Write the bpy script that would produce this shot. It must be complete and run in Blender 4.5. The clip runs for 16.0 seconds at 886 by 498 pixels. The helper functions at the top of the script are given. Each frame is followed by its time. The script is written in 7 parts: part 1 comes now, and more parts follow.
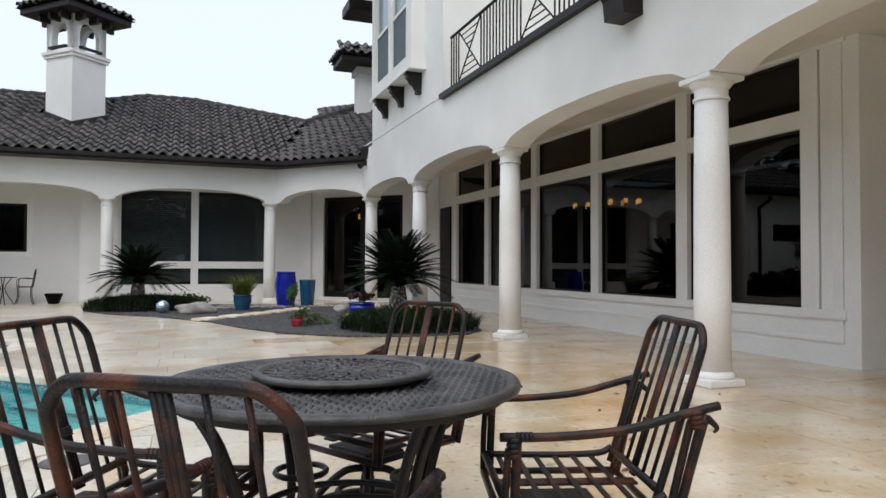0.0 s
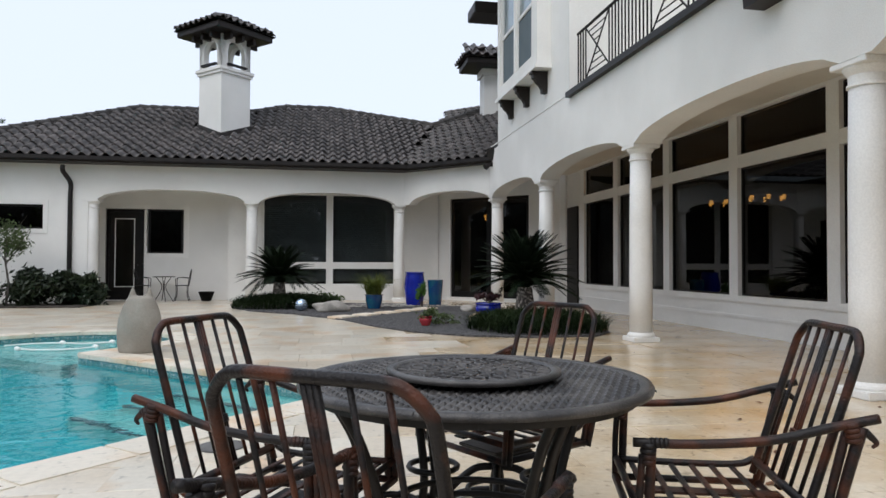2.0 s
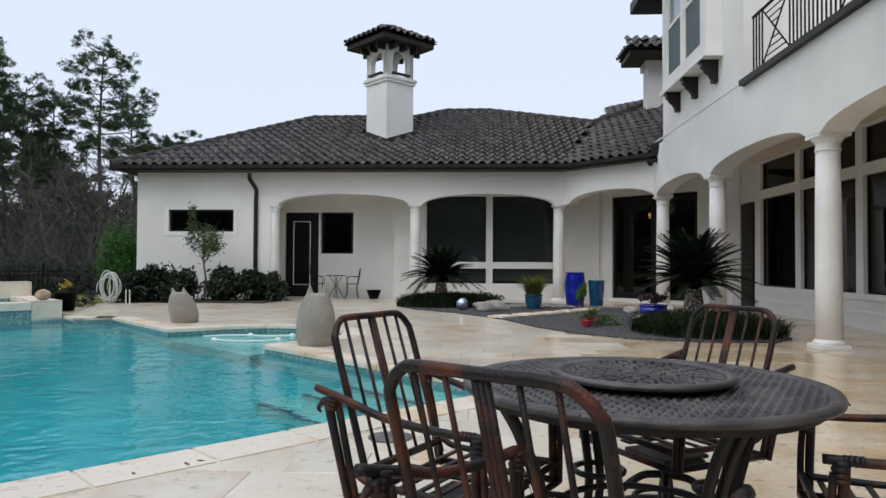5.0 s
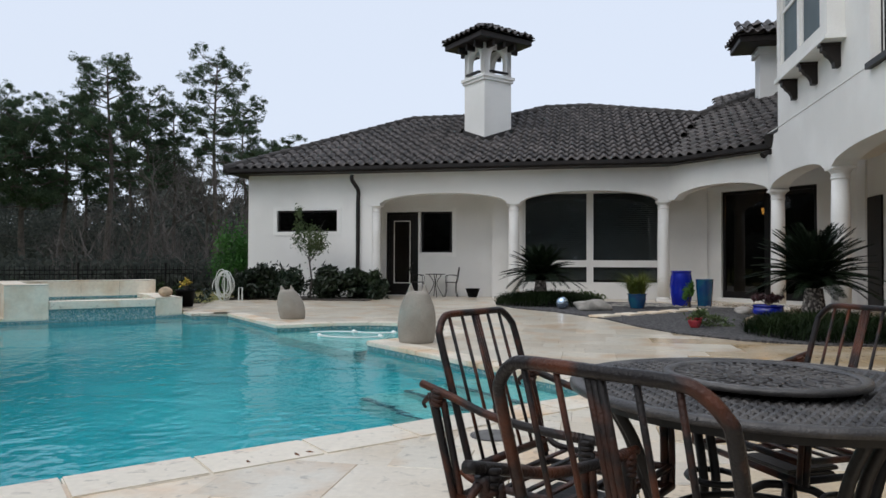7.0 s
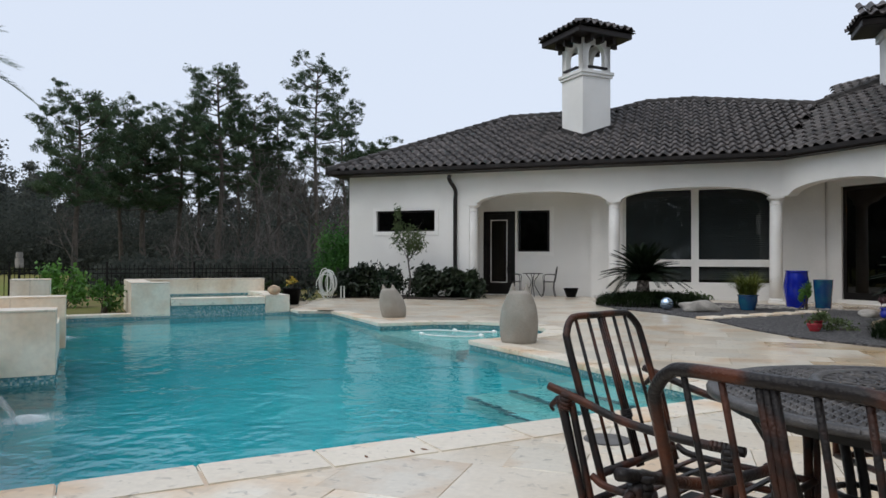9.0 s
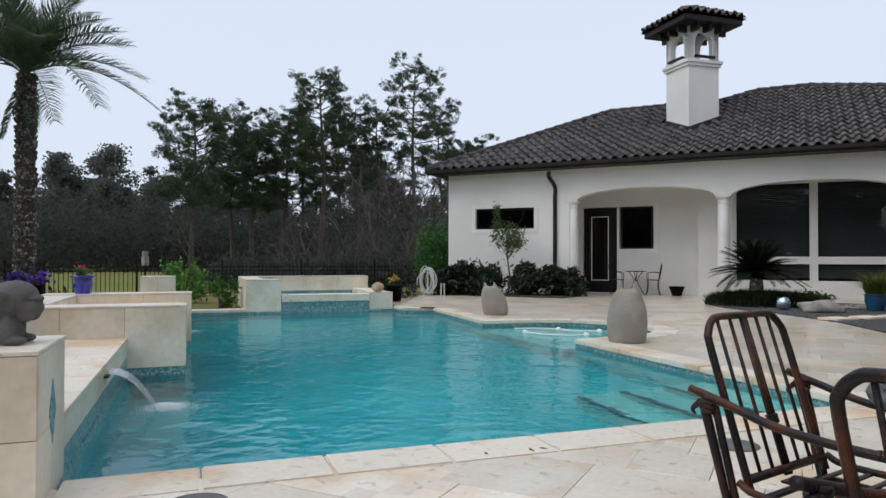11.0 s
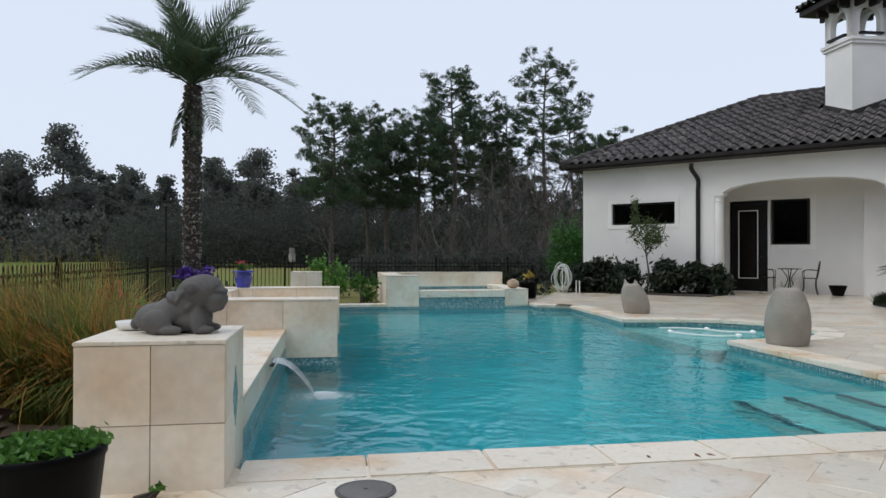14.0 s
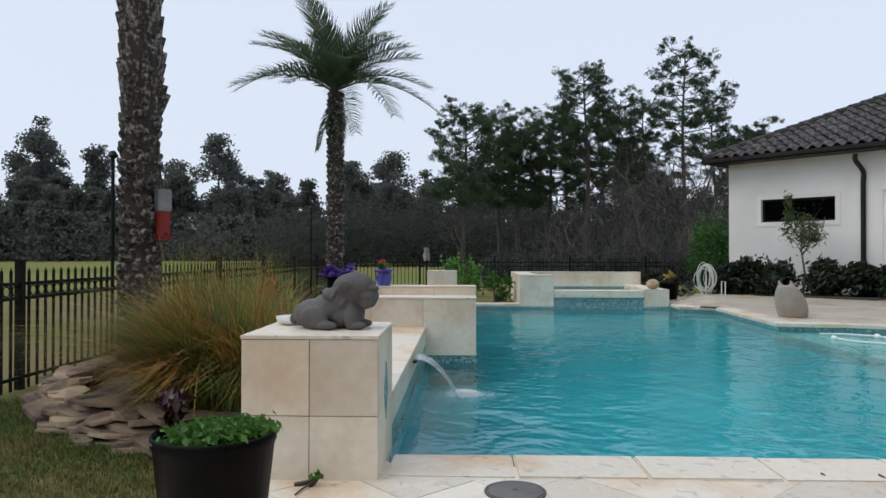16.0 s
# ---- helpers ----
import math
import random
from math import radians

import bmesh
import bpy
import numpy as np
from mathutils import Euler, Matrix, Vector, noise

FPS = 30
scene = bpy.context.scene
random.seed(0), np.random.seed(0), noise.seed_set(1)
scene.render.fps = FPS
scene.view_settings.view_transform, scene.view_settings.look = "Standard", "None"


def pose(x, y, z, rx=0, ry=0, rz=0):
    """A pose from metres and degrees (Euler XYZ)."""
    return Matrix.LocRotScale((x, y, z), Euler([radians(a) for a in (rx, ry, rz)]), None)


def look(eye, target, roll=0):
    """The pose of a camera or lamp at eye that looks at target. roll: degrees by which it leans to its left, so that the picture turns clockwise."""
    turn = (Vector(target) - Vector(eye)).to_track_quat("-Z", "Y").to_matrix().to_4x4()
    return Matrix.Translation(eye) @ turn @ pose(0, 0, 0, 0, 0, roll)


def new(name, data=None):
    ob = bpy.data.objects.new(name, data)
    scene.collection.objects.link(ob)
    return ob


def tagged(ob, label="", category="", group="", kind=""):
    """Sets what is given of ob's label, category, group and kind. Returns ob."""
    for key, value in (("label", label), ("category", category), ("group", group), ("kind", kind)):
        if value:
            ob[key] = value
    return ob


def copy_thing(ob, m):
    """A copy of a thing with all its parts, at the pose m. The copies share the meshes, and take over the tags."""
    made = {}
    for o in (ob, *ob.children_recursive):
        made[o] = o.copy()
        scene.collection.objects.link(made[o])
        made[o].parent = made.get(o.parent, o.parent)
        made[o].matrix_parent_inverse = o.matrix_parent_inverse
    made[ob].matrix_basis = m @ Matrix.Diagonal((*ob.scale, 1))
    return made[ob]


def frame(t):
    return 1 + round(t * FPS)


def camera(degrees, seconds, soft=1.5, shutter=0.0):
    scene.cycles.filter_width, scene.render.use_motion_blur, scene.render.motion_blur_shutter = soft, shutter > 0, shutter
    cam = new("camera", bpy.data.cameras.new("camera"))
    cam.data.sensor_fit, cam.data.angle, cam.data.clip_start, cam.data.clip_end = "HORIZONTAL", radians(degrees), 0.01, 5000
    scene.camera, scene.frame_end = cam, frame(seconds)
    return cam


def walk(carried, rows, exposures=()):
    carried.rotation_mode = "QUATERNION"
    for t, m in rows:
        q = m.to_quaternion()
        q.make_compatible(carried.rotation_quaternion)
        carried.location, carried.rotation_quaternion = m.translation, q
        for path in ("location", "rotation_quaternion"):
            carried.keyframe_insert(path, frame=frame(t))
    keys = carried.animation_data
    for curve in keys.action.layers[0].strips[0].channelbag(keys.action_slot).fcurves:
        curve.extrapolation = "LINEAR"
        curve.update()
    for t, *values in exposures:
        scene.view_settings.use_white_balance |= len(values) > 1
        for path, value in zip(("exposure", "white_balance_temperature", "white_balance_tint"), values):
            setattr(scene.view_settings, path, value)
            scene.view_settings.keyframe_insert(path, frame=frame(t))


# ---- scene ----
cam = camera(65.9, 16.0)
PATH = [
    (0, (0.038, 0.068, 1.071), (0.741, 1.939, 1.117), 0.2),
    (0.5, (0.031, 0.059, 1.072), (0.646, 1.961, 1.118), 0.2),
    (1, (0.027, 0.054, 1.072), (0.554, 1.983, 1.117), 0.2),
    (1.5, (0.022, 0.049, 1.073), (0.46, 2.0, 1.117), 0.1),
    (2, (0.02, 0.047, 1.073), (0.37, 2.015, 1.119), 0.2),
    (2.5, (0.015, 0.039, 1.073), (0.284, 2.021, 1.119), 0.2),
    (3, (0.008, 0.029, 1.076), (0.199, 2.019, 1.121), 0.2),
    (3.5, (0.008, 0.024, 1.076), (0.121, 2.02, 1.12), 0.1),
    (4, (0.006, 0.015, 1.076), (0.044, 2.014, 1.121), 0.2),
    (6.5, (-0.011, 0.047, 1.068), (-0.337, 2.019, 1.108), 0.2),
    (7, (-0.021, 0.046, 1.066), (-0.415, 2.007, 1.105), 0.2),
    (7.5, (-0.039, 0.043, 1.067), (-0.497, 1.989, 1.105), 0.2),
    (8, (-0.063, 0.038, 1.069), (-0.586, 1.968, 1.106), 0.1),
    (8.5, (-0.091, 0.0, 1.075), (-0.679, 1.911, 1.111), 0.2),
    (9, (-0.127, 0.015, 1.075), (-0.784, 1.904, 1.11), 0.2),
    (11.5, (-0.27, -0.067, 1.079), (-1.236, 1.685, 1.104), 0.1),
    (12, (-0.299, -0.079, 1.078), (-1.315, 1.644, 1.101), 0.1),
    (12.5, (-0.328, -0.093, 1.077), (-1.391, 1.601, 1.098), 0.1),
    (13, (-0.351, -0.103, 1.074), (-1.463, 1.559, 1.094), 0.1),
    (13.5, (-0.369, -0.106, 1.073), (-1.536, 1.518, 1.091), 0.1),
    (14, (-0.387, -0.112, 1.072), (-1.613, 1.467, 1.089), 0.1),
    (14.5, (-0.4, -0.119, 1.074), (-1.694, 1.407, 1.09), 0.1),
    (15, (-0.431, -0.127, 1.073), (-1.794, 1.336, 1.088), 0.1),
    (15.5, (-0.453, -0.142, 1.073), (-1.887, 1.252, 1.087), 0.1),
    (16, (-0.477, -0.143, 1.066), (-1.979, 1.177, 1.081), 0.1),
]
walk(cam, [(t, look(eye, target, roll)) for t, eye, target, roll in PATH], exposures=((0, 0.52), (4, 0.35), (9, 0.22), (16, 0.22)))

# ---- light ----
world = bpy.data.worlds.new("overcast")
scene.world = world
world.use_nodes = True
wn, wl = world.node_tree.nodes, world.node_tree.links
sky = wn.new("ShaderNodeTexSky")
sky.sky_type, sky.sun_disc = "NISHITA", False
sky.sun_elevation, sky.sun_rotation = radians(50), radians(200)
sky.air_density, sky.dust_density, sky.ozone_density = 1.0, 4.0, 1.0
veil = wn.new("ShaderNodeMixRGB")
veil.inputs[0].default_value = 0.86
veil.inputs[2].default_value = (7.2, 7.95, 9.3, 1)
wl.new(sky.outputs[0], veil.inputs[1])
wl.new(veil.outputs[0], wn["Background"].inputs[0])
wn["Background"].inputs[1].default_value = 0.095
sun = new("sun", bpy.data.lights.new("sun", "SUN"))
sun.data.energy, sun.data.angle, sun.data.color = 1.1, radians(60), (1.0, 0.98, 0.95)
sun.matrix_world = look((-16, -22, 45), (0, 0, 0))

# ---- materials ----


def material(name, col, rough=0.7, col2=None, scale=6.0, bump=0.1, metal=0.0, fine=60.0, spread=0.0, mixlo=0.4, mixhi=0.6, coat=0.0, spec=0.5, pits=0.0):
    """Two tones in soft patches, a fine grain in colour and relief, and a shade of its own for each object."""
    m = bpy.data.materials.new(name)
    m.use_nodes = True
    n, l = m.node_tree.nodes, m.node_tree.links
    b = n["Principled BSDF"]
    big, small = n.new("ShaderNodeTexNoise"), n.new("ShaderNodeTexNoise")
    big.inputs["Scale"].default_value, small.inputs["Scale"].default_value = scale, fine
    big.inputs["Detail"].default_value, small.inputs["Detail"].default_value = 6, 4
    geo = n.new("ShaderNodeNewGeometry")
    info = n.new("ShaderNodeObjectInfo")
    for t in (big, small):
        l.new(geo.outputs["Position"], t.inputs["Vector"])
    ramp = n.new("ShaderNodeMapRange")
    ramp.inputs[1].default_value, ramp.inputs[2].default_value = mixlo, mixhi
    l.new(big.outputs["Fac"], ramp.inputs[0])
    mix = n.new("ShaderNodeMixRGB")
    mix.inputs[1].default_value = (*col, 1)
    mix.inputs[2].default_value = (*(col2 or [c * 0.8 for c in col]), 1)
    l.new(ramp.outputs[0], mix.inputs[0])
    hsv = n.new("ShaderNodeHueSaturation")
    l.new(mix.outputs[0], hsv.inputs["Color"])
    val = n.new("ShaderNodeMath")
    val.operation = "MULTIPLY_ADD"
    l.new(small.outputs["Fac"], val.inputs[0])
    val.inputs[1].default_value, val.inputs[2].default_value = 0.3, 0.85
    if spread:
        sp = n.new("ShaderNodeMath")
        sp.operation = "MULTIPLY_ADD"
        l.new(info.outputs["Random"], sp.inputs[0])
        sp.inputs[1].default_value, sp.inputs[2].default_value = spread, 1 - spread / 2
        isl = n.new("ShaderNodeMath")
        isl.operation = "MULTIPLY_ADD"
        l.new(geo.outputs["Random Per Island"], isl.inputs[0])
        isl.inputs[1].default_value, isl.inputs[2].default_value = spread, 1 - spread / 2
        m1 = n.new("ShaderNodeMath")
        m1.operation = "MULTIPLY"
        l.new(sp.outputs[0], m1.inputs[0])
        l.new(isl.outputs[0], m1.inputs[1])
        m2 = n.new("ShaderNodeMath")
        m2.operation = "MULTIPLY"
        l.new(m1.outputs[0], m2.inputs[0])
        l.new(val.outputs[0], m2.inputs[1])
        val = m2
    if pits:
        pn, pr, pm = n.new("ShaderNodeTexNoise"), n.new("ShaderNodeMapRange"), n.new("ShaderNodeMath")
        pn.inputs["Scale"].default_value, pn.inputs["Detail"].default_value, pn.inputs["Distortion"].default_value = 13, 8, 0.6
        l.new(geo.outputs["Position"], pn.inputs["Vector"])
        pr.inputs[1].default_value, pr.inputs[2].default_value, pr.inputs[3].default_value, pr.inputs[4].default_value = 0.60, 0.70, 1.0, 1 - pits
        l.new(pn.outputs["Fac"], pr.inputs[0])
        pm.operation = "MULTIPLY"
        l.new(pr.outputs[0], pm.inputs[0])
        l.new(val.outputs[0], pm.inputs[1])
        val = pm
    l.new(val.outputs[0], hsv.inputs["Value"])
    l.new(hsv.outputs[0], b.inputs["Base Color"])
    b.inputs["Roughness"].default_value, b.inputs["Metallic"].default_value = rough, metal
    b.inputs["Specular IOR Level"].default_value = spec
    b.inputs["Coat Weight"].default_value = coat
    b.inputs["Coat Roughness"].default_value = 0.12
    if bump:
        bp = n.new("ShaderNodeBump")
        bp.inputs["Strength"].default_value, bp.inputs["Distance"].default_value = bump, 0.01
        l.new(small.outputs["Fac"], bp.inputs["Height"])
        l.new(bp.outputs[0], b.inputs["Normal"])
    return m


def leafy(name, col, col2, rough=0.6, trans=0.35, spread=0.5, gloss=0.3):
    m = material(name, col, rough, col2, 1.2, 0.0, spread=spread, fine=20)
    b = m.node_tree.nodes["Principled BSDF"]
    b.inputs["Specular IOR Level"].default_value = gloss
    n, l = m.node_tree.nodes, m.node_tree.links
    tl, mx = n.new("ShaderNodeBsdfTranslucent"), n.new("ShaderNodeMixShader")
    l.new(b.inputs["Base Color"].links[0].from_socket, tl.inputs[0])
    mx.inputs[0].default_value = trans
    l.new(b.outputs[0], mx.inputs[1])
    l.new(tl.outputs[0], mx.inputs[2])
    l.new(mx.outputs[0], n["Material Output"].inputs[0])
    return m


def glass(name, tint, rough=0.0, wave=0.0, ior=1.45, bend=False):
    m = bpy.data.materials.new(name)
    m.use_nodes = True
    n, l = m.node_tree.nodes, m.node_tree.links
    n.remove(n["Principled BSDF"])
    tr, gl, mx, fr = (n.new("ShaderNode" + k) for k in ("BsdfRefraction" if bend else "BsdfTransparent", "BsdfGlossy", "MixShader", "Fresnel"))
    tr.inputs["Color"].default_value = (*tint, 1)
    if bend:
        tr.inputs["IOR"].default_value, tr.inputs["Roughness"].default_value = ior, 0.05
    gl.inputs["Roughness"].default_value = rough
    fr.inputs[0].default_value = ior
    if bend:
        l.new(fr.outputs[0], mx.inputs[0])
    else:
        # a thin pane: the same gloss from both of its faces
        lw, pw, sc = n.new("ShaderNodeLayerWeight"), n.new("ShaderNodeMath"), n.new("ShaderNodeMath")
        lw.inputs[0].default_value = 0.5
        pw.operation, sc.operation = "POWER", "MULTIPLY_ADD"
        pw.inputs[1].default_value = 5.0
        sc.inputs[1].default_value, sc.inputs[2].default_value = 0.93, 0.048
        l.new(lw.outputs["Facing"], pw.inputs[0])
        l.new(pw.outputs[0], sc.inputs[0])
        l.new(sc.outputs[0], mx.inputs[0])
    l.new(tr.outputs[0], mx.inputs[1])
    l.new(gl.outputs[0], mx.inputs[2])
    l.new(mx.outputs[0], n["Material Output"].inputs[0])
    if wave:
        geo, w1, w2, ad, bp = (n.new("ShaderNode" + k) for k in ("NewGeometry", "TexNoise", "TexNoise", "Math", "Bump"))
        mp = n.new("ShaderNodeMapping")
        mp.inputs["Scale"].default_value = (1.0, 1.0, 1.0)
        l.new(geo.outputs["Position"], mp.inputs[0])
        w1.inputs["Scale"].default_value, w2.inputs["Scale"].default_value = 1.7, 9.0
        w1.inputs["Detail"].default_value = w2.inputs["Detail"].default_value = 2
        w1.inputs["Distortion"].default_value = 0.8
        l.new(mp.outputs[0], w1.inputs["Vector"])
        l.new(mp.outputs[0], w2.inputs["Vector"])
        ad.operation = "MULTIPLY_ADD"
        ad.inputs[1].default_value = 0.32
        l.new(w2.outputs["Fac"], ad.inputs[0])
        l.new(w1.outputs["Fac"], ad.inputs[2])
        bp.inputs["Strength"].default_value, bp.inputs["Distance"].default_value = wave, 0.1
        l.new(ad.outputs[0], bp.inputs["Height"])
        l.new(bp.outputs[0], gl.inputs["Normal"])
        l.new(bp.outputs[0], fr.inputs["Normal"])
        if bend:
            l.new(bp.outputs[0], tr.inputs["Normal"])
    return m


def glow(name, col, power):
    m = bpy.data.materials.new(name)
    m.use_nodes = True
    b = m.node_tree.nodes["Principled BSDF"]
    b.inputs["Base Color"].default_value = (*col, 1)
    b.inputs["Emission Color"].default_value = (*col, 1)
    b.inputs["Emission Strength"].default_value = power
    return m


STUCCO = material("white_stucco", (0.80, 0.79, 0.76), 0.85, (0.73, 0.72, 0.69), 0.7, 0.25, fine=90)
TRIM = material("white_trim", (0.80, 0.79, 0.76), 0.6, (0.75, 0.74, 0.71), 1.5, 0.05)
CEIL = material("cream_ceiling", (0.72, 0.68, 0.60), 0.8, (0.66, 0.62, 0.54), 1.0, 0.1)
TILE = material("brown_roof_tile", (0.034, 0.030, 0.029), 0.5, (0.080, 0.069, 0.066), 3.0, 0.35, fine=40, spread=0.7)
# dark ridge tile tone; on the deck it paints shade into tile gaps
RIDGE = material("ridge_tile_and_gap_shade", (0.018, 0.016, 0.015), 0.7, (0.034, 0.029, 0.027), 3.0, 0.3, spread=0.4)
FASCIA = material("dark_brown_fascia", (0.020, 0.016, 0.014), 0.5, (0.022, 0.017, 0.015), 2.0, 0.05, spec=0.25)
GUTTER = material("bronze_gutter", (0.010, 0.008, 0.0075), 0.5, (0.017, 0.014, 0.013), 2.0, 0.03, spec=0.25)
TRAV = material("cream_travertine", (0.57, 0.43, 0.29), 0.28, (0.635, 0.585, 0.49), 1.5, 0.18, fine=26, spread=0.25, pits=0.4, coat=0.3, mixlo=0.37, mixhi=0.52)
TRAVB = material("golden_travertine", (0.54, 0.39, 0.22), 0.22, (0.66, 0.56, 0.42), 1.4, 0.15, fine=26, spread=0.08, pits=0.4, coat=0.35, mixlo=0.35, mixhi=0.62)
TRAVC = material("beige_travertine", (0.56, 0.48, 0.37), 0.3, (0.63, 0.57, 0.47), 1.1, 0.16, fine=26, spread=0.16, pits=0.35, coat=0.3, mixlo=0.36, mixhi=0.6)
COPING = material("pale_travertine_coping", (0.67, 0.61, 0.51), 0.4, (0.60, 0.43, 0.27), 1.4, 0.18, fine=22, spread=0.16, pits=0.35, mixlo=0.52, mixhi=0.68)
GROUT = material("sandy_joint", (0.30, 0.26, 0.20), 0.9, (0.2, 0.17, 0.13), 3.0, 0.2)
SLAB = material("cream_stone_slab", (0.71, 0.64, 0.53), 0.5, (0.58, 0.44, 0.30), 1.8, 0.1, fine=18, spread=0.2, mixlo=0.42, mixhi=0.72)
PLASTER = material("turquoise_pool_plaster", (0.024, 0.40, 0.47), 0.8, (0.040, 0.47, 0.53), 0.5, 0.1)
SHELF = material("pale_pool_step", (0.27, 0.57, 0.57), 0.8, (0.21, 0.50, 0.51), 0.8, 0.1)


def mosaic(name, tones, size=0.018):
    """Small square glass pieces, each of its own tone, with pale joints."""
    m = material(name, tones[0], 0.22, tones[1], 30.0, 0.15, fine=140)
    n, l = m.node_tree.nodes, m.node_tree.links
    geo = n.new("ShaderNodeNewGeometry")
    sc_, fl_, wn_, rp_ = (n.new("ShaderNode" + k) for k in ("VectorMath", "VectorMath", "TexWhiteNoise", "ValToRGB"))
    turn = n.new("ShaderNodeVectorRotate")
    turn.inputs["Angle"].default_value = -radians(47)
    turn.inputs["Axis"].default_value = (0, 0, 1)
    l.new(geo.outputs["Position"], turn.inputs["Vector"])
    sc_.operation, fl_.operation = "MULTIPLY_ADD", "FLOOR"
    sc_.inputs[1].default_value = (1 / size,) * 3
    sc_.inputs[2].default_value = (0.37, 0.37, 0.37)
    l.new(turn.outputs[0], sc_.inputs[0])
    l.new(sc_.outputs[0], fl_.inputs[0])
    l.new(fl_.outputs[0], wn_.inputs["Vector"])
    l.new(wn_.outputs["Value"], rp_.inputs[0])
    rp_.color_ramp.interpolation = "CONSTANT"
    for k, c in enumerate(tones):
        e = rp_.color_ramp.elements[k] if k < 2 else rp_.color_ramp.elements.new(1.0)
        e.position, e.color = k / len(tones), (*c, 1)
    l.new(rp_.outputs[0], n["Principled BSDF"].inputs["Base Color"])
    return m


MOSAIC = mosaic("teal_glass_mosaic", [(0.07, 0.21, 0.25), (0.12, 0.29, 0.32), (0.24, 0.38, 0.39), (0.38, 0.45, 0.43), (0.10, 0.24, 0.23), (0.18, 0.33, 0.36)])
NOSING = material("dark_blue_mosaic", (0.016, 0.09, 0.12), 0.4, (0.03, 0.13, 0.165), 40.0, 0.2)
WATER = glass("pool_water", (0.62, 0.94, 0.95), 0.05, 0.20, 1.33, True)
# low tint puts the darkness of the rooms into the glass
PANE = glass("room_darkened_glass", (0.10, 0.105, 0.105), 0.0, 0.0, 1.45)
DIMPANE = glass("grey_window_glass", (0.52, 0.55, 0.56), 0.0, 0.0, 1.45)
CLEAR = glass("clear_glass", (0.8, 0.85, 0.88), 0.0, 0.0, 1.5)
FRAME = material("dark_bronze_frame", (0.009, 0.008, 0.0075), 0.4, (0.014, 0.012, 0.011), 3.0, 0.02, spec=0.2)
# room colour kept dark: the gloom of the unlit inside is in it
ROOM = material("shade_toned_room_wall", (0.07, 0.06, 0.052), 0.8, (0.055, 0.048, 0.04), 1.0, 0.05)
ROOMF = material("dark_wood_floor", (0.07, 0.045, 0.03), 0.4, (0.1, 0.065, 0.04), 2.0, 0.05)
BLIND = material("slatted_blind", (0.40, 0.41, 0.41), 0.6, (0.34, 0.35, 0.35), 2.0, 0.03)
IRON = material("black_iron", (0.004, 0.004, 0.004), 0.5, (0.012, 0.011, 0.010), 4.0, 0.1, spec=0.2)
BRONZE = material("weathered_bronze_rattan", (0.014, 0.012, 0.012), 0.34, (0.085, 0.028, 0.014), 8.0, 0.35, metal=0.15, fine=120, mixlo=0.46, mixhi=0.66, spec=0.25)
PEWTER = material("dark_pewter_cast", (0.040, 0.038, 0.038), 0.34, (0.085, 0.079, 0.075), 9.0, 0.3, metal=0.25, fine=150)
BLACKLEG = material("black_cast_leg", (0.006, 0.0055, 0.005), 0.45, (0.016, 0.013, 0.011), 6.0, 0.2, metal=0.2)
GRAVEL = material("dark_gravel", (0.018, 0.018, 0.020), 0.95, (0.13, 0.125, 0.125), 26.0, 1.0, fine=55, mixlo=0.42, mixhi=0.66)
STONE = material("grey_stone", (0.34, 0.32, 0.29), 0.85, (0.22, 0.21, 0.19), 4.0, 0.6, fine=30)
FLAG = material("rust_flagstone", (0.33, 0.25, 0.165), 0.85, (0.11, 0.068, 0.052), 3.0, 0.9, fine=24, spread=0.7)
SOIL = material("dark_soil", (0.035, 0.028, 0.022), 1.0, (0.06, 0.05, 0.04), 8.0, 1.0, fine=40)
CONCRETE = material("taupe_cast_stone", (0.30, 0.275, 0.235), 0.85, (0.25, 0.225, 0.19), 3.0, 0.3, fine=50)
DOGGREY = material("dark_grey_cast_stone", (0.115, 0.11, 0.105), 0.85, (0.085, 0.08, 0.078), 5.0, 0.4, fine=60)
LAWN = material("winter_lawn", (0.11, 0.12, 0.035), 0.95, (0.17, 0.135, 0.065), 0.25, 0.6, fine=30, spec=0.08)
FAIRWAY = material("golf_fairway", (0.115, 0.15, 0.035), 0.95, (0.17, 0.165, 0.055), 0.06, 0.4, fine=6, spec=0.08)
COBALT = material("cobalt_glaze", (0.004, 0.012, 0.26), 0.12, (0.005, 0.02, 0.34), 4.0, 0.03, coat=0.6)
TEAL = material("teal_glaze", (0.008, 0.10, 0.15), 0.15, (0.006, 0.05, 0.15), 3.0, 0.05, coat=0.6)
REDPOT = material("red_glaze", (0.42, 0.045, 0.06), 0.25, (0.35, 0.03, 0.03), 4.0, 0.03)
BLACKPOT = material("black_plastic_pot", (0.002, 0.002, 0.002), 0.5, (0.006, 0.006, 0.006), 5.0, 0.05, spec=0.06)
HOSE = material("pale_hose", (0.62, 0.64, 0.60), 0.5, (0.5, 0.53, 0.5), 5.0, 0.05)

# ---- builders ----


def mesh_of(name, bm, mat, smooth=False):
    me = bpy.data.meshes.new(name)
    bm.to_mesh(me)
    bm.free()
    if smooth:
        me.polygons.foreach_set("use_smooth", [True] * len(me.polygons))
    if mat:
        me.materials.append(mat)
    return me


def part(name, bm, mat, parent=None, label="", smooth=False, m=None):
    ob = new(name, mesh_of(name, bm, mat, smooth))
    if parent:
        ob.parent = parent
    if m:
        ob.matrix_basis = m
    return tagged(ob, label)


def thing(name, label, category, m=None, group="", kind=""):
    ob = new(name)
    ob.empty_display_size = 0.1
    if m:
        ob.matrix_basis = m
    return tagged(ob, label, category, group, kind)


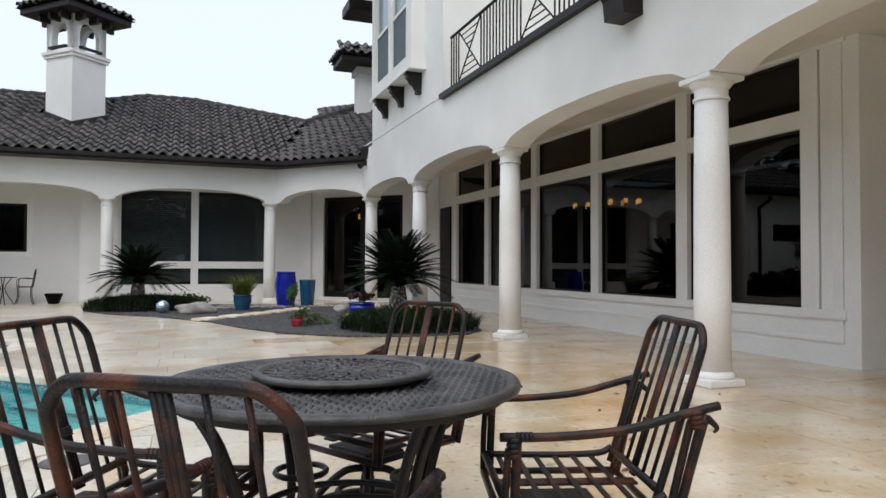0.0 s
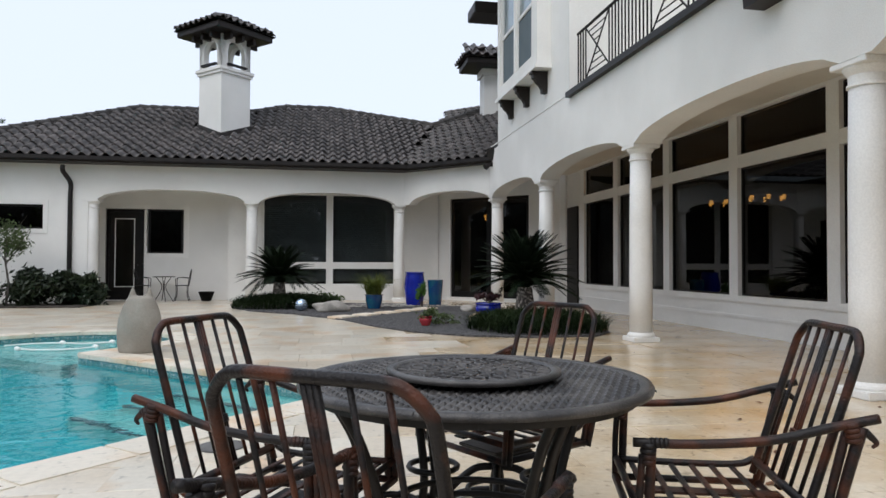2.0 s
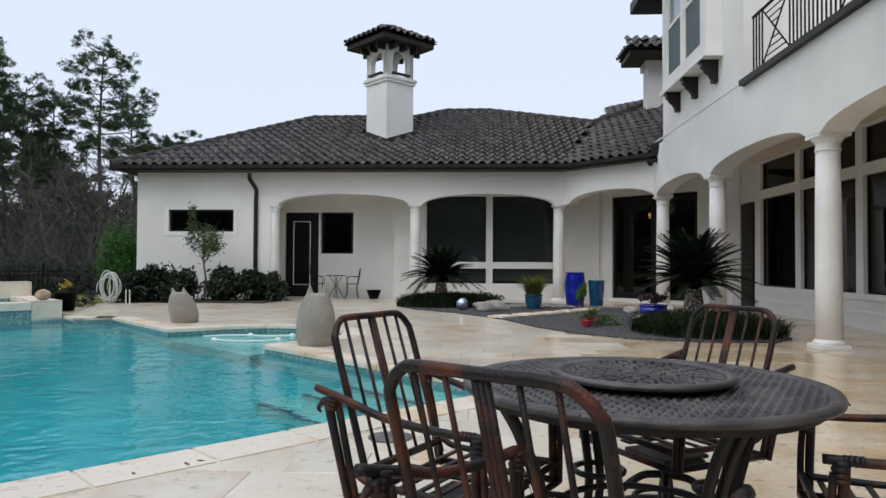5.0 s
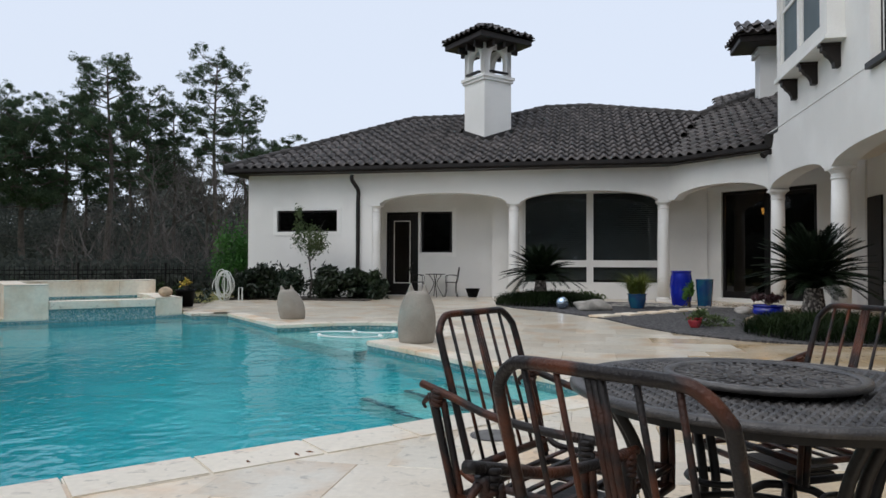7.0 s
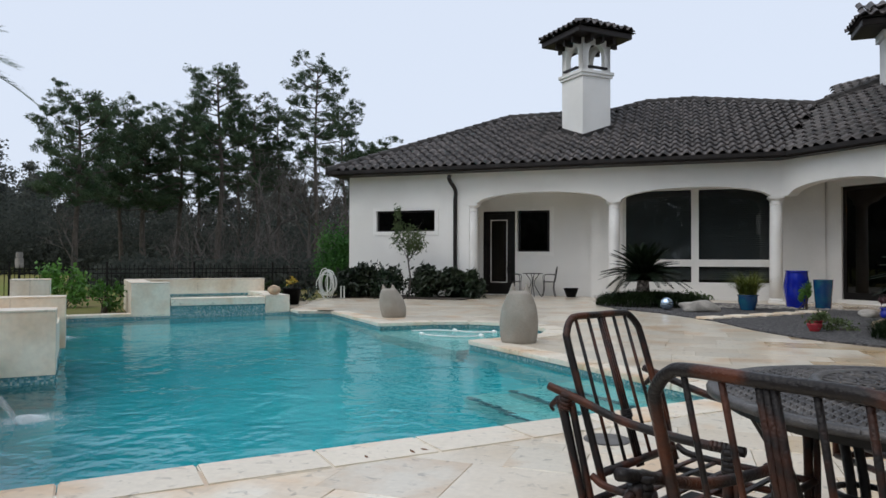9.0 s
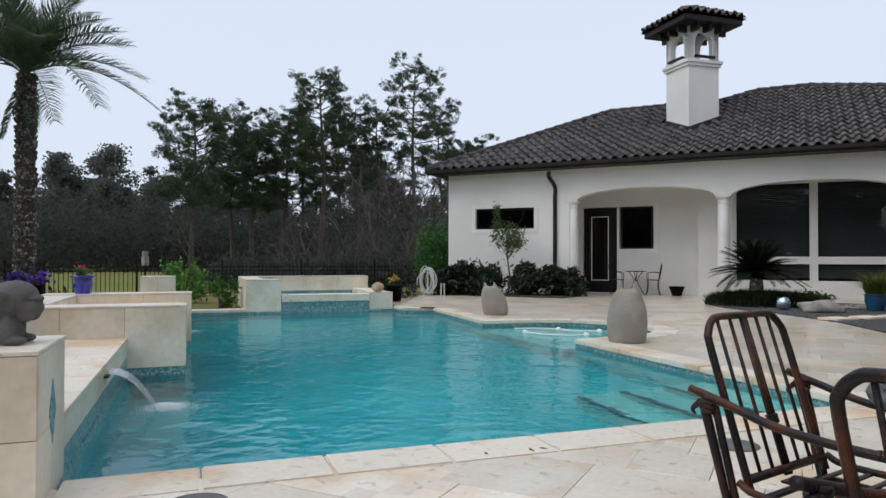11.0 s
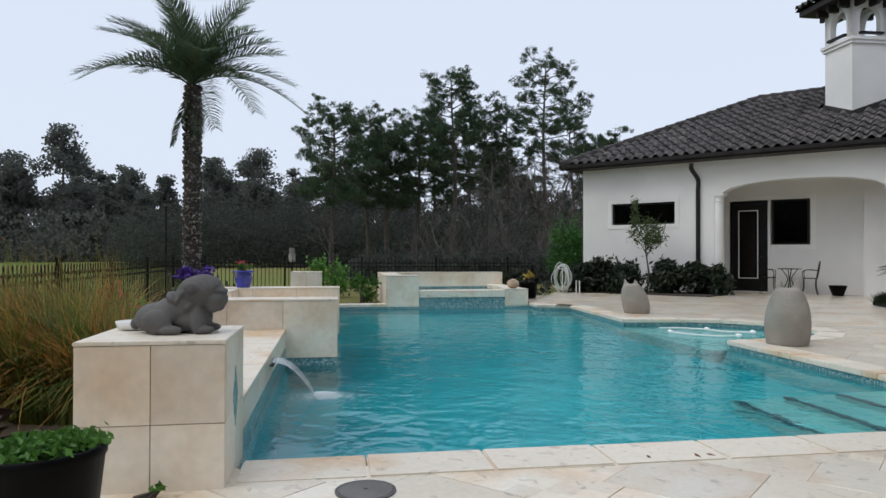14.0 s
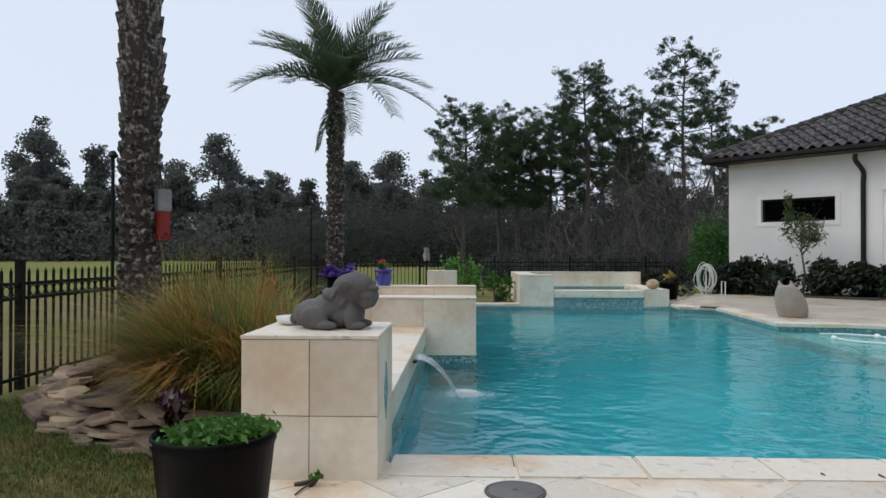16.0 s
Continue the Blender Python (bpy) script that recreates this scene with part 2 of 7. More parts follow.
def raw(name, verts, faces, mat, parent=None, label="", smooth=False):
    me = bpy.data.meshes.new(name)
    me.from_pydata(verts, [], faces)
    me.update()
    if smooth:
        me.polygons.foreach_set("use_smooth", [True] * len(me.polygons))
    me.materials.append(mat)
    ob = new(name, me)
    if parent:
        ob.parent = parent
    return tagged(ob, label)


def box(x0, x1, y0, y1, z0, z1, bm=None, m=None, bevel=0.0):
    bm = bm or bmesh.new()
    r = bmesh.ops.create_cube(bm, size=1)
    for v in r["verts"]:
        v.co = Vector(((x0 + x1) / 2 + v.co.x * (x1 - x0), (y0 + y1) / 2 + v.co.y * (y1 - y0), (z0 + z1) / 2 + v.co.z * (z1 - z0)))
    if bevel:
        es = list({e for v in r["verts"] for e in v.link_edges})
        r2 = bmesh.ops.bevel(bm, geom=es, offset=bevel, segments=2, affect="EDGES")
        vs = {v for f in r2["faces"] for v in f.verts} | {v for v in r["verts"] if v.is_valid}
    else:
        vs = r["verts"]
    if m:
        bmesh.ops.transform(bm, matrix=m, verts=list(vs))
    return bm


def lathe(profile, seg=32, bm=None, m=None, cap=True):
    bm = bm or bmesh.new()
    rings = []
    for r, z in profile:
        ring = []
        for i in range(seg):
            a = 2 * math.pi * i / seg
            v = Vector((r * math.cos(a), r * math.sin(a), z))
            ring.append(bm.verts.new(m @ v if m else v))
        rings.append(ring)
    for a, b in zip(rings, rings[1:]):
        for i in range(seg):
            bm.faces.new((a[i], a[(i + 1) % seg], b[(i + 1) % seg], b[i]))
    if cap:
        bm.faces.new(rings[0][::-1])
        bm.faces.new(rings[-1])
    return bm


def tube(points, r, seg=10, bm=None, taper=None, cap=True, closed=False):
    bm = bm or bmesh.new()
    pts = [Vector(p) for p in points]
    n = len(pts)
    rings, up = [], None
    for i, p in enumerate(pts):
        a = pts[(i - 1) % n] if (i or closed) else p
        b = pts[(i + 1) % n] if (i < n - 1 or closed) else p
        d = (b - a).normalized()
        if up is None:
            up = d.orthogonal().normalized()
        up = (up - d * up.dot(d)).normalized()
        side = d.cross(up)
        rr = r if taper is None else taper[i] if isinstance(taper, (list, tuple)) else r + (taper - r) * i / (n - 1)
        rings.append([bm.verts.new(p + (up * math.cos(2 * math.pi * k / seg) + side * math.sin(2 * math.pi * k / seg)) * rr) for k in range(seg)])
    pairs = list(zip(rings, rings[1:])) + ([(rings[-1], rings[0])] if closed else [])
    for a, b in pairs:
        for k in range(seg):
            bm.faces.new((a[k], a[(k + 1) % seg], b[(k + 1) % seg], b[k]))
    if cap and not closed:
        bm.faces.new(rings[0][::-1])
        bm.faces.new(rings[-1])
    return bm


def curve_points(pts, n=8):
    """A smooth way through points (Catmull-Rom)."""
    p = [Vector(q) for q in pts]
    p = [p[0] * 2 - p[1]] + p + [p[-1] * 2 - p[-2]]
    out = []
    for i in range(1, len(p) - 2):
        for k in range(n):
            t = k / n
            a, b, c, d = p[i - 1:i + 3]
            out.append(0.5 * (2 * b + (c - a) * t + (2 * a - 5 * b + 4 * c - d) * t * t + (3 * b - a - 3 * c + d) * t ** 3))
    return out + [p[-2]]


def prism(poly, z0, z1, bm=None):
    bm = bm or bmesh.new()
    lo = [bm.verts.new((x, y, z0)) for x, y in poly]
    hi = [bm.verts.new((x, y, z1)) for x, y in poly]
    n = len(poly)
    bm.faces.new(lo[::-1])
    bm.faces.new(hi)
    for i in range(n):
        bm.faces.new((lo[i], lo[(i + 1) % n], hi[(i + 1) % n], hi[i]))
    return bm


PA = radians(47)


def uv(u, v):
    """From the pool's own axes into the plan."""
    return u * math.cos(PA) - v * math.sin(PA), u * math.sin(PA) + v * math.cos(PA)


POOLM = Matrix.Rotation(PA, 4, "Z")

# ---- ground, pool and patio ----
LEVEL = -0.10
pool_uv = [(-0.83, 3.85), (4.52, 3.85), (4.56, 8.12), (5.3, 8.2), (6.0, 8.42), (6.42, 8.85), (6.56, 9.4), (6.42, 10.1), (6.0, 10.6), (5.4, 10.85), (4.45, 10.98), (4.62, 14.0), (4.0, 14.35), (4.0, 14.95), (-0.83, 14.95)]
pool = [uv(*p) for p in pool_uv]


def offset_poly(poly, d):
    out, n = [], len(poly)
    for i in range(n):
        a, b, c = (Vector(poly[(i + k) % n]) for k in (-1, 0, 1))
        e1, e2 = (b - a).normalized(), (c - b).normalized()
        n1, n2 = Vector((e1.y, -e1.x)), Vector((e2.y, -e2.x))
        s = (n1 + n2)
        s = s / max(0.35, s.dot(n1))
        out.append(tuple(b + s * d))
    return out


def ring_sheet(name, outer, inner, z, mat, depth=0.0):
    """A flat sheet with a hole."""
    bm = bmesh.new()
    vo = [bm.verts.new((*p, z)) for p in outer]
    vi = [bm.verts.new((*p, z)) for p in inner]
    es = [bm.edges.new((vs[i], vs[(i + 1) % len(vs)])) for vs in (vo, vi) for i in range(len(vs))]
    bmesh.ops.triangle_fill(bm, use_beauty=True, edges=es, normal=(0, 0, 1))
    for f in bm.faces:
        if f.normal.z < 0:
            f.normal_flip()
    return part(name, bm, mat)


far = [(-900, -900), (900, -900), (900, 900), (-900, 900)]
ground = tagged(ring_sheet("ground", far, offset_poly(pool, 0.22), -0.06, LAWN), "patchy winter lawn reaching to the distant woods", "ground", kind="structure")
basin = bmesh.new()
n = len(pool)
mid = [basin.verts.new((*p, -0.30)) for p in pool]
bot = [basin.verts.new((*p, -1.25)) for p in offset_poly(pool, -0.05)]
for a, b in ((mid, bot),):
    for i in range(n):
        basin.faces.new((a[i], b[i], b[(i + 1) % n], a[(i + 1) % n]))
basin.faces.new(bot)
pool_basin = tagged(part("pool_basin", basin, PLASTER), "turquoise plastered swimming pool basin", "pool", kind="structure")
band = bmesh.new()
t2 = [band.verts.new((*p, -0.03)) for p in pool]
m2 = [band.verts.new((*p, -0.30)) for p in pool]
for i in range(n):
    band.faces.new((t2[i], m2[i], m2[(i + 1) % n], t2[(i + 1) % n]))
part("waterline_tile", band, MOSAIC, pool_basin, "teal mosaic waterline band")
w = bmesh.new()
wv = [w.verts.new((*p, LEVEL)) for p in pool]
w.faces.new(wv)
water = tagged(part("water", w, WATER), "rippled clear turquoise pool water", "water", kind="structure")
water.visible_shadow = False
# steps under water along the house side, and the sun shelf
for k, (u0, z) in enumerate(((4.02, -0.30), (3.64, -0.54), (3.26, -0.78))):
    part("pool_step", box(u0, 4.53, 3.87, 5.62 + 0.16 * k, -1.24, z, m=POOLM, bevel=0.015), SHELF, pool_basin, "pale plaster step under water")
    part("step_nosing", box(u0 - 0.008, u0 + 0.045, 3.88, 5.58 + 0.16 * k, z - 0.05, z + 0.005, m=POOLM), NOSING, pool_basin, "dark mosaic nosing of the step")
part("sun_shelf", prism([uv(*p) for p in [(4.4, 8.2), (5.2, 8.24), (5.9, 8.5), (6.4, 8.9), (6.5, 9.4), (6.36, 10.0), (5.9, 10.5), (5.3, 10.8), (4.3, 10.9)]], -1.24, -0.36), SHELF, pool_basin, "shallow pale sun shelf under water")

# bed beside the house
bed = [(-2.25, 18.9), (-2.1, 17.3), (-1.55, 16.0), (-0.55, 14.95), (0.45, 13.3), (0.95, 11.75), (1.45, 10.75), (2.15, 10.05), (3.1, 9.7), (4.1, 9.75), (4.55, 10.3), (4.45, 12.0), (4.2, 14.5), (4.0, 16.6), (2.3, 18.5), (0.5, 18.95)]
tagged(part("gravel_bed", prism(bed, -0.05, 0.025), GRAVEL), "dark gravel planting bed beside the arcade", "gravel bed", kind="structure")


def inside(poly, x, y):
    hit, n = False, len(poly)
    for i in range(n):
        (x1, y1), (x2, y2) = poly[i], poly[(i + 1) % n]
        if (y1 > y) != (y2 > y) and x < (x2 - x1) * (y - y1) / (y2 - y1) + x1:
            hit = not hit
    return hit



# ---- house ----
CAPZ, XF, YF = 2.78, 4.5, 19.5


def arch_wall(length, spans, top, thick, spring, rise):
    """A wall along x from 0, with segmental arched openings (start, end), from the spring line up; solid between openings down to the floor where solid."""
    bm = bmesh.new()
    outline = [(0.0, spring)]
    for a, b in spans:
        outline.append((a, spring))
        for k in range(1, 20):
            t = k / 20
            outline.append((a + (b - a) * t, spring + rise * (1 - abs(2 * t - 1) ** 2.3) ** (1 / 1.7)))
        outline.append((b, spring))
    outline.append((length, spring))
    xs = outline
    front, back = [], []
    for y, store in ((0, front), (thick, back)):
        for x, z in xs:
            store.append((bm.verts.new((x, y, z)), bm.verts.new((x, y, top))))
    for i in range(len(xs) - 1):
        if abs(xs[i][0] - xs[i + 1][0]) < 1e-6 and abs(xs[i][1] - xs[i + 1][1]) < 1e-6:
            continue
        (a, at), (b, bt) = front[i], front[i + 1]
        (c, ct), (d, dt) = back[i], back[i + 1]
        bm.faces.new((a, b, bt, at))
        bm.faces.new((d, c, ct, dt))
        bm.faces.new((b, a, c, d))
        bm.faces.new((at, bt, dt, ct))
    bm.faces.new((front[0][0], front[0][1], back[0][1], back[0][0]))
    bm.faces.new((front[-1][1], front[-1][0], back[-1][0], back[-1][1]))
    return bm


house = tagged(thing("house", "white stucco two-storey house with arcade and dark tiled roof", "house"), kind="structure")
# arcade of the wing
W0 = -6.3
wing_wall = part("arcade_wall", arch_wall(8.75, [(0.42, 4.25), (4.6, 8.4)], 3.72, 0.34, CAPZ, 0.30), STUCCO, house, m=pose(W0, YF, 0))
part("wing_end_wall", box(-10.05, W0, YF, YF + 0.3, -0.06, 1.98, box(-10.05, W0, YF, YF + 0.3, 2.62, 3.72, box(-10.05, -9.1, YF, YF + 0.3, 1.98, 2.62, box(-7.17, W0, YF, YF + 0.3, 1.98, 2.62)))), STUCCO, house)
part("gable_wall", box(-10.05, -9.75, YF + 0.3, 29, -0.06, 3.72), STUCCO, house)
part("pier", box(W0, W0 + 0.22, YF, YF + 0.34, -0.06, CAPZ), STUCCO, house)
DX, DY = XF - 2.33, 17.2 - YF
dlen = math.hypot(DX, DY)
diag = part("diagonal_arch_wall", arch_wall(dlen, [(0.2, dlen - 0.2)], 3.72, 0.34, CAPZ, 0.30), STUCCO, house, m=pose(2.33, YF, 0, 0, 0, math.degrees(math.atan2(DY, DX))))
# arcade of the main block: x runs towards the camera
spans = [(0.15, 3.75), (4.13, 7.95), (8.33, 12.15), (12.5, 16.2)]
main_wall = part("main_arcade_wall", arch_wall(22, spans, 4.01, 0.40, CAPZ, 0.23), STUCCO, house, m=pose(XF - 0.2, 17.25, 0, 0, 0, -90) @ pose(0, 0, 0))
part("upper_wall", box(XF - 0.2, XF + 0.2, 11.45, 16.4, 4.01, 9.0), STUCCO, house)
part("upper_end_wall", box(XF + 0.2, 14, 16.1, 16.4, 3.75, 9.0), STUCCO, house)
part("porch_end_wall", box(XF + 0.2, 14, 16.95, 17.25, 3.601, 4.1), STUCCO, house)
part("balcony_back_wall", box(7.4, 7.7, -5, 16.95, 3.7, 9.0), STUCCO, house)
part("balcony_floor", box(XF + 0.2, 7.4, -5, 16.95, 3.62, 4.0), CEIL, house, "cream plaster porch ceiling under the balcony")
part("balcony_side_wall", box(XF + 0.2, 7.4, 11.45, 11.75, 4.0, 9.0), STUCCO, house)
part("balcony_edge", box(XF - 0.29, XF + 0.1, 1.0, 11.42, 4.01, 4.10), FRAME, house, "dark metal balcony edge")
part("band_seam", box(XF - 0.212, XF - 0.19, 11.43, 17.24, 4.09, 4.115), TRIM, house)


def column(h=CAPZ):
    c = thing("column", "white plastered round column with moulded capital", "column", group="arcade columns")
    part("shaft", lathe([(0.160, 0.12), (0.160, 0.8), (0.155, 1.8), (0.143, h - 0.2)], 40), TRIM, c, smooth=True)
    part("base", lathe([(0.185, 0.065), (0.192, 0.085), (0.186, 0.105), (0.172, 0.118), (0.161, 0.13)], 40, box(-0.195, 0.195, -0.195, 0.195, 0.0, 0.065, bevel=0.008)), TRIM, c)
    part("capital", lathe([(0.142, h - 0.22), (0.160, h - 0.215), (0.160, h - 0.195), (0.147, h - 0.185), (0.147, h - 0.12), (0.165, h - 0.10), (0.190, h - 0.065), (0.190, h - 0.05)], 40, box(-0.2, 0.2, -0.2, 0.2, h - 0.05, h, bevel=0.006)), TRIM, c)
    return c


col = column()
spots = [(XF, 5.01), (XF, 9.14), (XF, 13.28), (XF, 17.2), (2.22, YF + 0.17), (-1.89, YF + 0.17), (-6.02, YF + 0.17), (XF, 0.95)]
col.matrix_basis = pose(*spots[0], 0)
for x, y in spots[1:]:
    copy_thing(col, pose(x, y, 0))


def window(name, label, w, h, mull=(), trans=(), m=None, f=0.05, depth=0.08, mat=FRAME, pane=PANE, bar=None):
    """A window in x-z, its outside towards -y. mull and trans: places of the bars."""
    ob = tagged(thing(name, label, "window", m), kind="structure")
    fm = box(0, w, 0, depth, 0, f, box(0, w, 0, depth, h - f, h, box(0, f, 0, depth, f, h - f, box(w - f, w, 0, depth, f, h - f))))
    part("window_frame", fm, mat, ob)
    b = bar or f
    for x in mull:
        part("mullion", box(x - b / 2, x + b / 2, 0.003, depth - 0.003, f, h - f), mat, ob)
    for z in trans:
        part("transom", box(f, w - f, 0.006, depth - 0.006, z - b / 2, z + b / 2), mat, ob)
    xs, zs = [f, *mull, w - f], [f, *trans, h - f]
    for x0, x1 in zip(xs, xs[1:]):
        for z0, z1 in zip(zs, zs[1:]):
            g = part("pane", box(x0, x1, depth * 0.45, depth * 0.55, z0, z1), pane, ob)
            g.visible_shadow = False
    return ob


# window wall of the main block
WX = 6.55
ys = [16.5, 14.5, 12.2, 10.03, 7.85, 5.75]
low, trb, trt, hi = 0.60, 2.63, 2.83, 3.46
bw = 0.115
part("window_wall_sill", box(WX, WX + 0.25, 5.15, 17.6, -0.06, low - 0.1), STUCCO, house)
part("window_ledge", box(WX - 0.035, WX + 0.2, 5.3, 16.7, low - 0.1, low), TRIM, house)
part("window_wall_head", box(WX, WX + 0.25, 5.15, 17.6, hi + 0.09, 3.64), STUCCO, house)
part("head_trim", box(WX - 0.03, WX + 0.2, 5.3, 16.7, hi, hi + 0.09), TRIM, house)
part("window_wall_pier", box(WX, WX + 0.25, 5.15, 5.62, low - 0.1, hi + 0.09), STUCCO, house)
part("window_wall_pier", box(WX, WX + 0.25, 16.62, 17.6, low - 0.1, hi + 0.09), STUCCO, house)
part("trim_strip", box(WX - 0.02, WX, 5.34, 5.46, 0.25, hi + 0.1), TRIM, house)
part("trim_strip", box(WX - 0.02, WX, 5.46, 16.7, 0.25, 0.30), TRIM, house)
win = tagged(thing("window_1", "tall dark window wall with white frames and transom lights", "window"), kind="structure")
for y in (ys[0], *ys[1:-1], ys[-1]):
    part("mullion", box(WX - 0.02, WX + 0.14, y - bw, y + bw, low, hi), TRIM, win)
for a, b in zip(ys, ys[1:]):
    part("transom", box(WX - 0.015, WX + 0.13, b + bw, a - bw, trb, trt), TRIM, win)
    for z0, z1 in ((low, trb), (trt, hi)):
        g = part("pane", box(WX + 0.07, WX + 0.08, b + bw, a - bw, z0, z1), PANE, win)
        g.visible_shadow = False
        part("sash", box(WX + 0.05, WX + 0.1, b + bw, b + bw + 0.03, z0, z1, box(WX + 0.05, WX + 0.1, a - bw - 0.03, a - bw, z0, z1, box(WX + 0.05, WX + 0.1, b + bw + 0.03, a - bw - 0.03, z0, z0 + 0.03, box(WX + 0.05, WX + 0.1, b + bw + 0.03, a - bw - 0.03, z1 - 0.03, z1)))), FRAME, win)
# return wall at the near end of the window wall
part("return_wall", box(WX + 0.25, 9.5, 5.15, 5.4, -0.06, 3.62), STUCCO, house)
part("far_porch_wall", box(9.3, 9.5, -8, 5.15, -0.06, 3.62), STUCCO, house)
# porch ceiling
part("porch_ceiling", box(XF + 0.2, 9.5, -5, 17.6, 3.50, 3.60), CEIL, house, "cream plaster porch ceiling")
# room behind
room = tagged(thing("room", "dim living room behind dark glass", "room"), kind="structure")
part("room_floor", box(WX + 0.25, 13.5, 5.4, 17.6, 0.0, 0.05), ROOMF, room)
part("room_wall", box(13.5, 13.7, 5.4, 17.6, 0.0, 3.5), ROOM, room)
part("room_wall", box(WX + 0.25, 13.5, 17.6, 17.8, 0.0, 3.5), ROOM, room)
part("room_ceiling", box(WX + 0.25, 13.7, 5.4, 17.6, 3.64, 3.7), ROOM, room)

# wing back walls
YB, YB2 = 21.3, 20.75
part("porch_back_wall", box(W0 - 0.02, -6.16, YB, YB + 0.25, -0.05, 3.6, box(-5.10, -5.03, YB, YB + 0.25, -0.05, 3.6, box(-4.0, -2.45, YB, YB + 0.25, -0.05, 3.6, box(-6.16, -5.10, YB, YB + 0.25, 2.68, 3.6, box(-5.03, -4.0, YB, YB + 0.25, 2.68, 3.6, box(-5.03, -4.0, YB, YB + 0.25, -0.05, 1.38)))))), STUCCO, house)
part("porch_side_wall", box(W0 - 0.22, W0 - 0.02, YF + 0.34, YB + 0.25, -0.05, 3.6), STUCCO, house)
part("porch_return_wall", box(-2.65, -2.45, YB2, YB, -0.05, 3.6), STUCCO, house)
part("sill_wall", box(-2.45, 2.5, YB2, YB2 + 0.25, -0.05, 0.42), STUCCO, house)
part("window_head_wall", box(-2.45, 2.5, YB2, YB2 + 0.25, 3.2, 3.6), STUCCO, house)
part("window_side_wall", box(-2.45, -1.72, YB2, YB2 + 0.25, 0.42, 3.2), STUCCO, house)
part("window_side_wall", box(2.3, 3.55, YB2, YB2 + 0.25, -0.05, 3.6), STUCCO, house)
part("porch_ceiling", box(W0 - 0.02, 6.5, YF + 0.34, YB + 0.2, 3.50, 3.58), CEIL, house)
win2 = window("window_2", "large dark window with closed blinds and white bars", 4.02, 2.78, (1.98,), (0.62,), pose(-1.72, YB2 + 0.05, 0.42), f=0.07, mat=TRIM, bar=0.2, pane=DIMPANE)
for k in range(46):
    part("blind_slat", box(0.08, 1.88, 0.14, 0.17, 0, 0.045), BLIND, win2, m=pose(0, 0, 0.08 + 0.058 * k, 25, 0, 0))
    part("blind_slat", box(2.08, 3.94, 0.14, 0.17, 0, 0.045), BLIND, win2, m=pose(0, 0, 0.08 + 0.058 * k, 25, 0, 0))
for o_ in win2.children_recursive:
    if o_.name.startswith("pane"):
        o_.visible_shadow = False
# dark sheet close behind the blinds, in place of an unlit room
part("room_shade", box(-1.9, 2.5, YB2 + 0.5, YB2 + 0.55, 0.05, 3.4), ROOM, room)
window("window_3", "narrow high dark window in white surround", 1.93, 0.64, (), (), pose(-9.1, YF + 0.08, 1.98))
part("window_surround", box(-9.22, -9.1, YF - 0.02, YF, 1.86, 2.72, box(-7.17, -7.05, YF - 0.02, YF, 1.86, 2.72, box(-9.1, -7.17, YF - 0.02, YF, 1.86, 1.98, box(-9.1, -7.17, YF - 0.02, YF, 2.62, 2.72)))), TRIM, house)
# dark sheet added behind the glass to stand for the gloom inside
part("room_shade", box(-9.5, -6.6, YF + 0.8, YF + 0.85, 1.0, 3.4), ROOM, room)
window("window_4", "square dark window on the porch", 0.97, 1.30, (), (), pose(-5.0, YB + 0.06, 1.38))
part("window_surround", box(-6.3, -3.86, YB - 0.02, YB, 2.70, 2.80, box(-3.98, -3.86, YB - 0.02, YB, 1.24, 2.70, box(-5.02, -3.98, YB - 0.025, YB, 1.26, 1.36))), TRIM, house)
# another dark sheet in place of the shade behind door and window
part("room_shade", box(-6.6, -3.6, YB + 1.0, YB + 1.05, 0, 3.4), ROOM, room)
door = tagged(thing("door_1", "dark wooden porch door with a tall glass light, closed", "door", pose(-6.15, YB + 0.05, 0.02)), kind="structure")
part("door_frame", box(0, 0.07, 0, 0.12, 0, 2.64, box(0.97, 1.04, 0, 0.12, 0, 2.64, box(0.07, 0.97, 0, 0.12, 2.57, 2.64))), FRAME, door)
leaf1 = part("door_leaf", box(0.07, 0.24, 0.03, 0.08, 0, 2.57, box(0.76, 0.97, 0.03, 0.08, 0, 2.57, box(0.24, 0.76, 0.03, 0.08, 0, 0.38, box(0.24, 0.76, 0.03, 0.08, 2.36, 2.57)))), FRAME, door)
part("light_trim", box(0.225, 0.25, 0.018, 0.03, 0.37, 2.38, box(0.75, 0.775, 0.018, 0.03, 0.37, 2.38, box(0.25, 0.75, 0.018, 0.03, 0.37, 0.395, box(0.25, 0.75, 0.018, 0.03, 2.355, 2.38)))), TRIM, leaf1, "pale bead round the glass")
part("pane", box(0.25, 0.75, 0.05, 0.06, 0.38, 2.36), PANE, leaf1).visible_shadow = False
part("handle", tube([(0.86, 0.03, 1.02), (0.86, -0.03, 1.02), (0.77, -0.035, 1.02)], 0.012), GUTTER, leaf1)
part("threshold", box(-0.05, 1.1, -0.08, 0.1, -0.03, 0.0), TRIM, door)
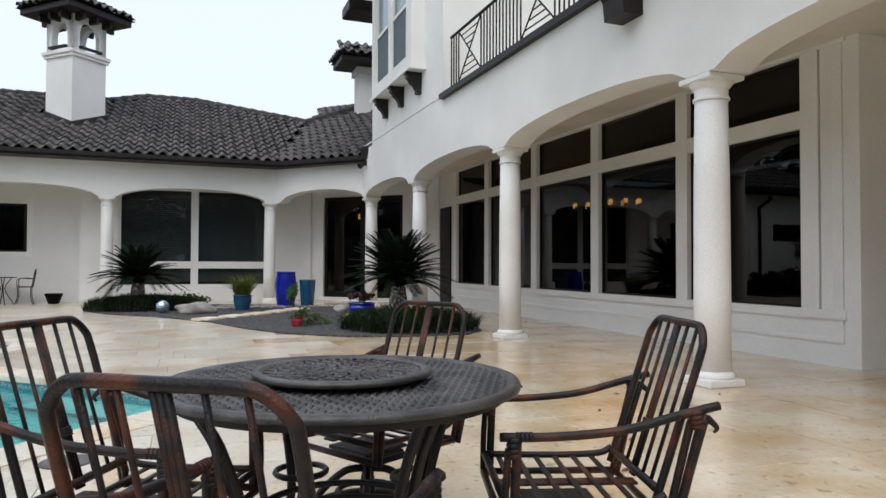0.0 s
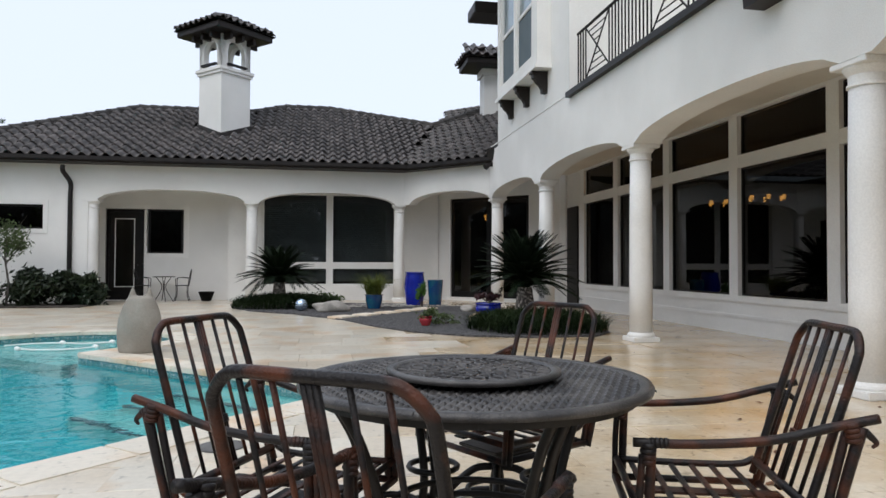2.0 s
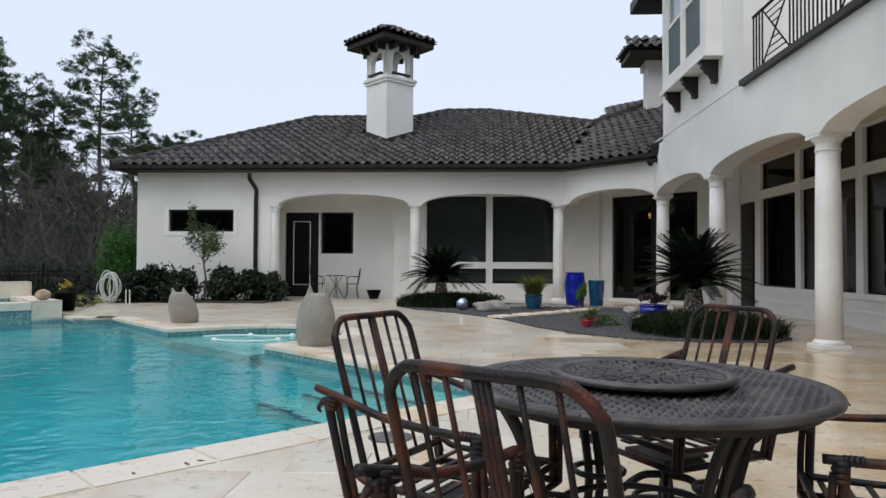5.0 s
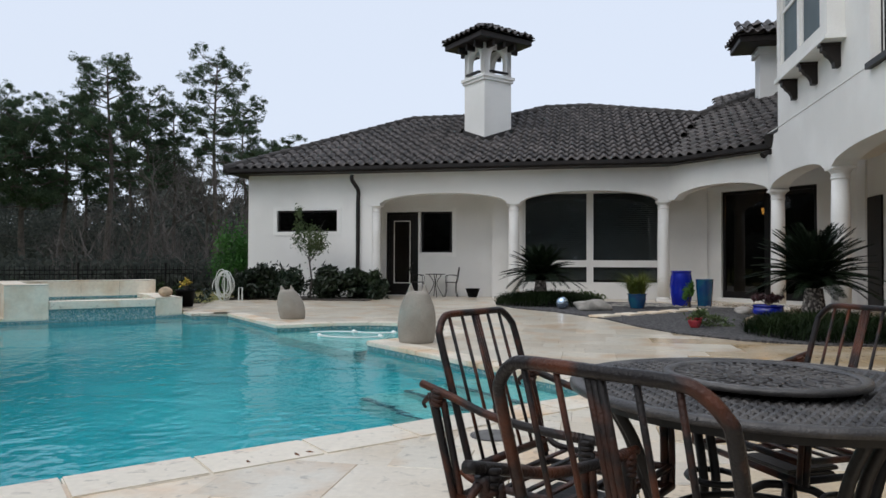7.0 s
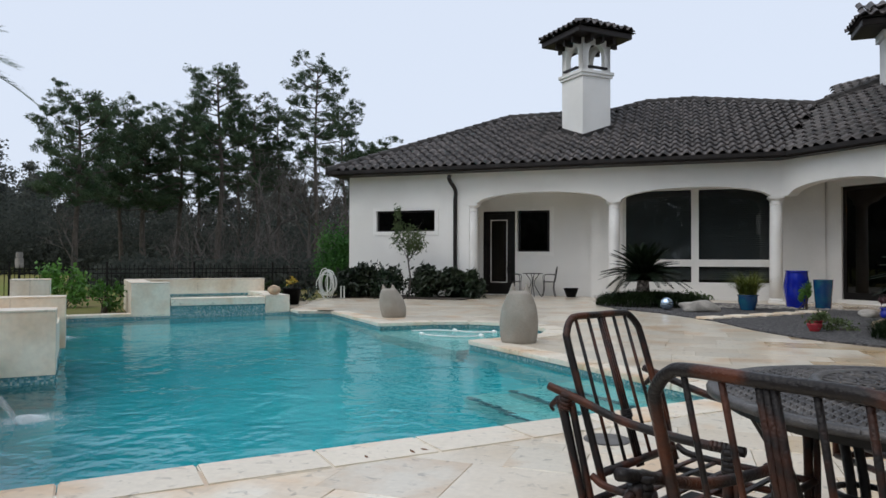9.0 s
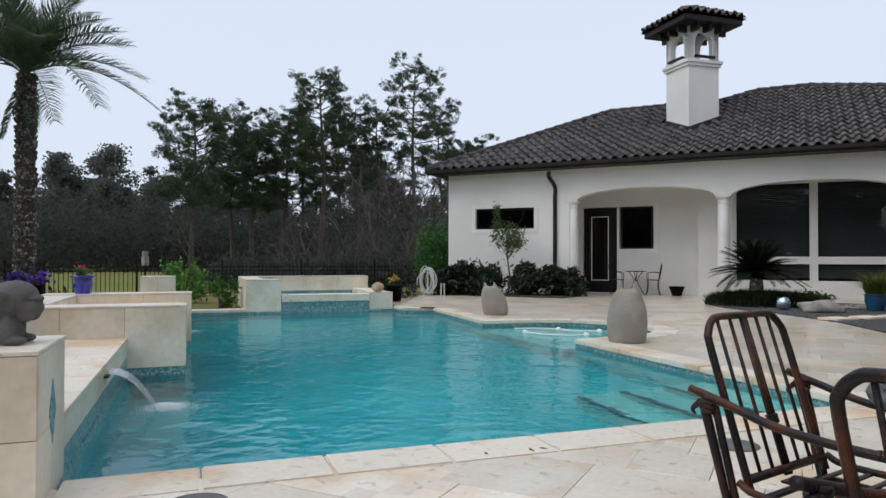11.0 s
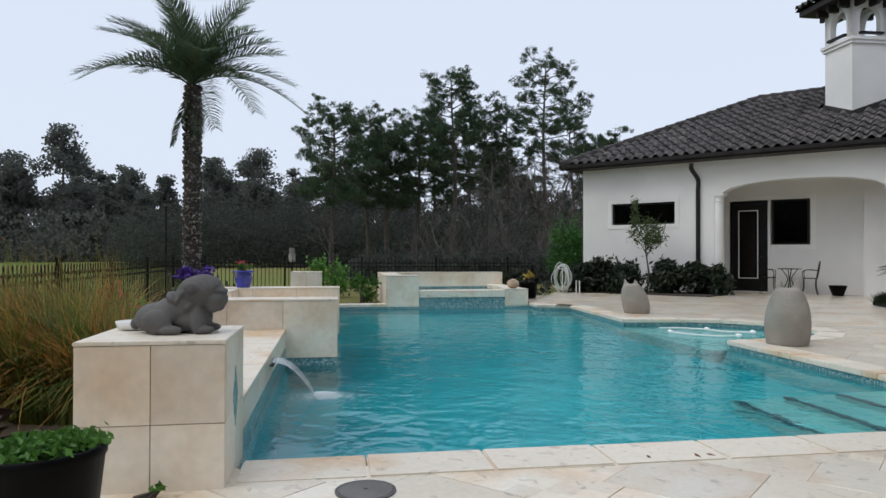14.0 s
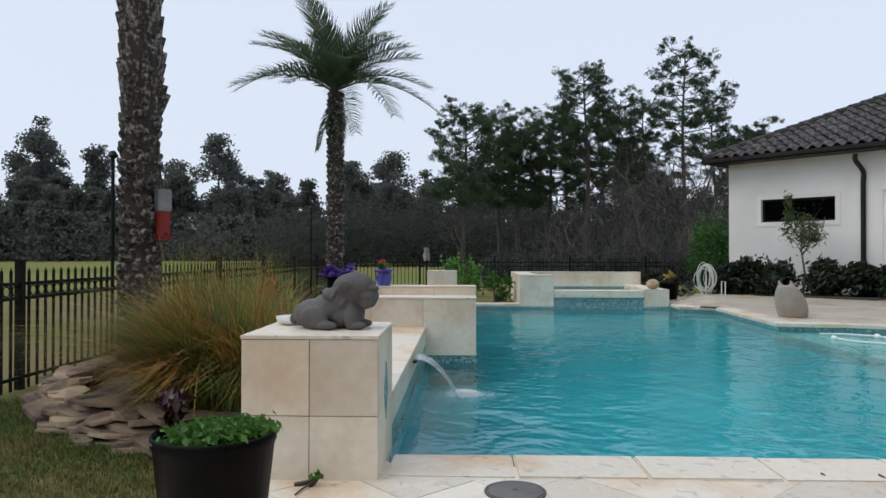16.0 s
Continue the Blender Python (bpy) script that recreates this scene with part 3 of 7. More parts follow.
# diagonal glass doors in the corner
DM = pose(3.45, 20.95, 0, 0, 0, -43)
part("corner_wall", box(3.24, 4.2, 0, 0.25, -0.05, 3.6, box(0.6, 3.24, 0, 0.25, 3.08, 3.6, box(0, 0.6, 0, 0.25, -0.05, 3.6))), STUCCO, house, m=DM)
part("corner_wall", box(6.5, 6.8, 17.601, 18.6, -0.05, 3.6), STUCCO, house)
slide = tagged(thing("door_2", "tall dark glass patio doors in the corner porch", "door", DM), kind="structure")
for k in range(2):
    x0 = 0.61 + k * 1.31
    leaf_ = part("door_leaf", box(x0, x0 + 0.08, 0.06, 0.14, 0.10, 3.07, box(x0 + 1.22, x0 + 1.30, 0.06, 0.14, 0.10, 3.07, box(x0 + 0.08, x0 + 1.22, 0.06, 0.14, 0.10, 0.28, box(x0 + 0.08, x0 + 1.22, 0.06, 0.14, 2.98, 3.07)))), FRAME, slide)
    part("pane", box(x0 + 0.08, x0 + 1.22, 0.095, 0.105, 0.28, 2.98), PANE, leaf_).visible_shadow = False
part("threshold", box(0.55, 3.3, -0.12, 0.06, -0.02, 0.10), TRIM, slide)
# dark sheet added so that no sky shows through the doors
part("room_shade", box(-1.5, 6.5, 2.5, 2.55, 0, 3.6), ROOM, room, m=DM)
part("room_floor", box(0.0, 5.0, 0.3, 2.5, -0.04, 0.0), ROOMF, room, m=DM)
door3 = tagged(thing("door_3", "narrow dark glass door beside the window wall", "door"), kind="structure")
part("door_leaf", box(WX - 0.05, WX - 0.01, 16.75, 17.5, 0.02, 2.6), FRAME, door3)

flood = thing("floodlight", "small black floodlight under the corner eave", "lamp", pose(XF - 0.2, 16.95, 3.60))
part("mount", box(-0.05, 0, -0.05, 0.05, -0.02, 0.10, bevel=0.008), GUTTER, flood)
part("lamp_head", lathe([(0.03, -0.02), (0.05, 0.02), (0.075, 0.14), (0.078, 0.16)], 20), GUTTER, flood, m=pose(-0.08, -0.02, 0.04, 0, 235, 20))
part("lens", lathe([(0.070, 0.158), (0.070, 0.164)], 20), FRAME, flood, m=pose(-0.08, -0.02, 0.04, 0, 235, 20))

# bay window over the arcade
bay = tagged(thing("window_5", "white projecting bay with tall sash windows on brackets", "window", pose(0, -0.12, -0.08)), kind="structure")
BX = 4.02
part("bay_wall", box(BX, XF - 0.2, 12.55, 15.5, 4.98, 5.22, box(BX, XF - 0.2, 12.55, 12.9, 5.22, 9.0, box(BX, XF - 0.2, 15.3, 15.5, 5.22, 9.0))), STUCCO, bay)
part("bay_sill", box(BX - 0.05, XF - 0.2, 12.5, 15.55, 4.9, 4.98), TRIM, bay)
SCREEN = material("insect_screen", (0.06, 0.09, 0.10), 0.6, (0.07, 0.1, 0.11), 3.0, 0.02)
CURTAIN = material("pale_curtain", (0.50, 0.58, 0.60), 0.8, (0.45, 0.53, 0.55), 2.0, 0.02)
for y0, y1 in ((12.9, 14.05), (14.15, 15.3)):
    part("pane", box(BX + 0.10, BX + 0.11, y0, y1, 5.22, 9.0), CLEAR, bay).visible_shadow = False
    part("screen", box(BX + 0.075, BX + 0.08, y0 + 0.05, y1 - 0.05, 5.27, 6.3), SCREEN, bay, "dark insect screen over the lower sash")
    part("curtain", box(BX + 0.16, BX + 0.2, y0, y1, 5.22, 9.0), CURTAIN, bay, "pale closed curtain")
    part("sash_frame", box(BX + 0.05, BX + 0.1, y0, y0 + 0.05, 5.22, 9.0, box(BX + 0.05, BX + 0.1, y1 - 0.05, y1, 5.22, 9.0, box(BX + 0.05, BX + 0.1, y0 + 0.05, y1 - 0.05, 5.22, 5.27, box(BX + 0.05, BX + 0.1, y0 + 0.05, y1 - 0.05, 6.28, 6.35)))), TRIM, bay)
part("bay_post", box(BX, XF - 0.2, 14.05, 14.15, 5.22, 9.0), TRIM, bay)


def bracket(x, y, z, s=1.0):
    """A dark corbel that carries what stands out of the wall: x outwards."""
    b = thing("bracket", "dark brown carved corbel under the bay", "bracket", pose(x, y, z, 0, 0, 0), "corbels")
    prof = [(0, 0), (-0.36 * s, 0), (-0.36 * s, -0.10 * s), (-0.30 * s, -0.13 * s), (-0.27 * s, -0.20 * s), (-0.19 * s, -0.26 * s), (-0.13 * s, -0.36 * s), (-0.12 * s, -0.46 * s), (0, -0.46 * s)]
    bm = bmesh.new()
    lo = [bm.verts.new((px, -0.09 * s, pz)) for px, pz in prof]
    hi_ = [bm.verts.new((px, 0.09 * s, pz)) for px, pz in prof]
    bm.faces.new(lo)
    bm.faces.new(hi_[::-1])
    for i in range(len(prof)):
        bm.faces.new((lo[i], hi_[i], hi_[(i + 1) % len(prof)], lo[(i + 1) % len(prof)]))
    part("scroll", bm, FASCIA, b)
    part("cap", box(-0.40 * s, 0, -0.115 * s, 0.115 * s, 0, 0.05 * s), FASCIA, b)
    return b


for y in (12.7, 13.85, 15.05):
    bracket(XF - 0.2, y, 4.77, 0.8)
bracket(XF - 0.2, 5.9, 4.46, 1.9)
part("near_bay", box(3.6, XF - 0.2, 2.0, 6.6, 4.556, 5.4), STUCCO, house)
def barrel(w, ln, th=0.032, k=7):
    """One S-shaped roof tile, its length along +y, seated on z = 0."""
    vs, fs = [], []
    for y, lift in ((0.0, 0.06), (ln, 0.0)):
        for z_off in (0.0, -th):
            for i in range(k + 1):
                t = i / k
                z = 0.088 * math.sin(math.pi * min(1, t / 0.68)) if t < 0.68 else -0.012 * math.sin(math.pi * (t - 0.68) / 0.32)
                vs.append((t * w, y, z + lift + z_off + 0.012))
    n = k + 1
    for i in range(k):
        fs.append((i, i + 1, 2 * n + i + 1, 2 * n + i))
        fs.append((i + 1, i, n + i, n + i + 1))
    return vs, fs


EAVE_ME = bpy.data.meshes.new("eave_tile")
EAVE_ME.from_pydata(*(lambda q: (q[0], [], q[1]))(barrel(0.29, 0.44)))
EAVE_ME.materials.append(TILE)
# dark upper eave over the bay and the small tower behind
part("upper_eave", box(2.95, 14, 12.6, 18.1, 9.0, 9.35), FASCIA, house)
tower = thing("tower", "small white stair tower with tiled hip roof behind the house", "tower")
part("tower_wall", box(5.29, 9.5, 22.0, 22.6, 4.0, 7.58), STUCCO, tower)
part("cornice", box(5.21, 9.6, 21.92, 22.7, 7.36, 7.578), TRIM, tower)
part("tower_eave", box(4.60, 10.2, 21.4, 22.8, 7.58, 7.78, bevel=0.02), FASCIA, tower)
bm = bmesh.new()
q4 = [bm.verts.new(c) for c in ((4.52, 21.33, 7.78), (10.3, 21.33, 7.78), (10.3, 22.85, 7.78), (4.52, 22.85, 7.78))]
apex = bm.verts.new((7.6, 22.1, 9.0))
for i in range(4):
    bm.faces.new((q4[i], q4[(i + 1) % 4], apex))
part("tower_roof", bm, TILE, tower)
def tile_edge(parent, origin, count, rz, slope, rows=2):
    """Courses of roof tiles along an eave."""
    for row in range(rows):
        for i in range(count):
            o_ = new("eave_tile", EAVE_ME)
            o_.parent = parent
            o_.matrix_basis = pose(*origin, 0, 0, rz) @ pose(i * 0.29, row * 0.36 * math.cos(radians(slope)), row * 0.36 * math.sin(radians(slope)), slope, 0, 0)


tile_edge(tower, (4.52, 21.3, 7.78), 19, 0, 40)
tile_edge(tower, (4.5, 22.85, 7.78), 5, -90, 26)
part("tower_window", box(5.76, 6.3, 21.97, 22.01, 6.75, 7.28), FRAME, tower, "small dark window")
part("end_eave", box(3.9, 14, 17.25, 18.15, 7.66, 7.95, bevel=0.02), FASCIA, house, "dark brown eave at the end of the upper storey")

tile_edge(house, (2.93, 12.58, 9.35), 12, 0, 25)
tile_edge(house, (2.93, 18.1, 9.35), 19, -90, 25)

# balcony rail
rail = tagged(thing("balcony_rail", "black wrought iron balcony rail with crossed panels", "railing"), kind="structure")
RX = XF - 0.1
part("top_rail", tube([(RX, 11.3, 5.10), (RX, 1.0, 5.10)], 0.025, 8), IRON, rail)
part("bottom_rail", tube([(RX, 11.3, 4.19), (RX, 1.0, 4.19)], 0.018, 8), IRON, rail)
y = 11.28
pos = 0
while y > 4.5:
    seg = pos % 12
    if seg in (3,):
        w0, w1 = y, y - 0.95
        for a, b in (((w0, 5.09), (w1, 4.21)), ((w0, 4.21), (w1, 5.09))):
            part("brace", tube([(RX, a[0], a[1]), (RX, b[0], b[1])], 0.013, 6), IRON, rail)
        c = (w0 + w1) / 2
        for k in (0.28, 0.52, 0.76):
            h = 0.47 * k
            part("brace", tube([(RX, c + h, 4.65 + 0.44 * k), (RX, c - h, 4.65 + 0.44 * k)], 0.011, 6), IRON, rail)
            part("brace", tube([(RX, c + h, 4.65 - 0.44 * k), (RX, c - h, 4.65 - 0.44 * k)], 0.011, 6), IRON, rail)
        part("baluster", tube([(RX, w0, 4.09), (RX, w0, 5.09)], 0.013, 6), IRON, rail)
        part("baluster", tube([(RX, w1, 4.09), (RX, w1, 5.09)], 0.013, 6), IRON, rail)
        y = w1 - 0.115
        pos += 1
        continue
    part("baluster", tube([(RX, y, 4.17), (RX, y, 5.09)], 0.013, 6), IRON, rail)
    y -= 0.115
    pos += 1

# roof of the wing
SL, EY, EZ = 0.49, 18.95, 3.83
roof = tagged(thing("roof", "dark brown barrel tile hip roof of the wing", "roof"), kind="structure")


def zr(d):
    return EZ + SL * d


bm = bmesh.new()
EL = -10.47
D1, D2, DV = 4.62, 5.42, 3.88
VX, EX, RX_ = 3.72, -1.25, 0.25
P = {k: bm.verts.new(v) for k, v in dict(a=(EL, EY, EZ), b=(2.38, EY, EZ), c=(EL + D1, EY + D1, zr(D1)), d=(-2.2, EY + D1, zr(D1)), e=(EX, EY + D2, zr(D2)), f=(RX_, EY + D2, zr(D2)), v=(VX, EY + DV, zr(DV)), g=(XF, 16.85, EZ), h=(6.3, 22.75, 6.62), i=(9.0, 21.35, 6.62), l=(EL, EY + 2 * D1, EZ), r=(-2.2, EY + 2 * D1, EZ), s=(EX, 29, 4.2), t=(RX_, 29, 4.2), u=(6.3, 29, 4.2)).items()}
for f in ("abvfedc", "bgihv", "acl", "cdrl", "desr", "efts", "fvhut"):
    bm.faces.new([P[k] for k in f])
# near-black deck colour stands for the shade between the tiles
part("roof_deck", bm, RIDGE, roof)
part("fascia", box(EL - 0.02, 2.36, EY - 0.10, EY + 0.02, 3.735, 3.845, bevel=0.01), GUTTER, roof, "dark bronze gutter")
part("fascia", box(-0.02, 3.02, -0.10, 0.02, 3.735, 3.845, bevel=0.01), GUTTER, roof, m=pose(2.38, EY, 0, 0, 0, -45))
part("fascia", box(EL - 0.10, EL + 0.02, EY - 0.1, 29, 3.735, 3.845, bevel=0.01), GUTTER, roof)
part("soffit", box(EL, 2.6, EY, YF + 0.02, 3.70, 3.75), FASCIA, roof)
part("soffit", box(0, 3.0, 0, 0.6, 3.70, 3.75), FASCIA, roof, m=pose(2.38, EY, 0, 0, 0, -45))
part("soffit", box(EL, -9.9, YF, 29, 3.70, 3.75), FASCIA, roof)

dsp = tagged(thing("downspout", "bronze rain downspout on the white wall", "downspout"), kind="structure")
part("pipe", tube(curve_points([(-6.54, EY + 0.05, 3.6), (-6.54, EY + 0.06, 3.45), (-6.50, YF - 0.06, 3.2), (-6.50, YF - 0.06, 2.9)], 6) + [Vector((-6.50, YF - 0.06, 0.1))], 0.06, 8), GUTTER, dsp)


TW, TL = 0.29, 0.42


def lay_tiles(name, origin, xdir, updir, x0, x1, slope, rows, keep):
    """Tiles in courses on a slope. keep(x, d) tells whether a place belongs to this slope."""
    xd, ud = Vector(xdir), Vector(updir)
    nrm = xd.cross(ud).normalized()
    bv, bf = barrel(TW, TL + 0.07)
    near_mesh = bpy.data.meshes.new("roof_tile")
    near_mesh.from_pydata(bv, [], bf)
    near_mesh.polygons.foreach_set("use_smooth", [True] * len(bf))
    near_mesh.materials.append(TILE)
    vs, fs, made = [], [], 0
    rot = Matrix((xd, ud, nrm)).transposed().to_4x4()
    for r in range(rows):
        d = r * TL
        nx = int((x1 - x0) / TW)
        for i in range(nx):
            x = x0 + i * TW
            if not keep(x + TW / 2, (d + TL * 0.5)):
                continue
            m = Matrix.Translation(Vector(origin) + xd * (x + random.uniform(-0.006, 0.006)) + ud * (d + random.uniform(-0.008, 0.008) - 0.05)) @ rot
            if r < 6 and -8 < x < 8 and made < 290:
                o = new("roof_tile", near_mesh)
                o.parent, o.matrix_basis = roof, m
                made += 1
                continue
            b0 = len(vs)
            vs += [tuple(m @ Vector(v)) for v in bv]
            fs += [tuple(b0 + q for q in f) for f in bf]
    if vs:
        ob = raw(name, vs, fs, TILE, roof, smooth=True)
        tagged(ob, kind="stuff")


cs = 1 / math.hypot(1, SL)
LAYERS = []
LAYERS.append(lambda: lay_tiles("roof_tiles", (0, EY, EZ), (1, 0, 0), (0, cs, SL * cs), -10.8, 5.6, SL, 17, lambda x, s: (abs(x + 2.93) + abs(EY + s * cs - 21.72) > 0.86 and x > EL + s * cs and s * cs < (D1 if x < -2.2 else D1 + (x + 2.2) * 0.84 if x < EX else D2 if x < RX_ else D2 - (x - RX_) * (D2 - DV) / (VX - RX_)) and x < 2.38 + 0.345 * s * cs)))
dg = Vector((0.7071, -0.7071, 0))
LAYERS.append(lambda: lay_tiles("roof_tiles", (2.38, EY, EZ), tuple(dg), (0.7071 * cs, 0.7071 * cs, SL * cs), -3.0, 3.2, SL, 16, lambda x, s: x > -0.44 * s * cs and x < 3.0))


def ridge(a, b, name="ridge_tile", r=0.125):
    a, b = Vector(a), Vector(b)
    n = max(2, int((b - a).length / 0.36))
    d = (b - a) / n
    q = d.to_track_quat("Y", "Z").to_matrix().to_4x4()
    part("ridge_bed", tube([a - Vector((0, 0, 0.02)), b - Vector((0, 0, 0.02))], 0.15, 8), RIDGE, roof)
    bm = bmesh.new()
    st = [(r * math.cos(math.pi * k / 8), r * 0.9 * math.sin(math.pi * k / 8)) for k in range(9)]
    L = d.length * 1.15
    v0 = [bm.verts.new((x * 1.12, 0, z + 0.03)) for x, z in st]
    v1 = [bm.verts.new((x * 0.92, L, z)) for x, z in st]
    for i in range(8):
        bm.faces.new((v0[i], v0[i + 1], v1[i + 1], v1[i]))
    bm.faces.new(v0)
    me = mesh_of(name, bm, RIDGE)
    for i in range(n):
        o = new(name, me)
        o.parent = roof
        o.matrix_basis = Matrix.Translation(a + d * i + Vector((0, 0, 0.03))) @ q


def ridges():
    ridge((EL - 0.05, EY - 0.05, EZ), (EL + D1, EY + D1, zr(D1)))
    ridge((EL + D1, EY + D1, zr(D1)), (-2.2, EY + D1, zr(D1)))
    ridge((-2.2, EY + D1, zr(D1)), (EX, EY + D2, zr(D2)))
    ridge((EX, EY + D2, zr(D2)), (RX_, EY + D2, zr(D2)))
    ridge((RX_, EY + D2, zr(D2)), (VX, EY + DV, zr(DV)))
    ridge((VX, EY + DV, zr(DV)), (6.3, 22.75, 6.62))
    ridge((XF - 0.25, 16.85, EZ + 0.05), (XF - 0.25 + 3.4, 16.85 + 3.4, zr(4.8)))


LAYERS.append(ridges)

# chimney
chim = thing("chimney", "white stucco chimney with arched openings and tiled cap", "chimney", pose(-2.93, 21.72, 0, 0, 0, 45))
H = 0.530
part("shaft", box(-H, H, -H, H, 4.3, 6.76), STUCCO, chim)
fl = bmesh.new()
K = H + 0.035
cn = [(-K, -K), (K, -K), (K, K), (-K, K)]
zc = [zr(21.72 + (x + y) * math.sqrt(0.5) - EY) for x, y in cn]
lo = [fl.verts.new((x, y, z - 0.2)) for (x, y), z in zip(cn, zc)]
hi = [fl.verts.new((x, y, z + 0.13)) for (x, y), z in zip(cn, zc)]
for i in range(4):
    fl.faces.new((lo[i], lo[(i + 1) % 4], hi[(i + 1) % 4], hi[i]))
fl.faces.new(hi)
part("flashing", fl, RIDGE, chim, "straight dark flashing over the tiles")
part("moulding", box(-H - 0.05, H + 0.05, -H - 0.05, H + 0.05, 6.76, 6.84, box(-H - 0.09, H + 0.09, -H - 0.09, H + 0.09, 6.84, 6.94, bevel=0.01)), TRIM, chim)
for rz in (0, 90, 180, 270):
    bm = arch_wall(2 * H, [(0.22, 2 * H - 0.22)], 7.97, 0.16, 7.44, 0.34)
    box(0, 0.22, 0, 0.16, 6.94, 7.44, bm)
    box(2 * H - 0.22, 2 * H, 0, 0.16, 6.94, 7.44, bm)
    part("arched_side", bm, STUCCO, chim, m=pose(0, 0, 0, 0, 0, rz) @ pose(-H, -H, 0))
    part("ledge", box(-0.34, 0.34, -H - 0.10, -H + 0.0, 7.00, 7.06), FRAME, chim, "dark metal ledge", m=pose(0, 0, 0, 0, 0, rz))
    for x in (-0.42, 0.0, 0.42):
        part("rafter_tail", box(x - 0.045, x + 0.045, -H - 0.32, -H, 7.74, 7.94), FASCIA, chim, m=pose(0, 0, 0, 0, 0, rz))
part("cap_eave", box(-1.0, 1.0, -1.0, 1.0, 7.92, 8.10, bevel=0.015), FASCIA, chim)
bm = bmesh.new()
b4 = [bm.verts.new((sx * 1.08, sy * 1.08, 8.10)) for sx, sy in ((-1, -1), (1, -1), (1, 1), (-1, 1))]
tp = bm.verts.new((0, 0, 8.66))
for i in range(4):
    bm.faces.new((b4[i], b4[(i + 1) % 4], tp))
part("cap_roof", bm, RIDGE, chim)
bv, bf = barrel(0.254, 0.40)
tile_me = bpy.data.meshes.new("cap_tile")
tile_me.from_pydata(bv, [], bf)
tile_me.materials.append(TILE)
for rz in (0, 90, 180, 270):
    sl = math.degrees(math.atan2(0.54, 1.08))
    for row in range(3):
        cnt = (8, 5, 2)[row]
        for i in range(cnt):
            o = new("cap_tile", tile_me)
            o.parent = chim
            o.matrix_basis = pose(0, 0, 0, 0, 0, rz) @ pose(-cnt * 0.127 + i * 0.254, -1.07 + row * 0.33, 8.10 + row * 0.17, sl, 0, 0)
part("cap_top", lathe([(0.16, 8.54), (0.13, 8.66), (0.05, 8.72)], 12), RIDGE, chim)

patio_base = tagged(part("patio", prism([(-2.9, -9), (14, -9), (14, 24), (-6.3, 24), (-6.3, 18.9), (-10.4, 16.2), uv(4.05, 14.95), uv(4.66, 14.0), uv(4.5, 11.02), uv(5.45, 10.9), uv(6.05, 10.65), uv(6.47, 10.1), uv(6.61, 9.4), uv(6.47, 8.82), uv(6.03, 8.38), uv(5.3, 8.16), uv(4.6, 8.08), uv(4.56, 3.81), uv(-1.6, 3.81), uv(-1.6, 2.9)], -0.055, -0.022), GROUT), "cream travertine patio round the pool", "patio", kind="structure")

# ---- pool walls, spa and coping ----
pool_wall = tagged(thing("pool_wall", "raised cream stone pool wall with pedestals and mosaic", "pool wall"), kind="structure")


def clad(name, u0, u1, v0, v1, z0, z1, cap=0.018, parent=pool_wall, cols=(0.33, 0.33), rowh=0.37):
    """A block clad in stone slabs with fine joints, on the pool's axes, with a cap slab on top."""
    core = part(name, box(u0 + 0.012, u1 - 0.012, v0 + 0.012, v1 - 0.012, z0, z1 - 0.002, m=POOLM), GROUT, parent)
    g = 0.0022
    zs = [z0]
    nz = max(1, round((z1 - cap - z0) / rowh))
    zs = [z0 + (z1 - cap - z0) * k / nz for k in range(nz + 1)]
    nu, nv = max(1, round((u1 - u0) / cols[0])), max(1, round((v1 - v0) / cols[1]))
    for a, b in zip(zs, zs[1:]):
        for k in range(nu):
            x0, x1 = u0 + (u1 - u0) * k / nu, u0 + (u1 - u0) * (k + 1) / nu
            for y0 in (v0, v1 - 0.014):
                part("slab", box(x0 + g, x1 - g, y0, y0 + 0.014, a + g, b - g, m=POOLM), SLAB, core)
        for k in range(nv):
            y0, y1 = v0 + (v1 - v0) * k / nv, v0 + (v1 - v0) * (k + 1) / nv
            for x0 in (u0, u1 - 0.014):
                part("slab", box(x0, x0 + 0.014, y0 + g + 0.0145 * (k == 0), y1 - g - 0.0145 * (k == nv - 1), a + g, b - g, m=POOLM), SLAB, core)
    part("cap", box(u0 - 0.004, u1 + 0.004, v0 - 0.004, v1 + 0.004, z1 - cap, z1, m=POOLM, bevel=0.003), COPING, core)
    return core


clad("pedestal", -1.48, -0.83, 3.46, 4.12, -0.06, 0.68)
clad("pedestal", -1.12, -0.55, 13.3, 13.9, -0.28, 0.745)
clad("centre_block", -2.0, -0.29, 7.58, 8.0, -0.02, 0.60, cols=(0.55, 0.42), rowh=0.62)
clad("centre_block", -2.0, -0.25, 9.75, 10.15, -0.02, 0.62, cols=(0.58, 0.4), rowh=0.62)
clad("basin_wall", -2.0, -1.6, 8.0, 9.75, -0.02, 0.61, cols=(0.4, 0.6), rowh=0.62)
part("basin_floor", box(-1.6, -0.31, 8.0, 9.75, -1.2, 0.36, m=POOLM), SLAB, pool_wall)
part("block_foot", box(-2.0, -0.30, 7.59, 10.14, -1.2, -0.021, m=POOLM), MOSAIC, pool_wall, "teal mosaic foot of the block")
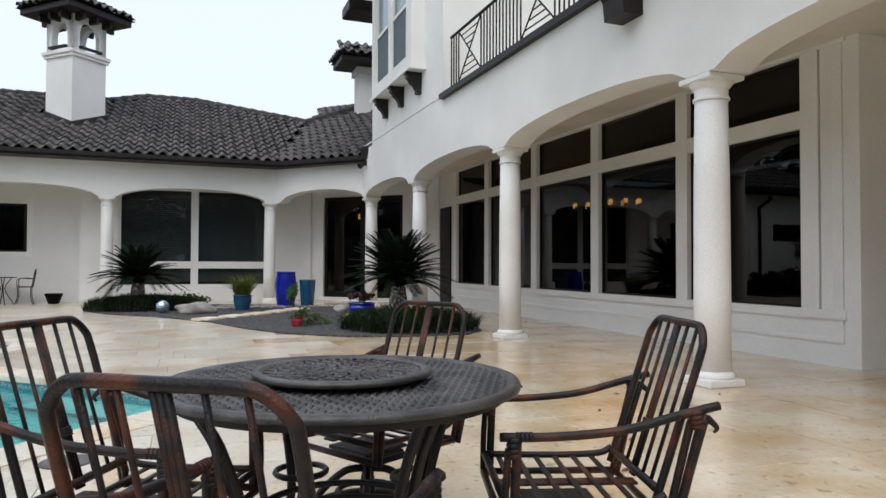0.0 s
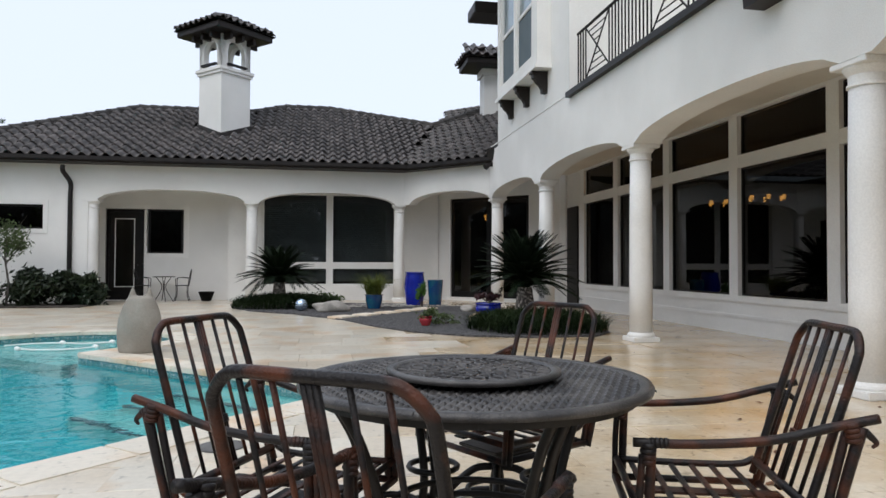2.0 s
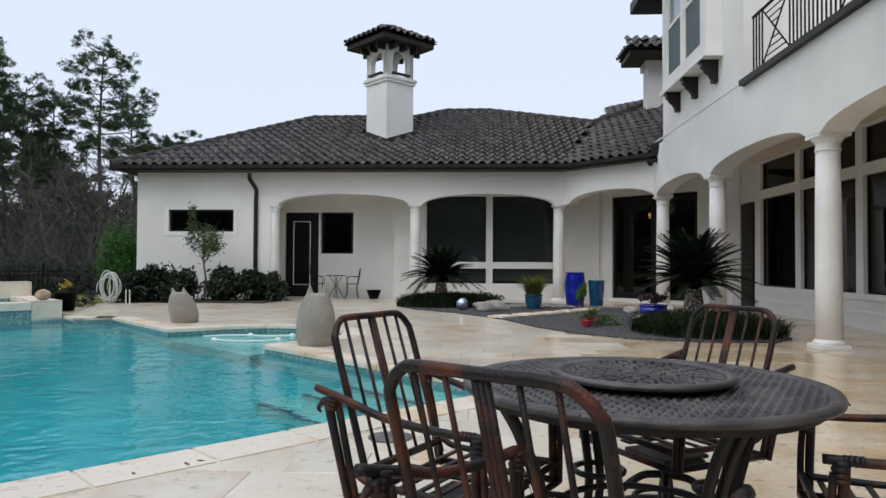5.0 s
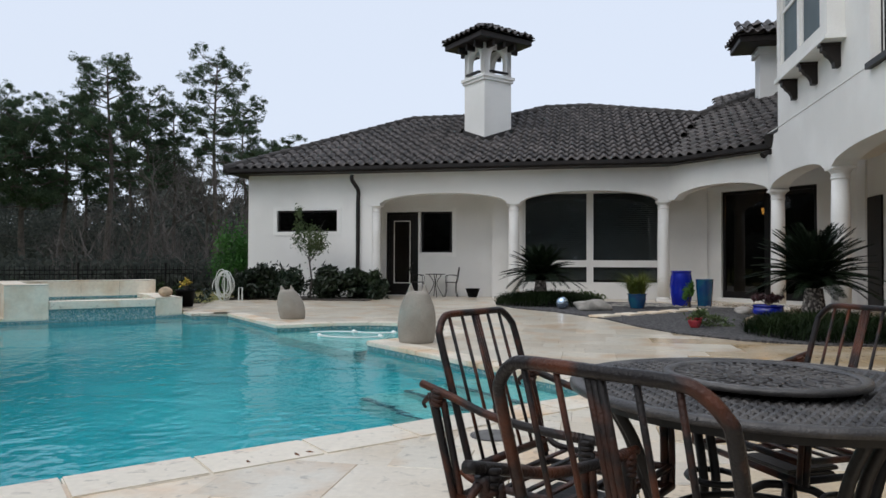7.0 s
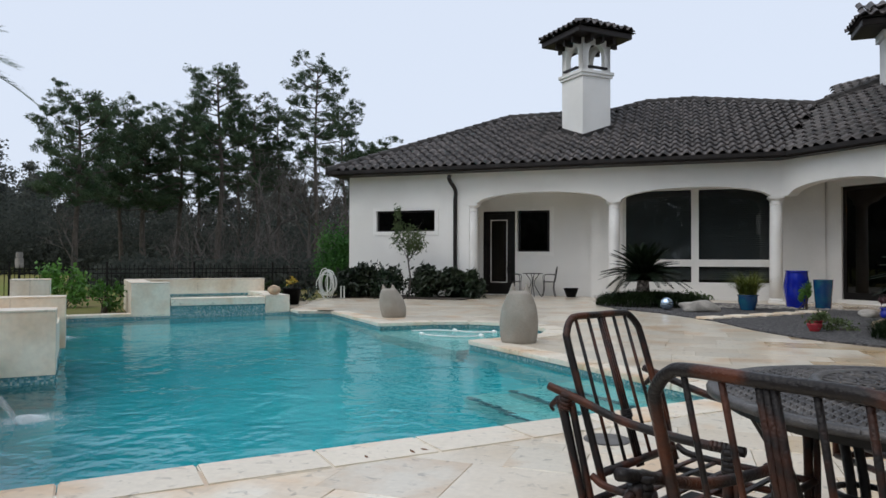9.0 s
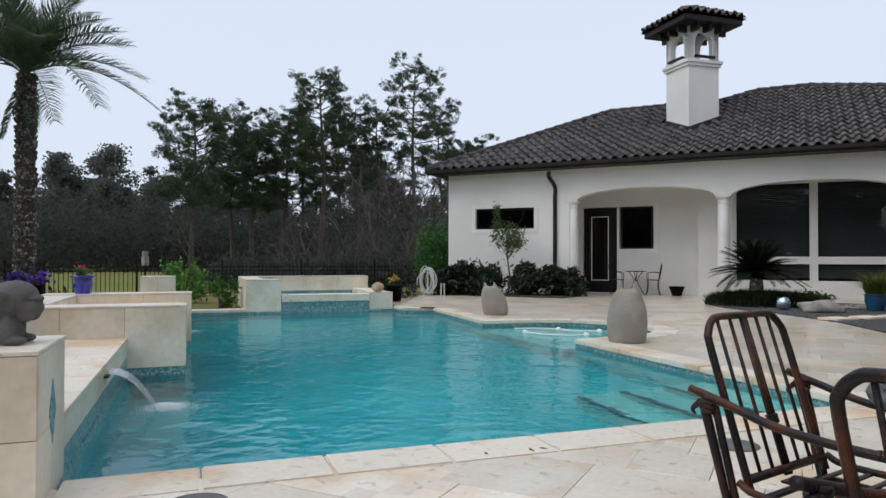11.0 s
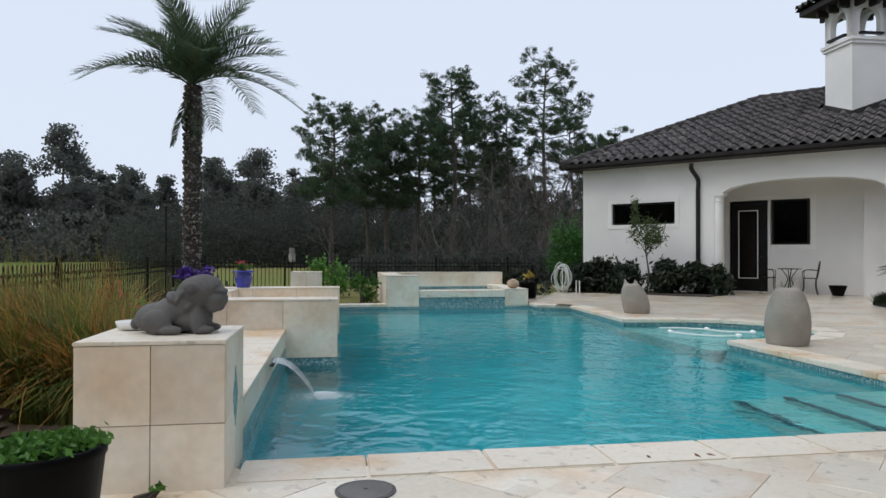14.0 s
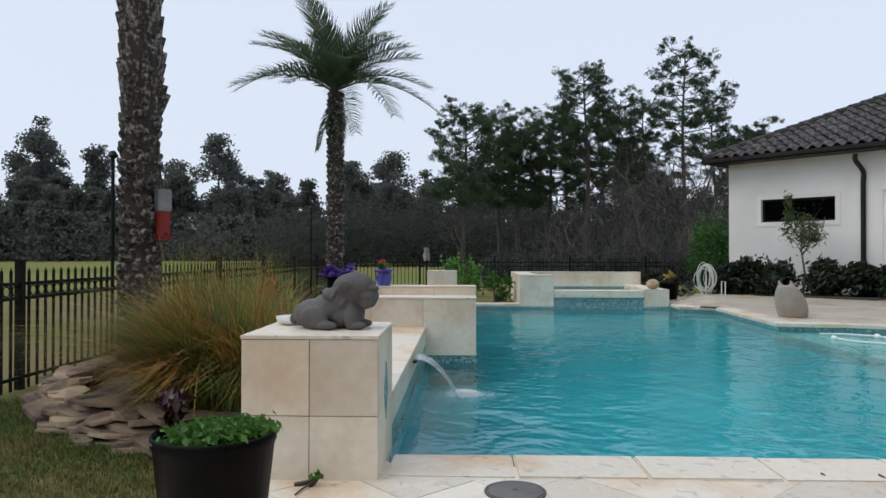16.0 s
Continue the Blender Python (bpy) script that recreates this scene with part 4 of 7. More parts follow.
for v0, v1 in ((4.12, 7.58), (10.15, 13.3)):
    part("low_wall", box(-1.48, -0.845, v0, v1, -0.06, 0.25, m=POOLM), SLAB, pool_wall)
    nn = round((v1 - v0) / 0.6)
    for k in range(nn):
        a, b = v0 + (v1 - v0) * k / nn, v0 + (v1 - v0) * (k + 1) / nn
        part("cap_slab", box(-1.5, -0.83, a + 0.002, b - 0.002, 0.25, 0.285, m=POOLM, bevel=0.003), COPING, pool_wall)
        part("face_slab", box(-0.845, -0.832, a + 0.002, b - 0.002, 0.10, 0.248, m=POOLM), SLAB, pool_wall)
    part("mosaic_face", box(-0.845, -0.834, v0, v1, -0.30, 0.098, m=POOLM), MOSAIC, pool_wall, "teal and white glass mosaic")
bm = bmesh.new()
dv = [bm.verts.new(POOLM @ Vector((-0.826, 3.79 + a, 0.36 + b))) for a, b in ((-0.075, 0), (0, -0.15), (0.075, 0), (0, 0.15))]
bm.faces.new(dv)
r = bmesh.ops.extrude_face_region(bm, geom=bm.faces[:])
bmesh.ops.translate(bm, verts=[q for q in r["geom"] if isinstance(q, bmesh.types.BMVert)], vec=POOLM @ Vector((-0.008, 0, 0)))
part("mosaic_diamond", bm, MOSAIC, pool_wall, "diamond of teal mosaic set in the pedestal")

FOAM = material("falling_water", (0.75, 0.82, 0.84), 0.15, (0.6, 0.7, 0.73), 20.0, 0.3)
FALL = glass("thin_water", (0.86, 0.93, 0.95), 0.08, 0.5, 1.33)
fn_, fl_ = FALL.node_tree.nodes, FALL.node_tree.links
df, m3 = fn_.new("ShaderNodeBsdfDiffuse"), fn_.new("ShaderNodeMixShader")
df.inputs[0].default_value = (0.85, 0.9, 0.92, 1)
m3.inputs[0].default_value = 0.22
fl_.new(fn_["Material Output"].inputs[0].links[0].from_socket, m3.inputs[1])
fl_.new(df.outputs[0], m3.inputs[2])
fl_.new(m3.outputs[0], fn_["Material Output"].inputs[0])


def spout(v):
    s = tagged(thing("waterfall", "sheet of water arching from the low wall into the pool", "waterfall"), group="pool spouts")
    bm = bmesh.new()
    rows = []
    for k in range(13):
        t = k / 12
        x, z = -0.83 + 0.36 * t, 0.215 + 0.05 * t - 0.37 * t * t
        rows.append([bm.verts.new(POOLM @ Vector((x, v + (j / 12 - 0.5) * (0.30 - 0.06 * t), z + 0.006 * math.sin(j * 2.4)))) for j in range(13)])
    for a, b in zip(rows, rows[1:]):
        for j in range(12):
            bm.faces.new((a[j], a[j + 1], b[j + 1], b[j]))
    part("sheet", bm, FALL, s, smooth=True)
    part("lip", box(-0.84, -0.80, v - 0.17, v + 0.17, 0.19, 0.205, m=POOLM), GUTTER, s)
    rnd = random.Random(int(v * 10))
    vs, fs = [], []
    for _ in range(6500):
        a, rr = rnd.uniform(0, 6.283), abs(rnd.gauss(0, 0.05)) if rnd.random() < 0.7 else abs(rnd.gauss(0, 0.13))
        u_, v_ = -0.42 + rr * math.cos(a) * 1.3, v + rr * math.sin(a) * 1.1
        x, y_ = uv(u_, v_)
        q = rnd.uniform(0.0010, 0.0036)
        h = LEVEL + max(0, 0.05 - rr * 0.2) * rnd.random()
        b0 = len(vs)
        vs += [(x - q, y_ - q, h), (x + q, y_ - q, h), (x, y_ + q, h), (x, y_, h + q * 1.2)]
        fs += [(b0, b0 + 1, b0 + 3), (b0 + 1, b0 + 2, b0 + 3), (b0 + 2, b0, b0 + 3)]
    tagged(raw("froth", vs, fs, FOAM, s, "white froth where the water falls"), kind="stuff")
    return s


for v in (5.9, 11.8):
    spout(v)

spa = tagged(thing("spa", "raised spa with cream stone walls and mosaic spillway", "spa"), kind="structure")
clad("post", 0.79, 1.51, 14.95, 15.6, -0.06, 0.62, parent=spa, cols=(0.72, 0.65), rowh=0.7)
clad("post", 3.43, 3.96, 14.95, 15.5, -0.06, 0.32, parent=spa, cols=(0.55, 0.55), rowh=0.4)
clad("side_wall", 0.79, 1.2, 15.6, 17.3, -0.06, 0.62, parent=spa, cols=(0.4, 0.85), rowh=0.7)
clad("back_wall", 0.79, 3.96, 17.3, 17.7, -0.06, 0.63, parent=spa, cols=(0.8, 0.4), rowh=0.7)
clad("side_wall", 3.55, 3.96, 15.5, 17.3, -0.06, 0.32, parent=spa, cols=(0.4, 0.6), rowh=0.4)
part("spill_wall", box(1.51, 3.43, 14.97, 15.4, -0.3, 0.14, m=POOLM), MOSAIC, spa, "teal mosaic spillway")
part("spill_slab", box(1.52, 3.42, 14.93, 15.4, 0.142, 0.29, m=POOLM, bevel=0.006), COPING, spa)
part("spa_floor", box(1.2, 3.55, 15.4, 17.3, -0.4, -0.2, m=POOLM), SHELF, spa)
wb = box(1.2, 3.55, 15.4, 17.3, 0.2, 0.24, m=POOLM)
part("spa_water", wb, WATER, spa).visible_shadow = False
part("back_mosaic", box(1.2, 3.55, 17.285, 17.299, 0.1, 0.275, m=POOLM), MOSAIC, spa)

# coping stones along the edges
coping = tagged(thing("coping", "pale travertine coping stones round the pool", "coping"), kind="structure")


def coping_run(a, b, w=0.33, out=1, step=0.6):
    a, b = Vector((*uv(*a), 0)), Vector((*uv(*b), 0))
    d = (b - a)
    n = max(1, round(d.length / step))
    ang = math.degrees(math.atan2(d.y, d.x))
    L = d.length / n
    rnd = random.Random(int(a.x * 100))
    for k in range(n):
        z = rnd.uniform(0.005, 0.009)
        part("coping_stone", box(k * L + 0.003, (k + 1) * L - 0.003, -w if out > 0 else -0.03, 0.03 if out > 0 else w, -0.05, z, bevel=0.008), COPING, coping, m=Matrix.Translation(a) @ pose(0, 0, 0, 0, 0, ang))


coping_run((-0.80, 3.85), (4.87, 3.85))
coping_run((4.52, 3.88), (4.56, 8.08))
for a, b in zip(pool_uv[2:12], pool_uv[3:13]):
    coping_run(a, b, step=0.45)
coping_run((4.62, 14.0), (4.0, 14.35))
coping_run((4.0, 14.35), (4.0, 14.95))
coping_run((0.79, 14.95), (-0.83, 14.95))


def disc_lid(x, y, r=0.125):
    s = thing("skimmer_lid", "round grey plastic skimmer lid in the paving", "lid", pose(x, y, 0), "skimmer lids")
    part("ring", lathe([(r + 0.014, -0.02), (r + 0.014, 0.006), (r, 0.008)], 32, cap=False), PEWTER, s)
    part("lid", lathe([(r - 0.002, -0.02), (r - 0.002, 0.008), (r * 0.5, 0.010), (0.012, 0.010), (0.010, 0.006)], 32), material("grey_plastic_lid", (0.13, 0.125, 0.12), 0.6, (0.10, 0.095, 0.09), 8.0, 0.1), s)


disc_lid(-2.57, 2.13)
disc_lid(-0.55, 4.25)

# ---- garden furniture ----


def rod(points, r, mat, parent, name, n=6, label="", seg=10, **kw):
    return part(name, tube(curve_points(points, n) if len(points) > 2 else points, r, seg, **kw), mat, parent, label, True)


def wrap(p, r, mat, parent, axis=(0, 0, 1), h=0.05):
    """A binding of cord round a joint."""
    bm = bmesh.new()
    q = Vector(axis).to_track_quat("Z", "Y").to_matrix().to_4x4()
    m = Matrix.Translation(p) @ q
    for k in range(4):
        lathe([(r * 0.8, -h / 2 + k * h / 4), (r * 0.93, -h / 2 + (k + 0.3) * h / 4), (r * 0.93, -h / 2 + (k + 0.7) * h / 4), (r * 0.8, -h / 2 + (k + 1) * h / 4)], 12, bm, m)
    return part("binding", bm, mat, parent, "", True)


def chair():
    """Origin on the floor below the seat's middle; it faces +x. Bamboo look, cast metal."""
    c = thing("patio_chair", "weathered bronze metal patio chair with slatted back", "chair", group="chairs round the table")
    W, TOPZ, TX, BX_ = 0.225, 0.885, -0.40, -0.245
    # back hoop, leaning
    def bp(y, z):
        t = (z - 0.40) / (TOPZ - 0.40)
        return (BX_ + (TX - BX_) * t, y, z)
    R = 0.085
    hoop = [bp(-W, 0.36), bp(-W, 0.6), bp(-W, TOPZ - R)]
    hoop += [bp(-W + R - R * math.cos(a), TOPZ - R + R * math.sin(a)) for a in (0.5, 1.05)]
    hoop += [bp(-W + R, TOPZ), bp(0, TOPZ), bp(W - R, TOPZ)]
    hoop += [bp(W - R + R * math.sin(a), TOPZ - R + R * math.cos(a)) for a in (0.5, 1.05)]
    hoop += [bp(W, TOPZ - R), bp(W, 0.6), bp(W, 0.36)]
    rod(hoop, 0.0128, BRONZE, c, "back_frame", 5)
    for y in (-0.15, -0.078, 0.078, 0.15):
        rod([bp(y, 0.40), bp(y, TOPZ - 0.005)], 0.0062, BRONZE, c, "back_slat")
    for y in (-0.0125, 0.0, 0.0125):
        rod([bp(y, 0.38), bp(y, TOPZ - 0.005)], 0.0075, BRONZE, c, "back_rod")
    wrap(bp(0, 0.55), 0.022, BRONZE, c, (TX - BX_, 0, 0.5), 0.03)
    rod([bp(-W, 0.40), bp(W, 0.40)], 0.014, BRONZE, c, "back_rail")
    for s in (-1, 1):
        y = s * 0.285
        # arm: a rod dipping from behind the back to the front
        arm_ = rod([(-0.40, y * 1.02, 0.665), (-0.28, y, 0.635), (-0.12, y, 0.595), (0.08, y, 0.578), (0.24, y, 0.578)], 0.0135, BRONZE, c, "armrest")
        back_ = rod([(-0.36, y, 0.64), (-0.32, y, 0.5), (-0.27, y * 0.97, 0.30)], 0.016, BRONZE, c, "arm_post", taper=0.013)
        rod([(-0.325, y * 0.95, 0.62), (-0.295, y * 0.95, 0.5), (-0.25, y * 0.92, 0.30)], 0.012, BRONZE, c, "arm_post")
        wrap((-0.335, y, 0.625), 0.024, BRONZE, back_, (0.2, 0, 1), 0.055)
        rod([(-0.37, y, 0.625), (-0.395, y, 0.60), (-0.385, y, 0.585)], 0.011, BRONZE, c, "leaf_curl", taper=0.004)
        front_ = rod([(0.19, y, 0.57), (0.195, y, 0.45), (0.20, y * 0.97, 0.30)], 0.0145, BRONZE, c, "front_post")
        rod([(0.215, y, 0.545), (0.222, y, 0.45), (0.225, y * 0.97, 0.31)], 0.011, BRONZE, c, "front_post")
        wrap((0.2, y, 0.548), 0.024, BRONZE, front_, (0, 0, 1), 0.06)
        wrap((0.17, y, 0.578), 0.0165, BRONZE, arm_, (1, 0, 0), 0.05)
        # side rail of the seat
        rod([(-0.25, y * 0.93, 0.40), (-0.19, y * 0.93, 0.378), (0.0, y * 0.93, 0.375), (0.22, y * 0.93, 0.38)], 0.012, BRONZE, c, "seat_rail")
        rod([(-0.26, y * 0.95, 0.315), (0.22, y * 0.95, 0.315)], 0.0125, BRONZE, c, "lower_rail")
    for x in (-0.26, 0.225):
        rod([(x, -0.27, 0.315), (x, 0.27, 0.315)], 0.0125, BRONZE, c, "lower_rail")
    rod([(0.22, -0.265, 0.38), (0.22, 0.265, 0.38)], 0.012, BRONZE, c, "seat_rail")
    for k in range(6):
        x = -0.17 + k * 0.068
        part("seat_slat", box(x - 0.010, x + 0.010, -0.265, 0.265, 0.366, 0.374, bevel=0.002), BRONZE, c)
    part("seat_strap", box(-0.25, 0.22, -0.03, 0.03, 0.355, 0.363, bevel=0.002), BRONZE, c)
    # swivel base
    part("swivel_plate", box(-0.12, 0.12, -0.12, 0.12, 0.285, 0.30, bevel=0.004), BLACKLEG, c)
    part("spring_box", box(-0.09, 0.09, -0.14, 0.14, 0.26, 0.285, bevel=0.008), BLACKLEG, c)
    part("stem", lathe([(0.035, 0.10), (0.032, 0.14), (0.026, 0.18), (0.028, 0.26)], 16), BLACKLEG, c, smooth=True)
    for k in range(4):
        a = math.pi / 4 + k * math.pi / 2
        rod([(0.02 * math.cos(a), 0.02 * math.sin(a), 0.20), (0.10 * math.cos(a), 0.10 * math.sin(a), 0.185), (0.19 * math.cos(a), 0.19 * math.sin(a), 0.11), (0.255 * math.cos(a), 0.255 * math.sin(a), 0.022)], 0.016, BLACKLEG, c, "base_leg")
    ring = [(0.255 * math.cos(2 * math.pi * k / 28), 0.255 * math.sin(2 * math.pi * k / 28), 0.018) for k in range(28)]
    part("base_ring", tube(ring, 0.016, 8, closed=True), BLACKLEG, c, smooth=True)
    ring = [(0.13 * math.cos(2 * math.pi * k / 20), 0.13 * math.sin(2 * math.pi * k / 20), 0.10) for k in range(20)]
    part("base_ring", tube(ring, 0.012, 8, closed=True), BLACKLEG, c, smooth=True)
    return c


def chair_pose(top, facing):
    """From the plan place of the back's top middle and the way that the chair faces."""
    f = Vector((*facing, 0)).normalized()
    o = Vector((*top, 0)) + f * 0.40
    return Matrix.Translation(o) @ Matrix.Rotation(math.atan2(f.y, f.x), 4, "Z")


CHAIRS = [((0.0, 1.215), (0.56, 0.83)), ((-0.40, 2.52), (0.88, -0.47)), ((1.13, 3.14), (-0.88, -0.48)), ((1.58, 1.93), (-0.95, 0.30))]
ch = chair()
ch.matrix_basis = chair_pose(*CHAIRS[0])
for q in CHAIRS[1:]:
    copy_thing(ch, chair_pose(*q))

TC, TR, TZ = (0.52, 2.27), 0.575, 0.70
table = thing("patio_table", "round dark pewter cast metal table with woven top", "table", pose(*TC, 0, 0, 0, 62))
part("rim", lathe([(TR - 0.045, TZ - 0.004), (TR - 0.03, TZ + 0.004), (TR - 0.006, TZ + 0.003), (TR, TZ - 0.008), (TR - 0.002, TZ - 0.020), (TR - 0.02, TZ - 0.024), (TR - 0.05, TZ - 0.016)], 72, cap=False), PEWTER, table, smooth=True)
# woven top: two sets of bars that pass over and under
vs, fs = [], []
pitch = 0.026


def weave(flip):
    n = int(TR / pitch)
    for i in range(-n, n + 1):
        o = i * pitch
        h = math.sqrt(max(0, (TR - 0.03) ** 2 - o * o))
        k = int(h / pitch)
        prev = None
        for j in range(-k * 2 - 1, k * 2 + 2):
            a = max(-h, min(h, j * pitch / 2))
            z = TZ - 0.008 + 0.0065 * math.cos(math.pi * (j / 2 + i)) * (1 if flip else -1)
            w = 0.0078
            pts = [(a, o - w, z - 0.012), (a, o - w, z - 0.002), (a, o, z + 0.0035), (a, o + w, z - 0.002), (a, o + w, z - 0.012)]
            if flip:
                pts = [(y, x, zz) for x, y, zz in pts]
            b0 = len(vs)
            vs.extend(pts)
            if prev is not None:
                for q_ in range(4):
                    fs.append((prev + q_, b0 + q_, b0 + q_ + 1, prev + q_ + 1))
            prev = b0


weave(False)
weave(True)
tagged(raw("woven_top", vs, fs, PEWTER, table, "basket-woven cast metal top"), kind="stuff")
part("under_ring", lathe([(TR - 0.05, TZ - 0.05), (TR - 0.05, TZ - 0.02), (TR - 0.07, TZ - 0.02), (TR - 0.07, TZ - 0.05)], 60, cap=False), BLACKLEG, table)
for k in range(4):
    a = math.pi / 4 + k * math.pi / 2
    ca, sa = math.cos(a), math.sin(a)
    for s in (-0.022, 0.022):
        rod([(0.47 * ca - s * sa, 0.47 * sa + s * ca, TZ - 0.05), (0.40 * ca - s * sa, 0.40 * sa + s * ca, 0.52), (0.33 * ca - s * sa, 0.33 * sa + s * ca, 0.28), (0.40 * ca - s * sa, 0.40 * sa + s * ca, 0.10), (0.50 * ca - s * sa, 0.50 * sa + s * ca, 0.015)], 0.016, BLACKLEG, table, "leg")
    part("foot_cap", lathe([(0.012, -0.03), (0.016, -0.01), (0.016, 0.0)], 12), BLACKLEG, table, m=pose(0.44 * math.cos(a + 0.8), 0.44 * math.sin(a + 0.8), TZ - 0.03))
    lp = [(0.30 * ca + 0.09 * math.cos(t_), 0.30 * sa + 0.09 * math.sin(t_), 0.33) for t_ in [2 * math.pi * q / 16 for q in range(16)]]
    part("scroll_ring", tube(lp, 0.011, 8, closed=True), BLACKLEG, table, smooth=True)
part("stretcher_ring", tube([(0.27 * math.cos(2 * math.pi * k / 32), 0.27 * math.sin(2 * math.pi * k / 32), 0.28) for k in range(32)], 0.012, 8, closed=True), BLACKLEG, table, smooth=True)
part("stretcher_ring", tube([(0.36 * math.cos(2 * math.pi * k / 32), 0.36 * math.sin(2 * math.pi * k / 32), 0.20) for k in range(32)], 0.012, 8, closed=True), BLACKLEG, table, smooth=True)

susan = thing("lazy_susan", "dark cast metal turntable with pierced floral top", "turntable", pose(*TC, TZ + 0.012))
SR = 0.285
part("tray_rim", lathe([(SR - 0.03, 0.0), (SR, 0.004), (SR + 0.004, 0.014), (SR, 0.022), (SR - 0.02, 0.024), (SR - 0.03, 0.018)], 64, cap=False), PEWTER, susan, smooth=True)
part("tray_bearing", lathe([(0.12, -0.010), (0.12, 0.004)], 32), BLACKLEG, susan)
part("tray_plate", lathe([(SR - 0.025, 0.004), (SR - 0.025, 0.008), (0.03, 0.010), (0.03, 0.004)], 64, cap=False), BLACKLEG, susan)
bm = bmesh.new()
for ring, (rr, cnt, q) in enumerate(((0.055, 6, 0.020), (0.098, 12, 0.020), (0.143, 16, 0.022), (0.19, 20, 0.024), (0.236, 24, 0.024))):
    for k in range(cnt):
        a = 2 * math.pi * (k + 0.5 * (ring % 2)) / cnt
        lp = [(rr * math.cos(a) + q * math.cos(t_) * math.cos(a) - q * 0.9 * math.sin(t_) * math.sin(a), rr * math.sin(a) + q * math.cos(t_) * math.sin(a) + q * 0.9 * math.sin(t_) * math.cos(a), 0.014) for t_ in [2 * math.pi * j / 10 for j in range(10)]]
        tube(lp, 0.0048, 6, bm, closed=True)
tagged(part("tray_tracery", bm, PEWTER, susan, "pierced floral tracery", True), kind="stuff")
part("tray_hub", lathe([(0.034, 0.006), (0.034, 0.02), (0.024, 0.021), (0.022, 0.008)], 24, cap=False), PEWTER, susan, smooth=True)

# ---- statues and pots ----


def statue(name, label, cat, blobs, mat, m, voxel=0.02, smooth=2):
    """One closed mesh: overlapping rounded masses fused into a single skin."""
    bm = bmesh.new()
    for (x, y, z), (a, b, c_), rot in blobs:
        r = bmesh.ops.create_uvsphere(bm, u_segments=20, v_segments=14, radius=1)
        bmesh.ops.transform(bm, matrix=pose(x, y, z, *rot) @ Matrix.Diagonal((a, b, c_, 1)), verts=r["verts"])
    ob = part(name, bm, mat, None, "", True, m)
    md = ob.modifiers.new("skin", "REMESH")
    md.mode, md.voxel_size, md.use_smooth_shade = "VOXEL", voxel, True
    sm = ob.modifiers.new("soft", "SMOOTH")
    sm.iterations = smooth
    return tagged(ob, label, cat)


o = (0, 0, 0)


def cat_statue(label, m, h, r, skew, mat):
    """A plain seated cat: a smooth bell with two pointed ears, one closed skin."""
    prof = [(0.0, 0.86), (0.05, 0.93), (0.2, 0.99), (0.35, 1.0), (0.5, 0.96), (0.62, 0.88), (0.72, 0.77), (0.79, 0.67), (0.84, 0.58), (0.87, 0.42), (0.875, 0.15)]
    bm = bmesh.new()
    lathe([(r * q, h * z) for z, q in prof], 40, bm)
    for sy in (-1, 1):
        lathe([(r * 0.26, h * 0.74), (r * 0.18, h * 0.88), (r * 0.10, h * 0.96), (r * 0.03, h * 1.02)], 14, bm, Matrix.Translation((0, sy * r * 0.36, 0)))
    for v in bm.verts:
        v.co.x *= 0.94
        v.co.y += skew * r * (v.co.z / h) ** 1.5
    ob = part("cat_statue", bm, mat, None, "", True, m)
    md = ob.modifiers.new("skin", "REMESH")
    md.mode, md.voxel_size, md.use_smooth_shade = "VOXEL", 0.014, True
    sm = ob.modifiers.new("soft", "SMOOTH")
    sm.iterations = 2
    return tagged(ob, label, "statue")


